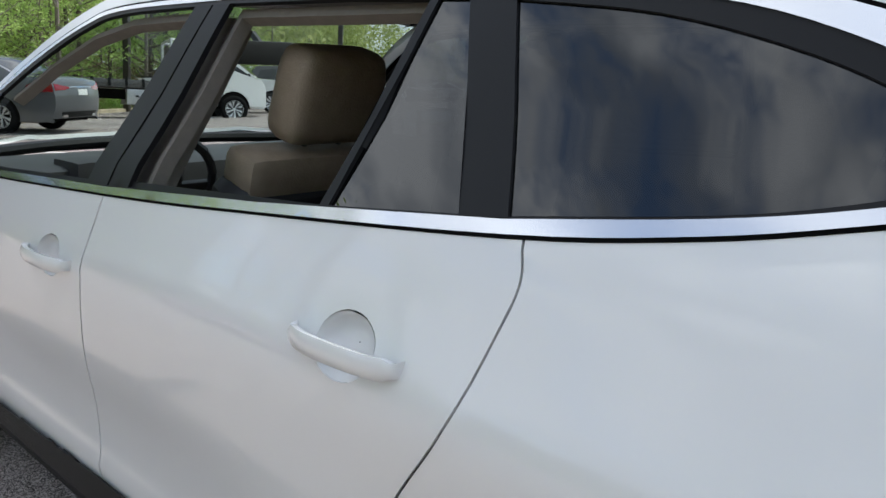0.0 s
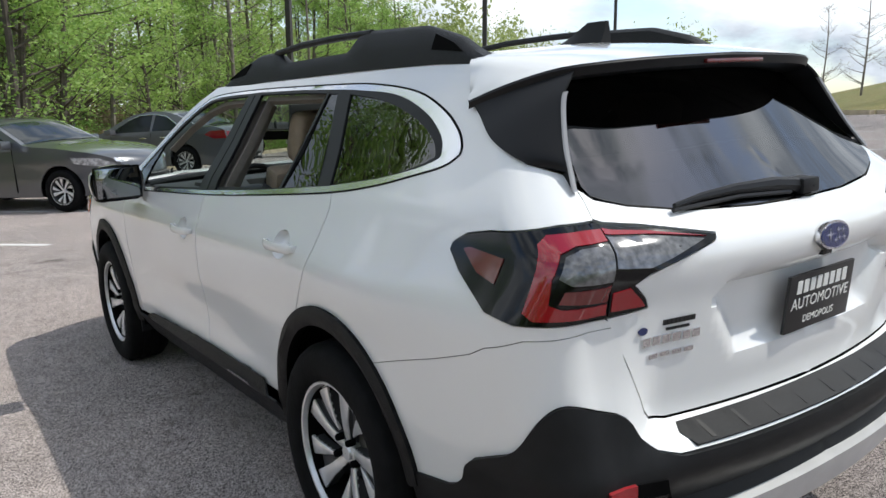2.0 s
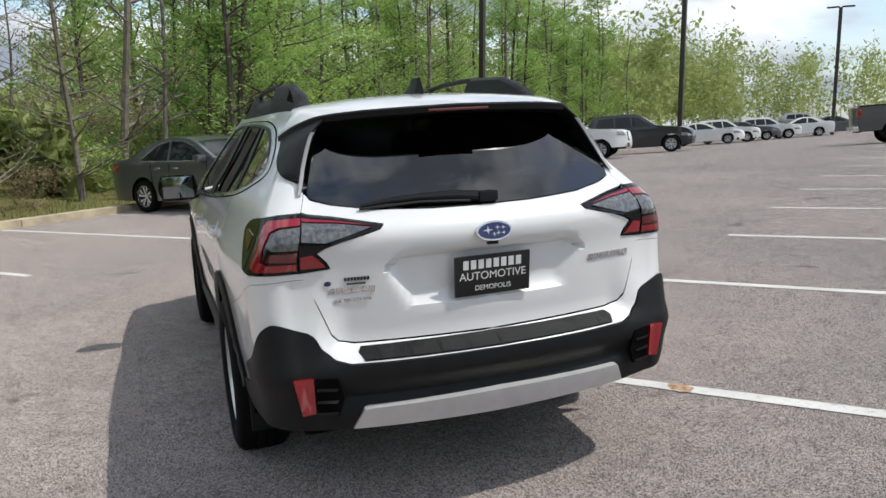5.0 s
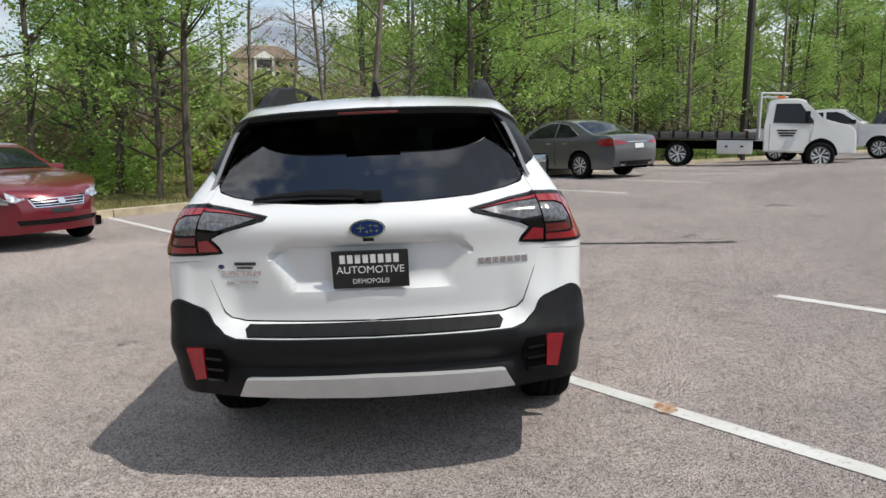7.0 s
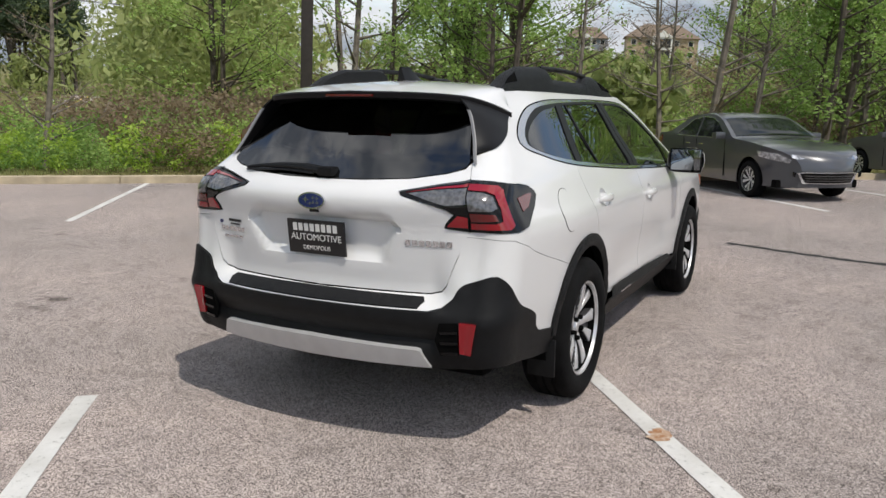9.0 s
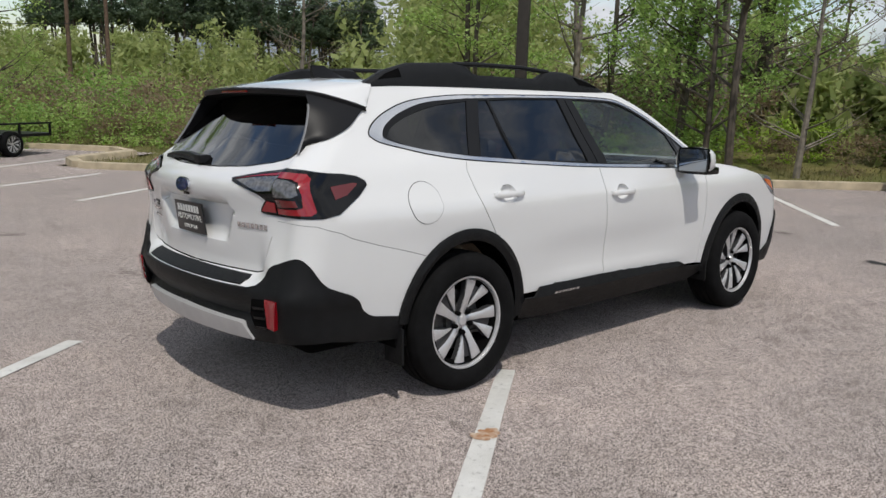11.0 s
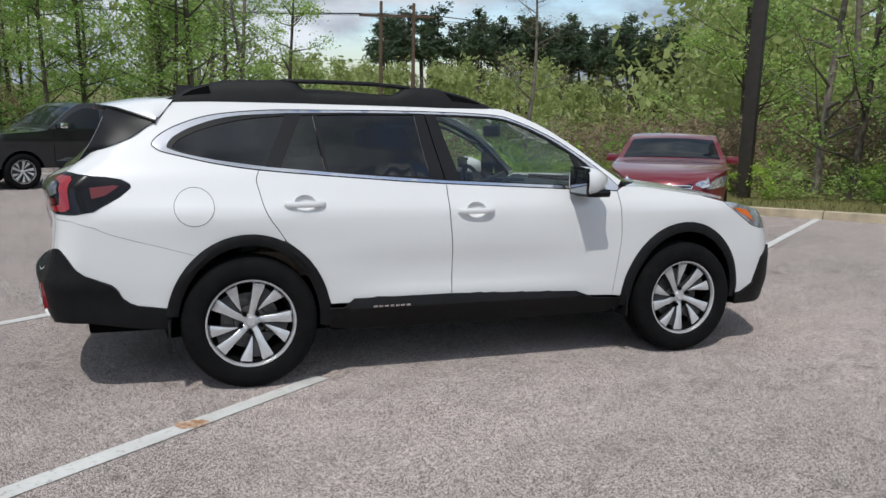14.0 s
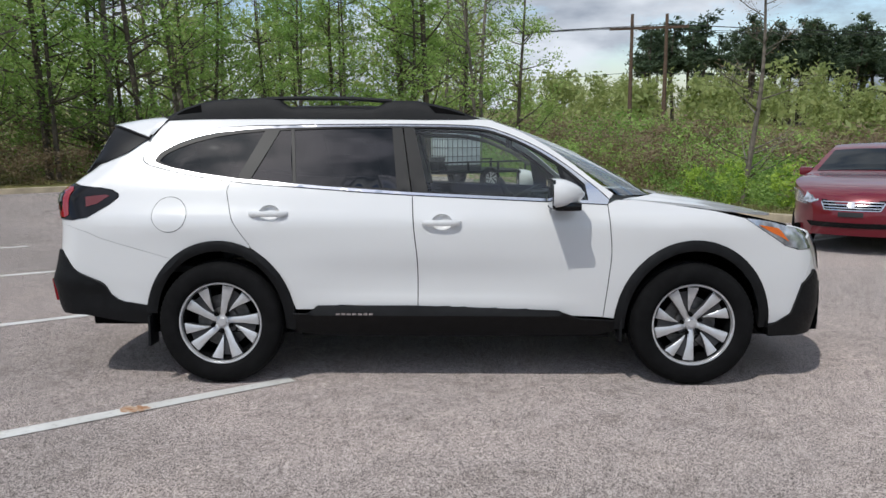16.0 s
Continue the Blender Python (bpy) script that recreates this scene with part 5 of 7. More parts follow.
def vehicle(name, m, label, category, mat, W, belt, tops, sill, axles, r, side_glass, screen_x, back_x, group="", lean=.42, step=.09, spokes=True, tail=None, head=None, grille=None, trim=None, tailmat=None):
    """A vehicle from its profile: tops runs (x, z) from the rear bumper's foot over the roof to the front bumper's foot."""
    car = thing(name, m, label, category, group)
    h = W / 2
    xs = [t[0] for t in tops]
    x0, x1 = min(xs), max(xs)

    def yy(x, z, off=0.0):
        y = h - max(0, z - belt) * lean - .06 * max(0, (.45 - z))
        y -= .05 * max(0, 1 - (x - x0) / .5) ** 2 * 2 + (.13 if belt > 1.05 else .20) * max(0, 1 - (x1 - x) / .8) ** 2 * 2
        y -= .012 * (1 - math.exp(-((z - belt * .82) / .1) ** 2)) if z < belt else 0
        return y + off
    tp = curve(tops, 5)
    low = []
    for ax_ in sorted(axles, reverse=True):
        low += [(ax_ + (r + .07) * math.cos(t), max(sill, r + (r + .07) * math.sin(t))) for t in np.linspace(-.3, math.pi + .3, 18)]
    prof = tp + [(x1 - .03, sill)] + low + [(x0 + .03, sill)]
    for sd in (1, -1):
        part("body_side", patch(prof, lambda u, v: (u, yy(u, v), v), step, .02, side=sd, centre=((x0 + x1) / 2, 0, .6)), mat, car)
        for poly in side_glass:
            part("side_glass", patch(poly, lambda u, v: (u, yy(u, v, .006), v), .12, .006, side=sd, centre=((x0 + x1) / 2, 0, .6)), car_glass, car)
        if trim:
            for poly in trim[1]:
                part("side_trim", patch(poly, lambda u, v: (u, yy(u, v, .012), v), .12, .01, side=sd, centre=((x0 + x1) / 2, 0, .6)), trim[0], car)
        for poly, mt, nm in ((tail, tailmat or red_lens, "tail_lamp"), (head, head_lens, "headlamp")):
            if poly:
                part(nm, patch(poly, lambda u, v: (u, yy(u, v, .01), v), .06, .02, side=sd, centre=((x0 + x1) / 2, 0, .6)), mt, car)

    def bow_at(x):
        k = max(0, min(1, (x - x1 + 1.0) / 1.0), min(1, (x0 + .9 - x) / .9))
        return .03 + (.13 if x > (x0 + x1) / 2 else .08) * k * k * (3 - 2 * k)

    def face(end):
        """The front (1) or the rear (-1) of the body as a surface over (y, z)."""
        mid_x = (x0 + x1) / 2
        line = sorted((z, x) for x, z in tp if (x - mid_x) * end > (x1 - x0) * .34)
        zs_, xs_ = [p[0] for p in line], [p[1] for p in line]

        def f(y, z, off=.006):
            x = float(np.interp(z, zs_, xs_))
            v = max(-1, min(1, y / yy(x, z)))
            return x + end * (bow_at(x) * (1 - v * v) + off), y, z
        return f
    FACES[car.name] = (face(1), face(-1))

    def across(sel, mt, nm, lift=0.0, vmax=1.0):
        bm = bmesh.new()
        rows = []
        for x, z in sel:
            n = 10
            rows.append([bm.verts.new((x + (lift * 0), v * vmax * yy(x, z), z + lift + .03 * (1 - v * v) * (1 if belt - .35 < z else .2))) for v in np.linspace(-1, 1, n)])
            bow = bow_at(x)
            for k, v in enumerate(np.linspace(-1, 1, n)):
                rows[-1][k].co.x += (bow if x > (x0 + x1) / 2 else -bow) * (1 - v * v)
        for A, B in zip(rows, rows[1:]):
            for k in range(len(A) - 1):
                bm.faces.new((A[k], A[k + 1], B[k + 1], B[k]))
        bmesh.ops.recalc_face_normals(bm, faces=bm.faces)
        if sum(f.normal.dot(f.calc_center_median() - Vector(((x0 + x1) / 2, 0, .4))) for f in bm.faces) < 0:
            bmesh.ops.reverse_faces(bm, faces=bm.faces)
        return part(nm, bm, mt, car)
    across(tp, mat, "body_top")
    for rngx, nm in ((screen_x, "windscreen"), (back_x, "rear_window")):
        if rngx:
            sel = [p for p in tp if rngx[0] <= p[0] <= rngx[1] and p[1] > belt - .02]
            if len(sel) > 1:
                across(sel, car_glass, nm, .012, .9)
    if grille:
        for nm, (z0, z1, wy), mt in grille:
            f = nm.startswith("rear")
            xe = x0 if f else x1
            bm = bmesh.new()
            n = 9
            vs = []
            for v in np.linspace(-1, 1, n):
                y = v * wy
                q = (-1 if f else 1)
                xb = xe + q * (.10 * (1 - (y / h) ** 2) + .012)
                dx = lambda z: min((abs(t[0] - xe) for t in tp if abs(t[1] - z) < .06 and abs(t[0] - xe) < .8), default=.03)
                vs.append([bm.verts.new((xb - q * dx(z), y, z)) for z in (z0, z1)] + [bm.verts.new((xb - q * dx(z) - q * .03, y, z)) for z in (z1, z0)])
            for A, B in zip(vs, vs[1:]):
                for k in range(4):
                    bm.faces.new((A[k], A[(k + 1) % 4], B[(k + 1) % 4], B[k]))
            bm.faces.new(vs[0]), bm.faces.new(vs[-1])
            bmesh.ops.recalc_face_normals(bm, faces=bm.faces)
            part(nm.replace("rear_", ""), bm, mt, car)
    bm = bmesh.new()
    box(bm, (x0 + .25, -h * .86, sill - .02), (x1 - .25, h * .86, sill + .12), .02)
    for ax_ in axles:
        box(bm, (ax_ - r - .05, -h * .9, sill), (ax_ + r + .05, h * .9, r * 2 + .02), .02)
    part("underbody", bm, under, car)
    add_wheels(car, axles, h, r, spokes)
    return car


def stand(x, y, hx, hy):
    """A pose on the lot at (x, y), heading along (hx, hy)."""
    n = math.hypot(hx, hy)
    f = Vector((hx / n, hy / n, 0))
    e = .4
    f.z = (ground_z(x + f.x * e, y + f.y * e) - ground_z(x - f.x * e, y - f.y * e)) / (2 * e)
    f.normalize()
    l = Vector((-f.y, f.x, 0))
    l.z = (ground_z(x + l.x * e, y + l.y * e) - ground_z(x - l.x * e, y - l.y * e)) / (2 * e)
    l.normalize()
    u = f.cross(l).normalized()
    l = u.cross(f)
    return Matrix(((f.x, l.x, u.x, x), (f.y, l.y, u.y, y), (f.z, l.z, u.z, ground_z(x, y)), (0, 0, 0, 1)))


SEDAN = [(-.98, .30), (-1.05, .50), (-1.06, .75), (-1.0, .98), (-.80, 1.06), (-.45, 1.08), (-.1, 1.22), (.25, 1.38), (.7, 1.46), (1.15, 1.45), (1.5, 1.36), (1.95, 1.14), (2.2, 1.03), (2.8, .97), (3.3, .885), (3.56, .78), (3.68, .62), (3.70, .45), (3.66, .25)]
SEDAN_GLASS = [[(.02, 1.06), (.45, 1.34), (.75, 1.395), (.80, 1.03), (.3, 1.03)], [(.86, 1.03), (.84, 1.395), (1.15, 1.385), (1.45, 1.29), (1.88, 1.05), (1.86, 1.02)]]


def mirrors(car, x, y, z, mat):
    for sd in (1, -1):
        bm = bmesh.new()
        box(bm, (x - .09, sd * (y + .13) - .10, z - .06), (x + .09, sd * (y + .13) + .10, z + .07), .045)
        box(bm, (x - .02, sd * y - .06, z - .05), (x + .04, sd * y + .06, z - .01), .01)
        part("door_mirror", bm, mat, car)


def detail(car, W, door_x, z0, z1, hz, hmat, mat_gap, sw):
    """Door seams and handles."""
    for sd in (1, -1):
        for x in door_x:
            bm = bmesh.new()
            box(bm, (x - .003, sd * (W / 2 - .010) - .012, z0), (x + .003, sd * (W / 2 - .010) + .006, z1), 0)
            part("door_seam", bm, mat_gap, car)
        for x in door_x[:-1]:
            bm = bmesh.new()
            box(bm, (x + .10, sd * W / 2 - .005, hz - .014), (x + .28, sd * W / 2 + .028, hz + .014), .01)
            part("door_handle", bm, hmat, car)


red_p, grey_p, dark_p = car_paint("dark_red_metallic", (.17, .006, .016), .25), car_paint("gunmetal_metallic", (.105, .108, .116), .25), car_paint("granite_metallic", (.072, .075, .084), .25)
white_p, black_p, silver_p, pick_p = car_paint("white_paint", (.72, .72, .71), 0), car_paint("black_paint", (.010, .011, .013), .2), car_paint("silver_metallic", (.35, .36, .37), .6), car_paint("grey_pickup_paint", (.085, .087, .090), .25)
sedan_args = dict(W=1.79, belt=1.0, tops=SEDAN, sill=.24, axles=(0, 2.76), r=.325, side_glass=SEDAN_GLASS, screen_x=(1.5, 2.2), back_x=(-.45, .3))
c = vehicle("red_sedan", stand(8.89, 7.93, -.60, -.80), "dark red four-door saloon with a chrome-edged grille", "car", red_p, tail=[(-1.0, .70), (-.98, .95), (-.75, .98), (-.80, .82)], head=[(3.18, .68), (3.10, .84), (3.40, .82), (3.60, .70), (3.6, .64)],
            **sedan_args)
panel(c, 0, "headlamp", [(.42, .70), (.44, .76), (.52, .81), (.60, .82), (.63, .70), (.54, .665)], head_lens, .008, True)
panel(c, 0, "grille_frame", strip_poly(.41, .585, .735, .07), chrome, .006)
panel(c, 0, "grille", strip_poly(.385, .598, .722, .06), gloss_black, .012)
for z in (.622, .660, .698):
    panel(c, 0, "grille_bar", strip_poly(.37 - .25 * (.722 - z), z - .006, z + .006, .004), chrome, .020)
panel(c, 0, "emblem", [(.05 * math.cos(a), .66 + .042 * math.sin(a)) for a in np.linspace(0, 6.283, 17)[:-1]], chrome, .030)
panel(c, 0, "plate_panel", strip_poly(.15, .505, .565, .0), cabin_dark, .014)
panel(c, 0, "air_intake", strip_poly(.56, .36, .425, .05), gloss_black, .006)
mirrors(c, 1.85, .86, 1.04, red_p)
detail(c, 1.79, (.30, .84, 1.92), .32, 1.0, .86, red_p, under, 1)
c = vehicle("dark_sedan", stand(13.90, .64, -.79, -.613), "dark grey four-door saloon with a mesh grille", "car", dark_p, tail=[(-1.0, .78), (-.98, .96), (-.70, 1.0), (-.72, .88)], head=[(3.05, .74), (3.0, .84), (3.40, .80), (3.60, .70), (3.55, .65)],
            trim=(chrome, [[(.02, 1.035), (1.9, 1.02), (1.9, 1.008), (.02, 1.023)], [(.0, 1.075), (.45, 1.355), (.78, 1.412), (1.15, 1.402), (1.47, 1.305), (1.47, 1.293), (1.15, 1.388), (.78, 1.399), (.46, 1.342), (.02, 1.065)]]), **sedan_args)
panel(c, 0, "headlamp", [(.42, .735), (.46, .765), (.54, .79), (.60, .80), (.62, .745), (.54, .715)], head_lens, .008, True)
panel(c, 0, "grille", strip_poly(.41, .715, .785, .03), gloss_black, .006)
panel(c, 0, "grille_bar", strip_poly(.36, .742, .756, .004), chrome, .014)
panel(c, 0, "grille_trim", [(-.56, .50), (-.42, .515), (.42, .515), (.56, .50), (.46, .315), (-.46, .315)], chrome, .006)
panel(c, 0, "lower_grille", [(-.51, .487), (-.40, .497), (.40, .497), (.51, .487), (.43, .335), (-.43, .335)], gloss_black, .012)
for z in (.37, .41, .45):
    panel(c, 0, "grille_bar", strip_poly(.42 + .35 * (z - .37), z - .005, z + .005, .002), steel, .018)
panel(c, 0, "fog_lamp_hollow", [(.58, .50), (.64, .52), (.64, .44), (.59, .42)], gloss_black, .006, True)
mirrors(c, 1.85, .86, 1.06, dark_p)
detail(c, 1.79, (.30, .84, 1.92), .32, 1.0, .88, chrome, under, 1)
c = vehicle("grey_sedan", stand(16.3, -4.45, .79, .613), "gunmetal grey four-door saloon with dark red tail lamps", "car", grey_p, tail=[(-1.05, .80), (-1.02, .98), (-.70, .97), (-.55, .90), (-.8, .80)], head=[(3.05, .74), (3.0, .84), (3.40, .80), (3.60, .70), (3.55, .65)],
            trim=(chrome, [[(.0, 1.075), (.45, 1.355), (.78, 1.412), (1.15, 1.402), (1.47, 1.305), (1.47, 1.293), (1.15, 1.388), (.78, 1.399), (.46, 1.342), (.02, 1.065)]]), **sedan_args)
panel(c, 1, "tail_lamp", [(.40, .89), (.76, .955), (.77, .83), (.60, .835), (.42, .86)], red_lens, .008, True)
panel(c, 1, "trim_bar", strip_poly(.40, .885, .905, .0), chrome, .010)
panel(c, 1, "plate_panel", strip_poly(.16, .74, .85, .0), plate_ink, .012)
panel(c, 1, "bumper_trim", strip_poly(.62, .32, .43, .06), black_plastic, .008)
panel(c, 1, "exhaust_trim", [(.44, .32), (.58, .32), (.58, .37), (.44, .37)], chrome, .016, True)
mirrors(c, 1.85, .86, 1.04, grey_p)
detail(c, 1.79, (.30, .84, 1.92), .32, 1.0, .88, chrome, under, 1)

PICKUP = [(-1.15, .48), (-1.22, .62), (-1.22, .9), (-1.20, 1.28), (-1.15, 1.33), (.30, 1.34), (.62, 1.35), (.70, 1.52), (.92, 1.86), (1.2, 1.93), (2.1, 1.93), (2.45, 1.82), (3.0, 1.40), (3.2, 1.30), (4.2, 1.22), (4.62, 1.12), (4.74, .9), (4.76, .55), (4.70, .40)]
PICKUP_GLASS = [[(1.02, 1.38), (1.12, 1.82), (1.72, 1.83), (1.74, 1.36)], [(1.84, 1.36), (1.82, 1.83), (2.18, 1.82), (2.45, 1.71), (2.88, 1.40), (2.86, 1.34)]]
pk = dict(W=2.0, belt=1.32, tops=PICKUP, sill=.48, axles=(0, 3.65), r=.40, side_glass=PICKUP_GLASS, screen_x=(2.42, 3.02), back_x=(.66, .95), lean=.30)


def bed(car, mat):
    bm = bmesh.new()
    box(bm, (-1.12, -.80, 1.30), (.60, .80, 1.395), .01)
    part("bed_cover", bm, black_plastic, car)
    bm = bmesh.new()
    box(bm, (-1.36, -.9, .48), (-1.18, .9, .66), .04)
    part("step_bumper", bm, chrome, car)
    for sd in (1, -1):
        bm = bmesh.new()
        box(bm, (-1.245, sd * .93 - .06, .98), (-1.10, sd * .93 + .055, 1.26), .015)
        part("tail_lamp", bm, red_lens, car)


tp_m = stand(17.8, -24.1, -.63, -.776)
c = vehicle("grey_pickup", tp_m, "dark grey crew-cab pickup with tinted windows", "pickup", pick_p, head=[(4.35, .98), (4.35, 1.14), (4.6, 1.12), (4.7, .95)], grille=[("grille", (.75, 1.08, .7), gloss_black), ("bumper_bar", (.45, .62, .9), chrome)], **pk)
bed(c, pick_p)
mirrors(c, 2.8, .98, 1.42, black_plastic)
detail(c, 2.0, (1.0, 1.78, 2.95), .55, 1.3, 1.16, pick_p, under, 1)
c = vehicle("black_pickup", stand(-.81, 17.19, -.853, -.523), "black crew-cab pickup with chrome bumpers and wheels", "pickup", black_p, head=[(4.38, .95), (4.35, 1.16), (4.6, 1.14), (4.7, .95)], grille=[("grille", (.78, 1.12, .62), chrome), ("bumper_bar", (.45, .66, .95), chrome)], trim=(chrome, [[(.5, .46), (3.1, .46), (3.1, .41), (.5, .41)]]), **pk)
bed(c, black_p)
mirrors(c, 2.8, .98, 1.42, chrome)
detail(c, 2.0, (1.0, 1.78, 2.95), .55, 1.3, 1.16, chrome, under, 1)

SUV = [(-.95, .35), (-1.0, .6), (-.98, 1.0), (-.86, 1.25), (-.55, 1.66), (-.3, 1.73), (1.0, 1.73), (1.4, 1.66), (1.95, 1.28), (2.2, 1.16), (3.1, 1.05), (3.45, .92), (3.58, .7), (3.56, .32)]
SUV_GLASS = [[(-.5, 1.2), (-.35, 1.58), (.3, 1.62), (.32, 1.17)], [(.38, 1.17), (.36, 1.62), (1.0, 1.61), (1.06, 1.15)], [(1.12, 1.15), (1.06, 1.61), (1.38, 1.56), (1.85, 1.22), (1.84, 1.15)]]
suv_args = dict(W=1.85, belt=1.14, tops=SUV, sill=.28, axles=(0, 2.7), r=.36, side_glass=SUV_GLASS, screen_x=(1.42, 2.02), back_x=(-.9, -.5))
far = dict(step=.16, spokes=True)
row = [("black_suv", suv_args, black_p, 1.15, "black large estate with a square rear", (32.0, -21.2)), ("white_sedan", sedan_args, white_p, 1.02, "white four-door saloon with a broad grille", (41.6, -33.1)), ("white_suv", suv_args, white_p, .94, "white tall saloon", (42.5, -35.8)),
       ("grey_sedan", sedan_args, dark_p, .98, "dark blue-grey four-door saloon", (43.6, -38.3)), ("white_suv", suv_args, white_p, .95, "white compact estate", (44.4, -41.2)), ("white_sedan", sedan_args, white_p, 1.0, "white four-door saloon parked nose out", (43.1, -46.4)), ("dark_sedan", sedan_args, dark_p, 1.0, "dark grey four-door saloon", (45.6, -49.0)),
       ("silver_suv", suv_args, silver_p, 1.0, "silver compact estate", (58.0, -58)), ("white_suv", suv_args, white_p, 1.0, "white compact estate", (61.0, -61))]
for nm, args, mt, sc, lb, (x, y) in row:
    big = nm == "black_suv"
    d = (-.60, -.80) if big else (-.62, -.78)
    if "nose out" in lb:
        d = (.62, .78)
    vehicle(nm, stand(x, y, *d) @ Matrix.Scale(sc, 4), lb + " in the far row", "car", mt, group="cars in the far row", head=[(3.15, .68), (3.12, .80), (3.40, .78), (3.6, .64)], **{**args, **far})
c = vehicle("white_pickup", stand(28.2, -14.2, -.60, -.80), "white crew-cab pickup with a black grille", "pickup", white_p, head=[(4.35, .98), (4.35, 1.14), (4.6, 1.12), (4.7, .95)], grille=[("grille", (.72, 1.10, .66), gloss_black), ("bumper_bar", (.45, .64, .9), chrome)], **pk)
bed(c, white_p)
mirrors(c, 2.8, .98, 1.42, black_plastic)
detail(c, 2.0, (1.0, 1.78, 2.95), .55, 1.3, 1.16, chrome, under, 1)
# flatbed recovery truck
ft = thing("flatbed_truck", stand(24.7, -8.95, -.354, -.936), "white recovery truck with a long steel flatbed", "truck")
bm = bmesh.new()
box(bm, (-1.3, -1.2, .96), (2.55, 1.2, 1.08), .02)
for y in (-1.2, 1.2):
    box(bm, (-1.3, y - .04, 1.06), (2.55, y + .04, 1.20), .01)
part("deck", bm, steel, ft)
bm = bmesh.new()
for k in range(8):
    for y in (-1.24, 1.24):
        box(bm, (-1.15 + .48 * k, y - .03, .98), (-1.07 + .48 * k, y + .03, 1.24), .01)
part("stake_pocket", bm, satin_black, ft)
bm = bmesh.new()
box(bm, (-1.1, -.5, .62), (5.0, .5, .92), .03)
part("chassis", bm, under, ft)
for sd in (1, -1):
    bm = bmesh.new()
    box(bm, (1.3, sd * .92 - .26, .46), (2.45, sd * .92 + .26, .92), .02)
    part("tool_box", bm, silver, ft)
    bm = bmesh.new()
    for x in (1.6, 2.1):
        box(bm, (x - .05, sd * 1.185 - .012, .68), (x + .05, sd * 1.185 + .012, .74), .005)
    part("tool_box_latch", bm, satin_black, ft)
bm = bmesh.new()
for y in (-1.05, 1.05):
    tube(bm, [(2.62, y, 1.0), (2.62, y, 2.50)], .045, 8)
    tube(bm, [(2.62, y, 2.50), (3.55, y * .8, 2.50)], .035, 8)
for z in (1.5, 2.0, 2.50):
    tube(bm, [(2.62, -1.05, z), (2.62, 1.05, z)], .04, 8)
part("headboard", bm, silver, ft)
bm = bmesh.new()
vsx = [(2.78, .55), (2.78, 1.4), (2.86, 2.20), (3.05, 2.33), (3.85, 2.34), (4.05, 2.26), (4.55, 1.62), (5.45, 1.45), (5.60, 1.25), (5.62, .50)]
sides = [[bm.verts.new((x, y * (1 - .08 * max(0, z - 1.4)), z)) for x, z in vsx] for y in (-1.0, 1.0)]
bm.faces.new(sides[0]), bm.faces.new(sides[1])
for k in range(len(vsx)):
    bm.faces.new((sides[0][k], sides[0][(k + 1) % len(vsx)], sides[1][(k + 1) % len(vsx)], sides[1][k]))
bmesh.ops.bevel(bm, geom=bm.edges, offset=.05, segments=3, affect="EDGES")
bmesh.ops.recalc_face_normals(bm, faces=bm.faces)
part("cab", bm, white_p, ft)
for sd in (1, -1):
    side = lambda u, v: (u, 1.012 * (1 - .08 * max(0, v - 1.4)), v)
    part("side_glass", patch([(3.05, 1.52), (3.12, 2.16), (3.86, 2.16), (4.30, 1.58), (4.28, 1.50)], side, .2, .02, side=sd, centre=(3.6, 0, 1)), car_glass, ft)
    for k, (u, w, z) in enumerate(((3.18, .62, 1.24), (3.22, .54, 1.15), (3.28, .42, 1.07))):
        part("lettering_bar", patch([(u, z), (u + w, z), (u + w, z + .055), (u, z + .055)], side, .2, .004, side=sd, centre=(3.6, 0, 1)), black_ink, ft)
    part("door_seam", patch([(2.95, .62), (2.962, .62), (2.962, 1.5), (2.95, 1.5)], side, .2, .004, side=sd, centre=(3.6, 0, 1)), under, ft)
    part("door_seam", patch([(4.18, .80), (4.192, .80), (4.30, 1.5), (4.288, 1.5)], side, .2, .004, side=sd, centre=(3.6, 0, 1)), under, ft)
    # the arch is not cut out: a black patch paints its shade
    part("wheel_arch", patch([(4.55 + .52 * math.cos(a), .46 + .56 * math.sin(a)) for a in np.linspace(0, math.pi, 14)], side, .2, .01, side=sd, centre=(3.6, 0, 1)), under, ft)
    bm = bmesh.new()
    box(bm, (4.05, sd * 1.22 - .10, 1.55), (4.16, sd * 1.22 + .10, 1.90), .03)
    tube(bm, [(4.1, sd * 1.0, 1.62), (4.1, sd * 1.2, 1.66)], .02, 6)
    part("door_mirror", bm, black_plastic, ft)
bm = bmesh.new()
box(bm, (4.10, -.85, 1.66), (4.20, .85, 2.18), .02, Matrix.Translation((.10, 0, 0)) @ Matrix.Translation((4.15, 0, 1.9)) @ Matrix.Rotation(radians(-38), 4, "Y") @ Matrix.Translation((-4.15, 0, -1.9)))
part("windscreen", bm, car_glass, ft)
bm = bmesh.new()
box(bm, (3.15, -.6, 2.33), (3.40, .6, 2.44), .02)
part("light_bar", bm, amber_lens, ft)
add_wheels(ft, (0, 4.55), 1.12, .44, True)

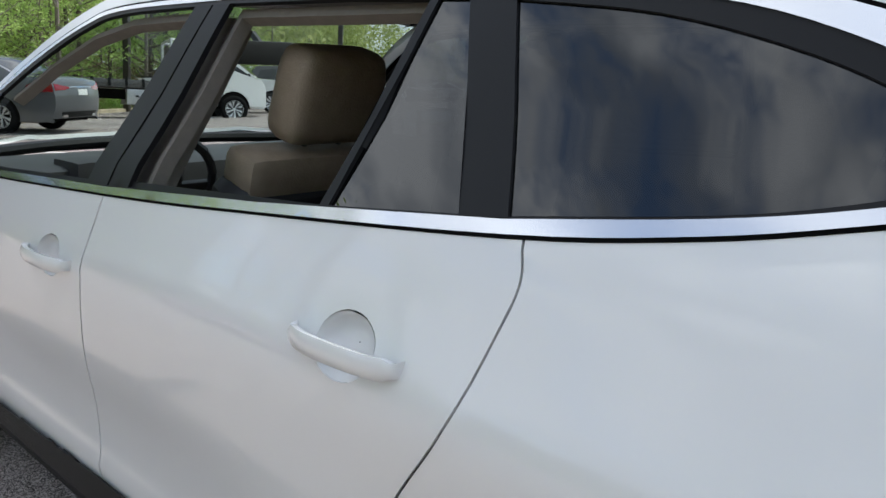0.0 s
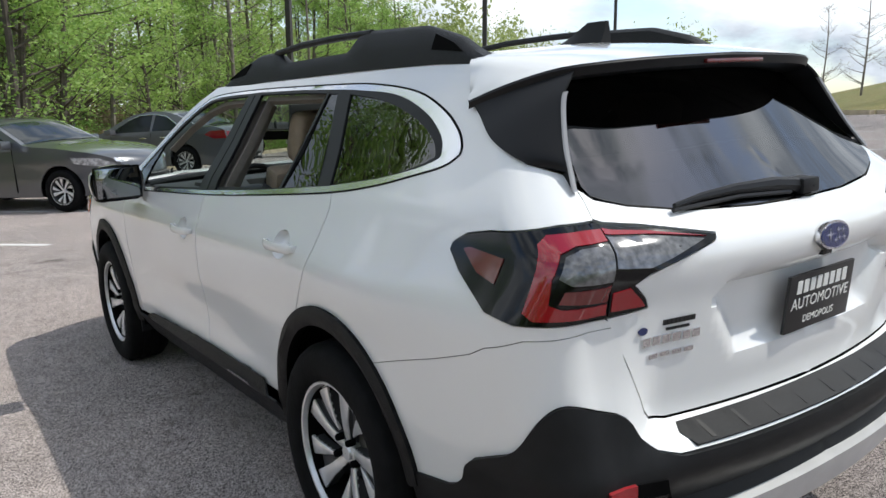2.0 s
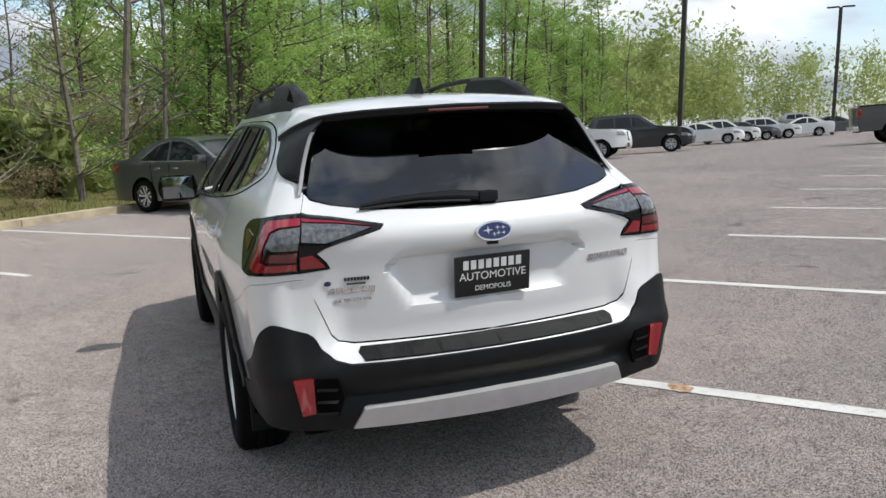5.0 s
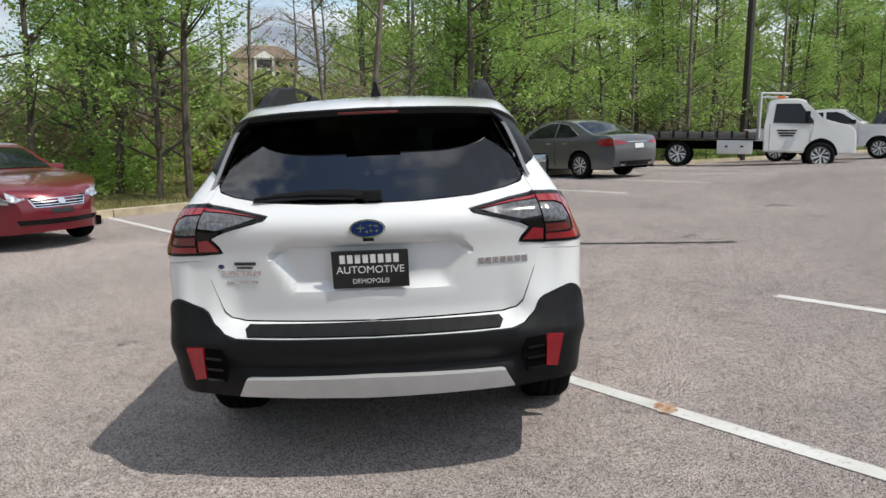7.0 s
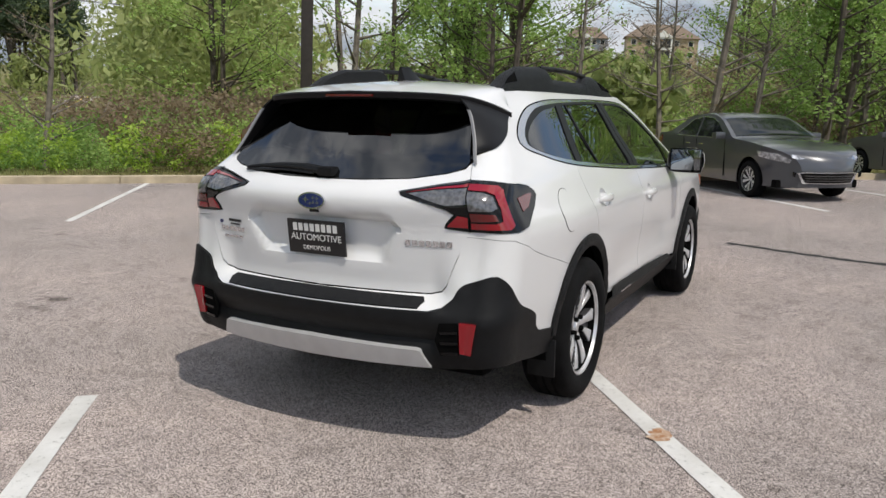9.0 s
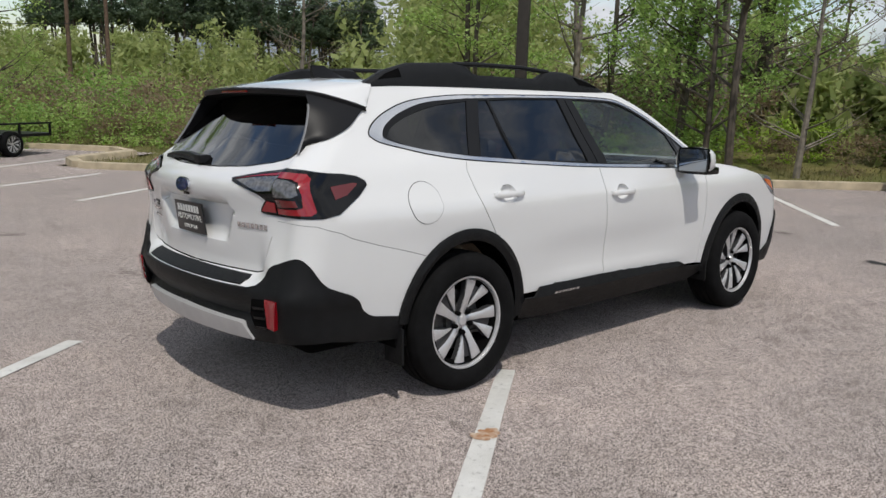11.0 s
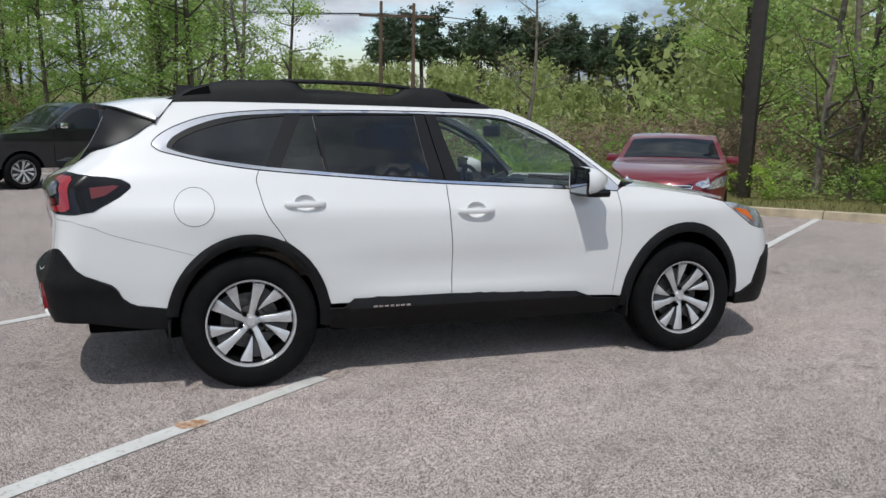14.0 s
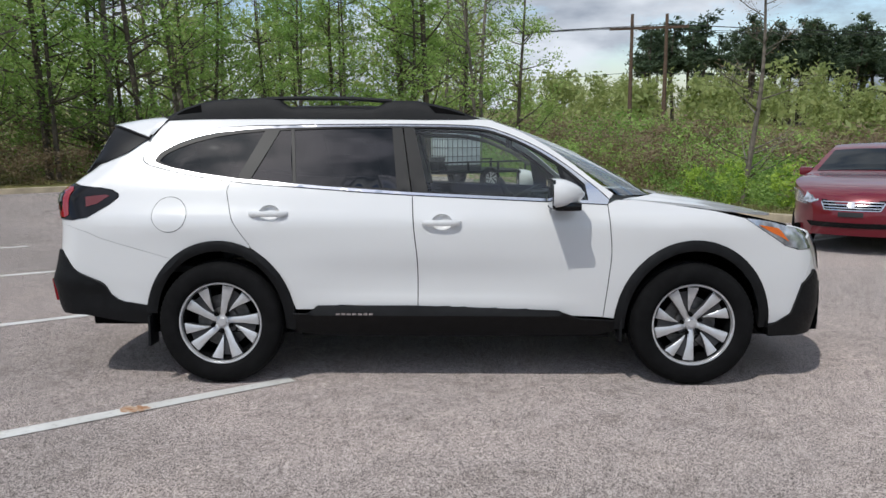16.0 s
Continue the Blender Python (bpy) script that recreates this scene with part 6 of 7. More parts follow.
# trailer with a caged water tank
tank_white = material("tank_plastic", (.62, .68, .70), .45, var=.08, scale=4)
tr = thing("utility_trailer", stand(1.95, 19.55, -.853, -.523), "low black utility trailer with mesh ramp gate", "trailer")
bm = bmesh.new()
box(bm, (-1.7, -.95, .50), (1.6, .95, .58), .01)
for y in (-.95, .95):
    box(bm, (-1.7, y - .03, .82), (1.6, y + .03, .87), .005)
    for x in (-1.65, -.6, .5, 1.55):
        box(bm, (x - .025, y - .025, .55), (x + .025, y + .025, .85), .004)
box(bm, (1.6, -.05, .48), (3.0, .05, .56), .01)
part("frame", bm, satin_black, tr)
add_wheels(tr, (-.3,), 1.05, .33, True)
tk = thing("water_tank", tr.matrix_world @ Matrix.Translation((.35, 0, .585)), "white plastic water tank in a steel cage", "tank")
bm = bmesh.new()
box(bm, (-.60, -.50, .14), (.60, .50, 1.15), .07)
part("bladder", bm, tank_white, tk)
bm = bmesh.new()
for k in range(8):
    x = -.61 + 1.22 * k / 7
    tube(bm, [(x, -.52, .1), (x, -.52, 1.17)], .009, 5)
    tube(bm, [(x, .52, .1), (x, .52, 1.17)], .009, 5)
    y = -.52 + 1.04 * k / 7
    tube(bm, [(-.62, y, .1), (-.62, y, 1.17)], .009, 5)
    tube(bm, [(.62, y, .1), (.62, y, 1.17)], .009, 5)
for z in (.15, .42, .68, .93, 1.16):
    tube(bm, [(-.62, -.52, z), (.62, -.52, z), (.62, .52, z), (-.62, .52, z), (-.62, -.52, z)], .010, 5)
part("cage", bm, steel, tk)
bm = bmesh.new()
box(bm, (-.62, -.52, 0), (.62, .52, .12), .01)
part("pallet", bm, steel, tk)
rb = thing("fuel_can", tr.matrix_world @ Matrix.Translation((1.34, -.62, .585)), "bright red plastic fuel can on the trailer", "can")
bm = bmesh.new()
box(bm, (-.16, -.22, 0), (.16, .22, .32), .04)
part("can_body", bm, material("red_plastic", (.5, .02, .02), .4, var=.05), rb)
bm = bmesh.new()
box(bm, (-.04, -.10, .31), (.04, .10, .38), .02)
part("handle", bm, satin_black, rb)
eg = thing("pump_engine", tr.matrix_world @ Matrix.Translation((1.30, .35, .585)), "small black pump engine bolted to the trailer", "engine")
bm = bmesh.new()
box(bm, (-.22, -.2, .0), (.22, .2, .28), .03)
part("engine_block", bm, satin_black, eg)
bm = bmesh.new()
box(bm, (-.25, -.18, .28), (.15, .18, .40), .03)
part("tank_top", bm, dark_alloy, eg)

# ---------------------------------------------------------------- poles, wires, houses
pole_m = material("dark_bronze_pole", (.045, .038, .032), .5, .3, var=.15, scale=6)
wood_pole = material("weathered_pole_wood", (.13, .085, .06), .9, var=.3, scale=8, bump=.4, bscale=40)


def lamp_post(x, y, h, head_dir, w=.11):
    z = terrain(x, y) - .05
    t = thing("lamp_post", pose(x, y, z, 0, 0, head_dir), "tall dark bronze car park lamp post", "lamp post", "car park lamp posts")
    bm = bmesh.new()
    box(bm, (-w, -w, 0), (w, w, h), .02)
    part("pole", bm, pole_m, t)
    for s in (1, -1):
        bm = bmesh.new()
        box(bm, (s * .1 if s > 0 else -.95, -.17, h - .02), (.95 if s > 0 else -.1, .17, h + .08), .03)
        part("lamp_head", bm, pole_m, t)


for x, y, h, a, w in ((13.0, 10.8, 10.5, 37, .15), (32.0, -14.0, 9.5, 37, .12), (34.0, -27.0, 10, 37, .12), (43.2, -47.9, 9.5, 37, .12), (66.3, -91, 9.5, 37, .12)):
    lamp_post(x, y, h, a, w)
tops = []
for x, y in ((14.9, 53.3), (17.2, 52.6)):
    z = terrain(x, y) - .2
    u = thing("utility_pole", pose(x, y, z), "weathered brown wooden utility pole", "utility pole", "utility poles")
    bm = bmesh.new()
    tube(bm, [(0, 0, 0), (0, 0, 9.4)], [.17, .11], 10)
    part("pole", bm, wood_pole, u)
    if x < 16:
        bm = bmesh.new()
        box(bm, (-1.6, -.06, 8.3), (3.9, .06, 8.5), .01, Matrix.Rotation(math.atan2(-.7, 2.3), 4, "Z"))
        part("cross_arm", bm, wood_pole, u)
    tops.append(Vector((x, y, z + 8.5)))
wire_m = material("black_wire", (.02, .02, .02), .6)
for k, (dx, dz) in enumerate(((-1.5, 0), (.2, 0), (2.3, .1), (3.7, 0), (.4, -3.2))):
    a = tops[0] + Vector((dx, -.3 * dx, dz))
    for far_end in (a + Vector((75, 25, 4)), a + Vector((-90, -30, -1))):
        bm = bmesh.new()
        pts = []
        for t in np.linspace(0, 1, 15):
            p = a.lerp(far_end, t)
            p.z -= 6 * t * (1 - t)
            pts.append(p)
        tube(bm, pts, .018, 5)
        tagged(part("overhead_wire", bm, wire_m), "thin black overhead wire between the poles", "wire", "overhead wires")

roof_m = material("brown_shingle", (.20, .15, .11), .9, var=.2, scale=2)
wall_tan, wall_white = material("tan_siding", (.42, .33, .22), .8, var=.06, scale=3), material("white_trim_paint", (.75, .74, .71), .7, var=.04)
wall_grey = material("blue_grey_siding", (.22, .25, .29), .8, var=.06, scale=3)


def house(x, y, yaw, L, D, H, wall, label):
    z = terrain(x, y) - .3
    hs = thing("house", pose(x, y, z, 0, 0, yaw), label, "house", "houses on the hill")
    bm = bmesh.new()
    box(bm, (-L / 2, -D / 2, 0), (L / 2, D / 2, H))
    part("wall", bm, wall, hs)
    bm = bmesh.new()
    e = .7
    b = [bm.verts.new(p) for p in ((-L / 2 - e, -D / 2 - e, H), (L / 2 + e, -D / 2 - e, H), (L / 2 + e, D / 2 + e, H), (-L / 2 - e, D / 2 + e, H))]
    r = [bm.verts.new((-L / 4, 0, H + D * .33)), bm.verts.new((L / 4, 0, H + D * .33))]
    for f in ((b[0], b[1], r[1], r[0]), (b[1], b[2], r[1]), (b[2], b[3], r[0], r[1]), (b[3], b[0], r[0]), (b[3], b[2], b[1], b[0])):
        bm.faces.new(f)
    part("roof", bm, roof_m, hs, "brown shingle roof", 0)
    g = L * .28
    bm = bmesh.new()
    box(bm, (-g / 2, -D / 2 - 1.6, 0), (g / 2, -D / 2, H))
    v = [bm.verts.new(p) for p in ((-g / 2 - .4, -D / 2 - 2.0, H), (g / 2 + .4, -D / 2 - 2.0, H), (0, -D / 2 - 2.0, H + g * .36), (-g / 2 - .4, 0, H), (g / 2 + .4, 0, H), (0, 0, H + g * .36))]
    for f in ((0, 1, 2), (3, 5, 4), (0, 2, 5, 3), (1, 4, 5, 2)):
        bm.faces.new([v[i] for i in f])
    part("gable", bm, wall_white, hs)
    for fl in range(3):
        for k in range(5):
            if k == 2:
                continue
            wx = -L / 2 + L * (k + .5) / 5
            bm = bmesh.new()
            box(bm, (wx - .7, -D / 2 - .08, .9 + fl * 2.9), (wx + .7, -D / 2 + .04, 2.4 + fl * 2.9), .03)
            w = part("window", bm, wall_white, hs)
            bm = bmesh.new()
            box(bm, (wx - .58, -D / 2 - .10, 1.0 + fl * 2.9), (wx + .58, -D / 2 - .06, 2.3 + fl * 2.9))
            part("pane", bm, car_glass, w)
        # dark slab on the gable, painted as the shade within a balcony recess
        bm = bmesh.new()
        box(bm, (-g / 2 + .6, -D / 2 - 1.75, .4 + fl * 2.9), (g / 2 - .6, -D / 2 - 1.55, 2.6 + fl * 2.9))
        part("balcony", bm, cabin_dark, hs)


house(226, 50.5, -72, 19, 12, 8.8, wall_tan, "tan three-storey house with white gable and brown roof")
house(238, 76, -70, 12, 11, 8.6, wall_grey, "grey three-storey house with white gable and brown roof")

# ---------------------------------------------------------------- trees
def leaf_mat(name, a, b):
    m = bpy.data.materials.new(name)
    m.use_nodes = True
    nt = m.node_tree
    bsdf = nt.nodes["Principled BSDF"]
    geo, oi = nt.nodes.new("ShaderNodeNewGeometry"), nt.nodes.new("ShaderNodeObjectInfo")
    r = nt.nodes.new("ShaderNodeValToRGB")
    r.color_ramp.elements[0].color, r.color_ramp.elements[1].color = (*a, 1), (*b, 1)
    add = nt.nodes.new("ShaderNodeMath")
    add.operation = "MULTIPLY_ADD"
    add.inputs[1].default_value = .55
    mul = nt.nodes.new("ShaderNodeMath")
    mul.operation = "MULTIPLY"
    mul.inputs[1].default_value = .45
    nt.links.new(oi.outputs["Random"], mul.inputs[0])
    nt.links.new(geo.outputs["Random Per Island"], add.inputs[0])
    nt.links.new(mul.outputs[0], add.inputs[2])
    nt.links.new(add.outputs[0], r.inputs["Fac"])
    nt.links.new(r.outputs["Color"], bsdf.inputs["Base Color"])
    bsdf.inputs["Roughness"].default_value = .55
    tl = nt.nodes.new("ShaderNodeBsdfTranslucent")
    nt.links.new(r.outputs["Color"], tl.inputs[0])
    mx = nt.nodes.new("ShaderNodeMixShader")
    mx.inputs[0].default_value = .5
    nt.links.new(bsdf.outputs[0], mx.inputs[1])
    nt.links.new(tl.outputs[0], mx.inputs[2])
    nt.links.new(mx.outputs[0], nt.nodes["Material Output"].inputs[0])
    return m


spring = leaf_mat("spring_leaves", (.19, .34, .065), (.50, .64, .20))
deep = leaf_mat("green_leaves", (.13, .27, .05), (.38, .52, .14))
needle = leaf_mat("pine_needles", (.055, .092, .050), (.145, .195, .105))
hill_leaf = leaf_mat("hillside_leaves", (.22, .30, .085), (.50, .53, .22))
brown_bud = leaf_mat("russet_buds", (.17, .125, .075), (.34, .26, .16))
bark = material("grey_brown_bark", (.10, .082, .065), .95, var=.35, scale=5, bump=.6, bscale=30)
bark_pale = material("pale_bark", (.19, .165, .135), .95, var=.3, scale=5, bump=.5, bscale=30)


def leaves_mesh(name, centres, n, size, spread, mat, seed):
    g = np.random.default_rng(seed)
    c = np.array(centres)
    idx = g.integers(0, len(c), n)
    pos = c[idx, :3] + g.normal(0, 1, (n, 3)) * (c[idx, 3:4] * spread * g.uniform(.35, 1.15, (n, 1))) * np.array([1, 1, .7])
    a = g.normal(0, 1, (n, 3)) * np.array([1, 1, .6])
    a /= np.linalg.norm(a, axis=1, keepdims=True)
    b = np.cross(a, g.normal(0, 1, (n, 3)) * np.array([.7, .7, 1.3]))
    b /= np.linalg.norm(b, axis=1, keepdims=True)
    s = size * g.uniform(.6, 1.3, (n, 1))
    v = np.stack([pos - a * s, pos + b * s * .5, pos + a * s, pos - b * s * .5], 1).reshape(-1, 3)
    f = np.arange(n * 4).reshape(n, 4)
    me = bpy.data.meshes.new(name)
    me.from_pydata(v.tolist(), [], f.tolist())
    me.materials.append(mat)
    return me


def tree_meshes(kind, seed):
    """Trunk and crown of one tree about ten metres high."""
    g = random.Random(seed)
    bm = bmesh.new()
    H = 10.0
    cent = []
    lean = (g.uniform(-.5, .5), g.uniform(-.5, .5))
    trunk = [(lean[0] * t * t + .12 * math.sin(5 * t + seed), lean[1] * t * t + .12 * math.cos(4 * t), H * t * .93) for t in np.linspace(0, 1, 9)]
    r0 = .085 if kind != "pine" else .15
    tube(bm, trunk, [r0 * (1 - .85 * t) + .012 for t in np.linspace(0, 1, 9)], 7)

    def at(t):
        k = min(7, int(t * 8))
        return Vector(trunk[k]).lerp(Vector(trunk[k + 1]), t * 8 - k)
    limbs = {"leafy": 26, "sparse": 22, "bare": 26, "pine": 16}[kind]
    for k in range(limbs):
        t = g.uniform(.10, .97) if kind != "pine" else g.uniform(.55, .98)
        a = g.uniform(0, 6.283)
        L = (2.3 * (1.05 - t) + .55) * g.uniform(.7, 1.2)
        if kind == "pine":
            L = 2.0 * (1.12 - t) * g.uniform(.8, 1.3) + .3
        b = at(t)
        up = g.uniform(.3, .9) if kind != "pine" else g.uniform(-.05, .25)
        d = Vector((math.cos(a), math.sin(a), up)).normalized()
        e = b + d * L
        m = b.lerp(e, .5) + Vector((0, 0, -.06 * L))
        tube(bm, [b, m, e], [.035 * (1.1 - t) + .012, .018, .005], 5, False)
        for q in (.55, .8, 1.0):
            cent.append((*b.lerp(e, q), .42 if kind != "pine" else .36))
        for j in range(2 if kind != "bare" else 5):
            s = b.lerp(e, g.uniform(.35, .9))
            f = s + Vector((g.uniform(-1, 1), g.uniform(-1, 1), g.uniform(-.1, 1))) * .55 * (1 if kind != "bare" else 1.2)
            tube(bm, [s, f], [.010, .003], 4, False)
            cent.append((*f, .34))
    cent.append((*trunk[-1], .4))
    tm = bpy.data.meshes.new("trunk")
    bm.to_mesh(tm)
    bm.free()
    tm.materials.append(bark if kind in ("leafy", "pine") else bark_pale)
    n, size, mat = {"leafy": (5000, .060, spring), "sparse": (2500, .056, spring), "bare": (420, .05, brown_bud), "pine": (1900, .15, needle)}[kind]
    if kind == "leafy" and seed % 2:
        mat = deep
    if kind in ("leafy", "sparse"):
        keep = random.Random(seed + 50)
        cent = [c for c in cent if keep.random() < .62]
    return tm, leaves_mesh("crown", cent, n, size, .72, mat, seed)


def bush_mesh(seed, n, mat, size):
    g = random.Random(seed)
    cent = [(g.uniform(-.8, .8), g.uniform(-.8, .8), g.uniform(.1, 1.1) ** 1.0, .28) for _ in range(16)]
    return leaves_mesh("foliage", cent, n, size, .9, mat, seed)


LEAFY = [tree_meshes("leafy", s) for s in (3, 4, 5, 6, 8, 10)]
SPARSE = [tree_meshes("sparse", s) for s in (11, 12, 13, 14)]
BARE = [tree_meshes("bare", s) for s in (21, 22)]
PINE = [tree_meshes("pine", s) for s in (31, 32, 33)]
BUSH = [bush_mesh(40 + k, 1100, m, .048) for k, m in enumerate((spring, spring, deep, brown_bud))]


def plant(kind, x, y, h, wide=1.0):
    pool, label = {"leafy": (LEAFY, "slender broadleaf tree in fresh spring leaf"), "sparse": (SPARSE, "thin pale-barked tree with sparse new leaves"), "bare": (BARE, "bare tree with russet buds"), "pine": (PINE, "tall dark green pine")}[kind]
    tm, cm = rng.choice(pool)
    s = h / 10
    t = thing("pine_tree" if kind == "pine" else "tree", pose(x, y, terrain(x, y) - .12, 0, 0, rng.uniform(0, 360)) @ Matrix.Diagonal((s * wide, s * wide, s, 1)), label, "tree", "trees at the edge of the car park" if kind != "pine" else "far pines")
    for nm, me in (("trunk", tm), ("crown", cm)):
        o = new(nm, me)
        o.parent = t


def shrub(x, y, s, k):
    o = new("bush", BUSH[k])
    o.matrix_world = pose(x, y, terrain(x, y) - .1, 0, 0, rng.uniform(0, 360)) @ Matrix.Diagonal((s, s, s * rng.uniform(.7, 1.2), 1))
    tagged(o, ("fresh green bush", "fresh green bush", "dark green bush", "brown leafless shrub")[k] + " on the rough grass", "bush", "bushes at the wood's edge")


def clear_view(x, y):
    """True where the wood is low and open: towards the houses and the hillside with the poles."""
    a, b = math.degrees(math.atan2(y + 5, x - .5)), math.degrees(math.atan2(y + 1, x + 4))
    c = math.degrees(math.atan2(y + 1.96, x + 3.76))
    return 52 < a < 82 or 7.8 < b < 18.8 or 51.4 < c < 56


for depth, n in ((0, 125), (1, 78), (2, 48)):
    for _ in range(n):
        if rng.random() < .70:
            p = rng.uniform(-62, 40)
            q = (kerb_q(p) if p < 20 else 14) + (2.6, 7.5, 15)[depth] + rng.uniform(0, (4.5, 7, 13)[depth])
        else:
            q = rng.uniform(-38, 16)
            p = 20 + (3.5, 9, 16)[depth] + rng.uniform(0, (5, 7, 14)[depth])
        v = P * p + Q * q
        if clear_view(v.x, v.y) or (abs(p - .6) < 3.0 and q < 18):
            continue
        kind = rng.choices(("leafy", "sparse", "bare"), (.62, .29, .09))[0]
        plant(kind, v.x, v.y, rng.uniform(8.5, 13.5) + depth * 1.5, rng.uniform(.9, 1.25))
far_spots = []
for _ in range(46):
    a, d = radians(rng.uniform(10.2, 17.8)), rng.uniform(24, 60)
    far_spots.append((d * math.cos(a) - 4, d * math.sin(a) - 1, rng.uniform(1.6, 2.6), 1.7))
for _ in range(70):
    a, d = radians(rng.uniform(50, 80)), rng.uniform(112, 165)
    far_spots.append((d * math.cos(a), d * math.sin(a), rng.uniform(5.5, 8.5), 1.8))
for _ in range(80):
    p = rng.uniform(-150, -60)
    v = P * p + Q * (19 + rng.uniform(0, 22))
    far_spots.append((v.x, v.y, rng.uniform(9, 14), 1.4))
for lo, hi, d0, d1, h0, h1, n in ((20, 84, 62, 110, 4.5, 7.5, 70), (84, 175, 55, 85, 10, 14, 90), (7, 20, 120, 190, 3.5, 5, 30), (-54, -26, 110, 150, 9, 13, 60), (-26, 8, 60, 105, 8, 12, 70), (40, 51, 40, 70, 9, 13, 45), (51, 58, 122, 150, 12, 16, 16)):
    for _ in range(n):
        a, d = radians(rng.uniform(lo, hi)), rng.uniform(d0, d1)
        far_spots.append((d * math.cos(a), d * math.sin(a), rng.uniform(h0, h1), 1.6))


def far_woods(name, spots, mat, leaves, size, label):
    """Distant trees joined: a stem and a loose crown each."""
    g = np.random.default_rng(77)
    V, Fc = [], []
    for x, y, h, w in spots:
        z = terrain(x, y) - .2
        cent = [(g.normal(0, .11 * h * w), g.normal(0, .11 * h * w), h * g.uniform(.18, .95)) for _ in range(22)]
        k = len(V)
        V += [(x - .1, y, z), (x + .1, y, z), (x + .03, y, z + h * .9), (x - .03, y, z + h * .9)]
        Fc.append((k, k + 1, k + 2, k + 3))
        for i in range(leaves):
            c = cent[i % 22]
            t = max(.25, 1.15 - c[2] / h)
            p = np.array((x + c[0] * t, y + c[1] * t, z + c[2])) + g.normal(0, .07 * h, 3)
            a, b = g.normal(0, size, 3), g.normal(0, size * .6, 3)
            k = len(V)
            V += [tuple(p - a), tuple(p + b), tuple(p + a), tuple(p - b)]
            Fc.append((k, k + 1, k + 2, k + 3))
    me = bpy.data.meshes.new(name)
    me.from_pydata(V, [], Fc)
    me.materials.append(mat)
    tagged(new(name, me), label, "woods", kind="stuff")


far_woods("far_woods", far_spots, hill_leaf, 420, .17, "distant broadleaf woods in fresh spring leaf")
for _ in range(100):
    a, d = radians(rng.uniform(53, 75)), rng.uniform(120, 160)
    plant("pine", d * math.cos(a), d * math.sin(a), rng.uniform(14, 17.5), 1.15)
for x, y in ((16.0, 4.6), (18.5, 3.0), (9.8, 16.6), (26, 8), (22, 3.5), (30, 6)):
    plant("bare", x, y, rng.uniform(5, 7), 1.4)
for p, q, h in ((-34, -8.8, 6.5), (-43, -9.5, 6.0), (-58, -10, 6.5)):
    v = P * p + Q * q
    plant("bare", v.x, v.y, h, 1.1)
under_spots = []
for _ in range(480):
    if rng.random() < .72:
        p = rng.uniform(-60, 30)
        q = (kerb_q(p) if p < 20 else 14) + 1.8 + rng.random() ** 1.4 * 16
    else:
        q = rng.uniform(-34, 16)
        p = 22.5 + rng.random() ** 1.5 * 14
    v = P * p + Q * q
    deepness = max(q - kerb_q(p), p - 20, 0)
    size = rng.uniform(.4, .8) + .11 * min(deepness, 14)
    if 8.5 < math.degrees(math.atan2(v.y + 1, v.x + 4)) < 20:
        size = min(size, .8)
    kind = rng.choices((0, 1, 2, 3), (.10, .08, .36, .46) if deepness > 4 else (.06, .05, .25, .64))[0]
    if deepness < 3.4 and rng.random() < .9:
        continue
    if deepness < 8:
        shrub(v.x, v.y, size, kind)
    else:
        under_spots.append((v.x, v.y, size, kind))
for _ in range(140):
    a, d = radians(rng.uniform(56, 86)), rng.uniform(27, 70)
    under_spots.append((.5 + d * math.cos(a), d * math.sin(a) - 5, rng.uniform(.9, 1.7), rng.choices((0, 1, 2, 3), (.34, .22, .20, .24))[0]))
for k in range(4):
    co = np.empty(len(BUSH[k].vertices) * 3)
    BUSH[k].vertices.foreach_get("co", co)
    co = co.reshape(-1, 3)
    out = []
    for x, y, s, kk in under_spots:
        if kk == k:
            a = rng.uniform(0, 6.28)
            rot = np.array(((math.cos(a), math.sin(a), 0), (-math.sin(a), math.cos(a), 0), (0, 0, 1)))
            out.append(co @ rot * s + np.array((x, y, terrain(x, y) - .1)))
    if out:
        V = np.concatenate(out)
        me = bpy.data.meshes.new("undergrowth")
        me.from_pydata(V.tolist(), [], np.arange(len(V)).reshape(-1, 4).tolist())
        me.materials.append((spring, spring, deep, brown_bud)[k])
        tagged(new("undergrowth", me), ("fresh green undergrowth", "fresh green undergrowth", "dark green undergrowth", "brown leafless undergrowth")[k] + " below the trees", "undergrowth", kind="stuff")

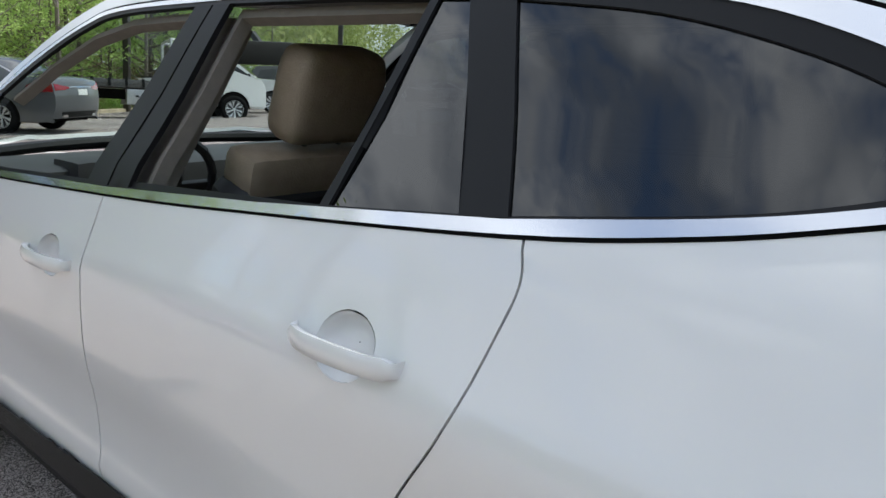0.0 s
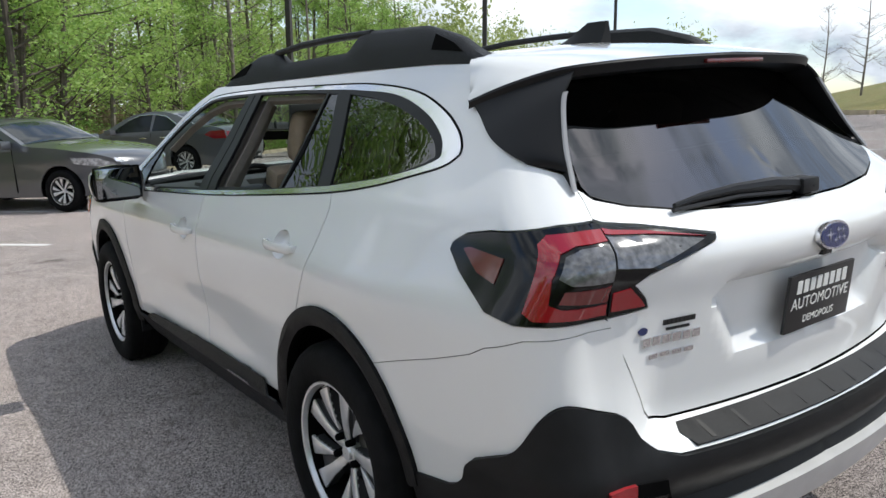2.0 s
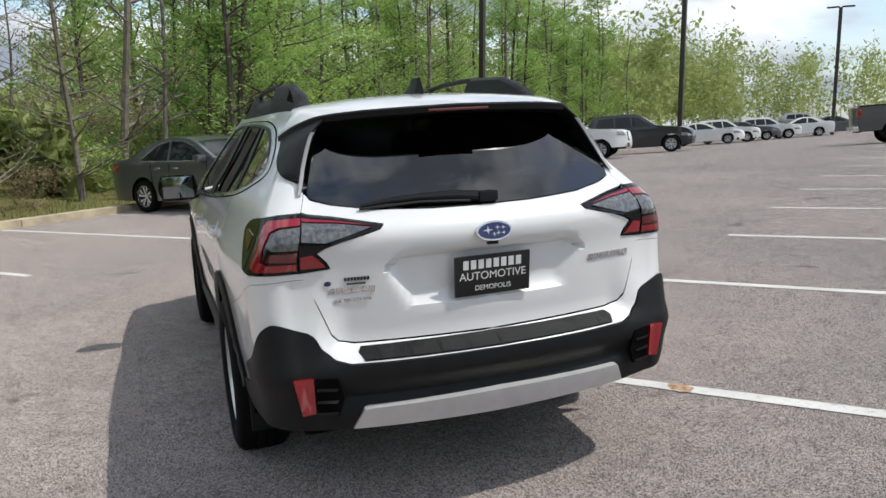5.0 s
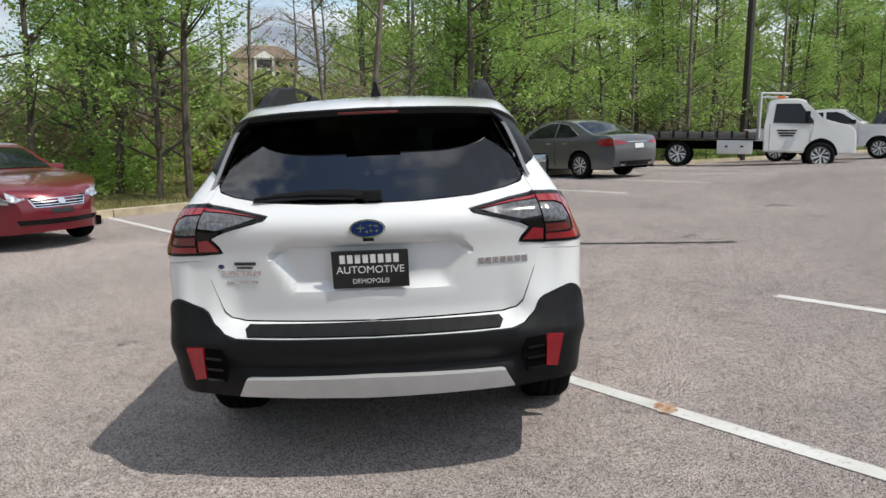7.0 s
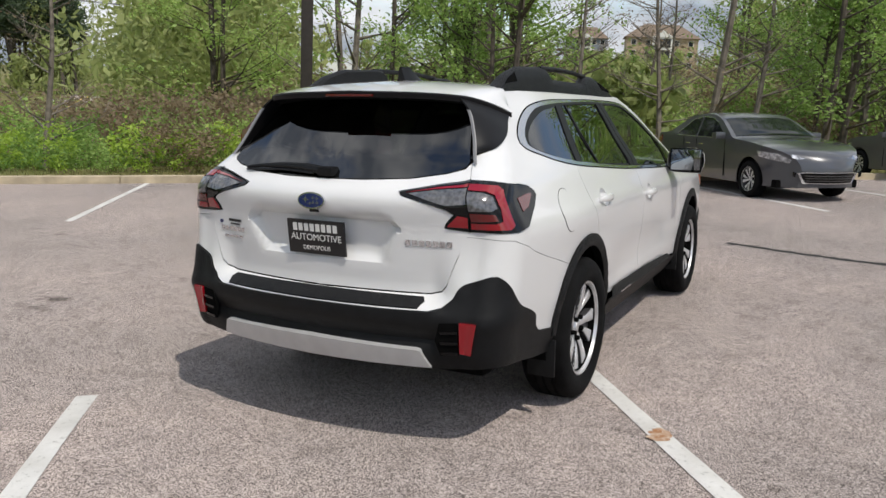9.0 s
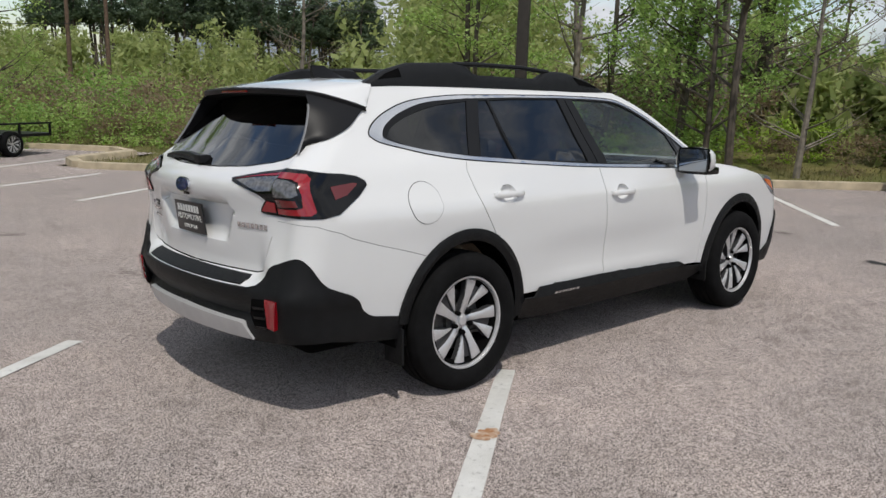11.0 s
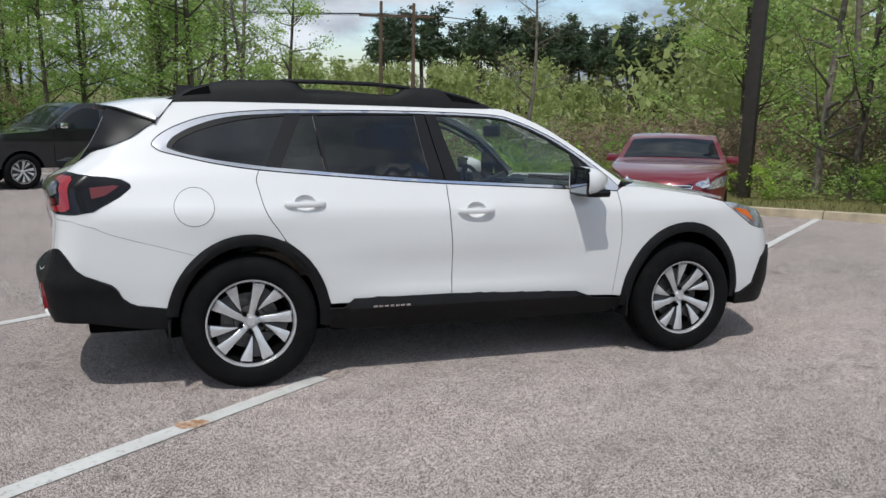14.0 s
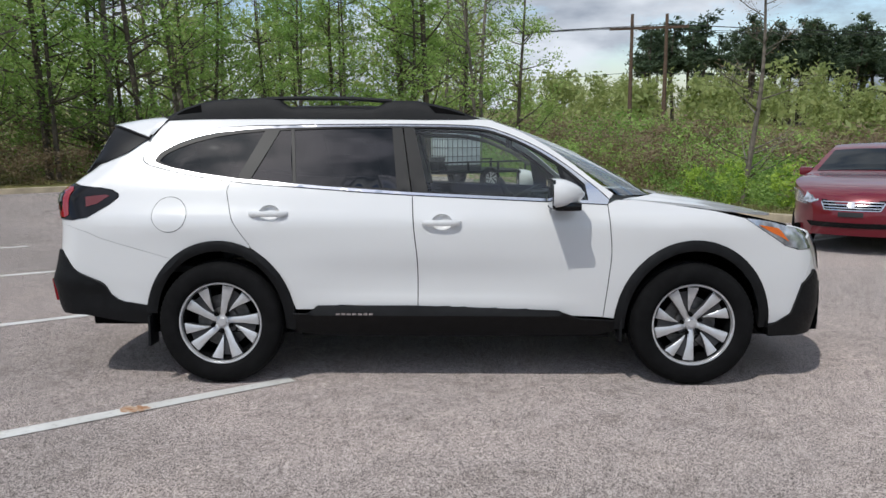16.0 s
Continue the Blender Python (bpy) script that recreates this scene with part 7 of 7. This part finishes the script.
# bright young growth on the strip of grass behind the kerb
lime = leaf_mat("lime_leaves", (.30, .46, .05), (.52, .66, .13))
SAPLING = []
for k in range(3):
    gg = random.Random(90 + k)
    cent = [(gg.gauss(0, .22), gg.gauss(0, .22), gg.uniform(.08, 1.0), .17) for _ in range(13)]
    SAPLING.append(leaves_mesh("foliage", cent, 520, .055, .8, lime, 90 + k))
for x, y, sz in ((9.5, 13.5, .95), (9.8, 12.95, .75), (10.5, 12.6, .85), (11.3, 11.75, .95), (18.4, 7.9, 1.0), (17.7, 6.6, .85), (18.3, 5.9, 1.0), (18.9, 5.2, .95), (15.9, 9.6, .7), (13.2, 10.4, .8), (10.6, 20.6, 1.0), (11.7, 20.2, .9), (8.6, 14.6, .9), (7.9, 15.4, .8), (12.4, 10.9, .6), (16.5, 8.6, .7)):
    q = .79 * x + .613 * y
    v = Vector((x, y, 0)) + Q * max(0, kerb_q(-.613 * x + .79 * y) + 1.3 - q)
    o = new("bush", SAPLING[int(x * 10) % 3])
    o.matrix_world = pose(v.x, v.y, terrain(v.x, v.y) - .07, 0, 0, rng.uniform(0, 360)) @ Matrix.Diagonal((sz, sz, sz * 1.15, 1))
    tagged(o, "bright lime green sapling on the dry grass strip", "sapling", "saplings behind the kerb")

# grass tufts along the kerb
g = np.random.default_rng(5)
gp, gq = g.uniform(-30, 19.5, 9000), g.random(9000) ** 1.3 * 4.2
vv, ff = [], []
for i in range(9000):
    p = float(gp[i])
    c = P * p + Q * (kerb_q(p) + .45 + float(gq[i]))
    z = terrain(c.x, c.y) - .05
    hgt, a = float(g.uniform(.06, .20)), float(g.uniform(0, 6.28))
    w = .012
    k = len(vv)
    vv += [(c.x - w * math.cos(a), c.y - w * math.sin(a), z), (c.x + w * math.cos(a), c.y + w * math.sin(a), z), (c.x + .06 * math.sin(a * 3), c.y + .06 * math.cos(a * 5), z + hgt)]
    ff.append((k, k + 1, k + 2))
me = bpy.data.meshes.new("grass")
me.from_pydata(vv, [], ff)
me.materials.append(leaf_mat("grass_blades", (.13, .14, .04), (.28, .26, .11)))
tagged(new("grass", me), "tufts of dry and green grass behind the kerb", "grass", kind="stuff")
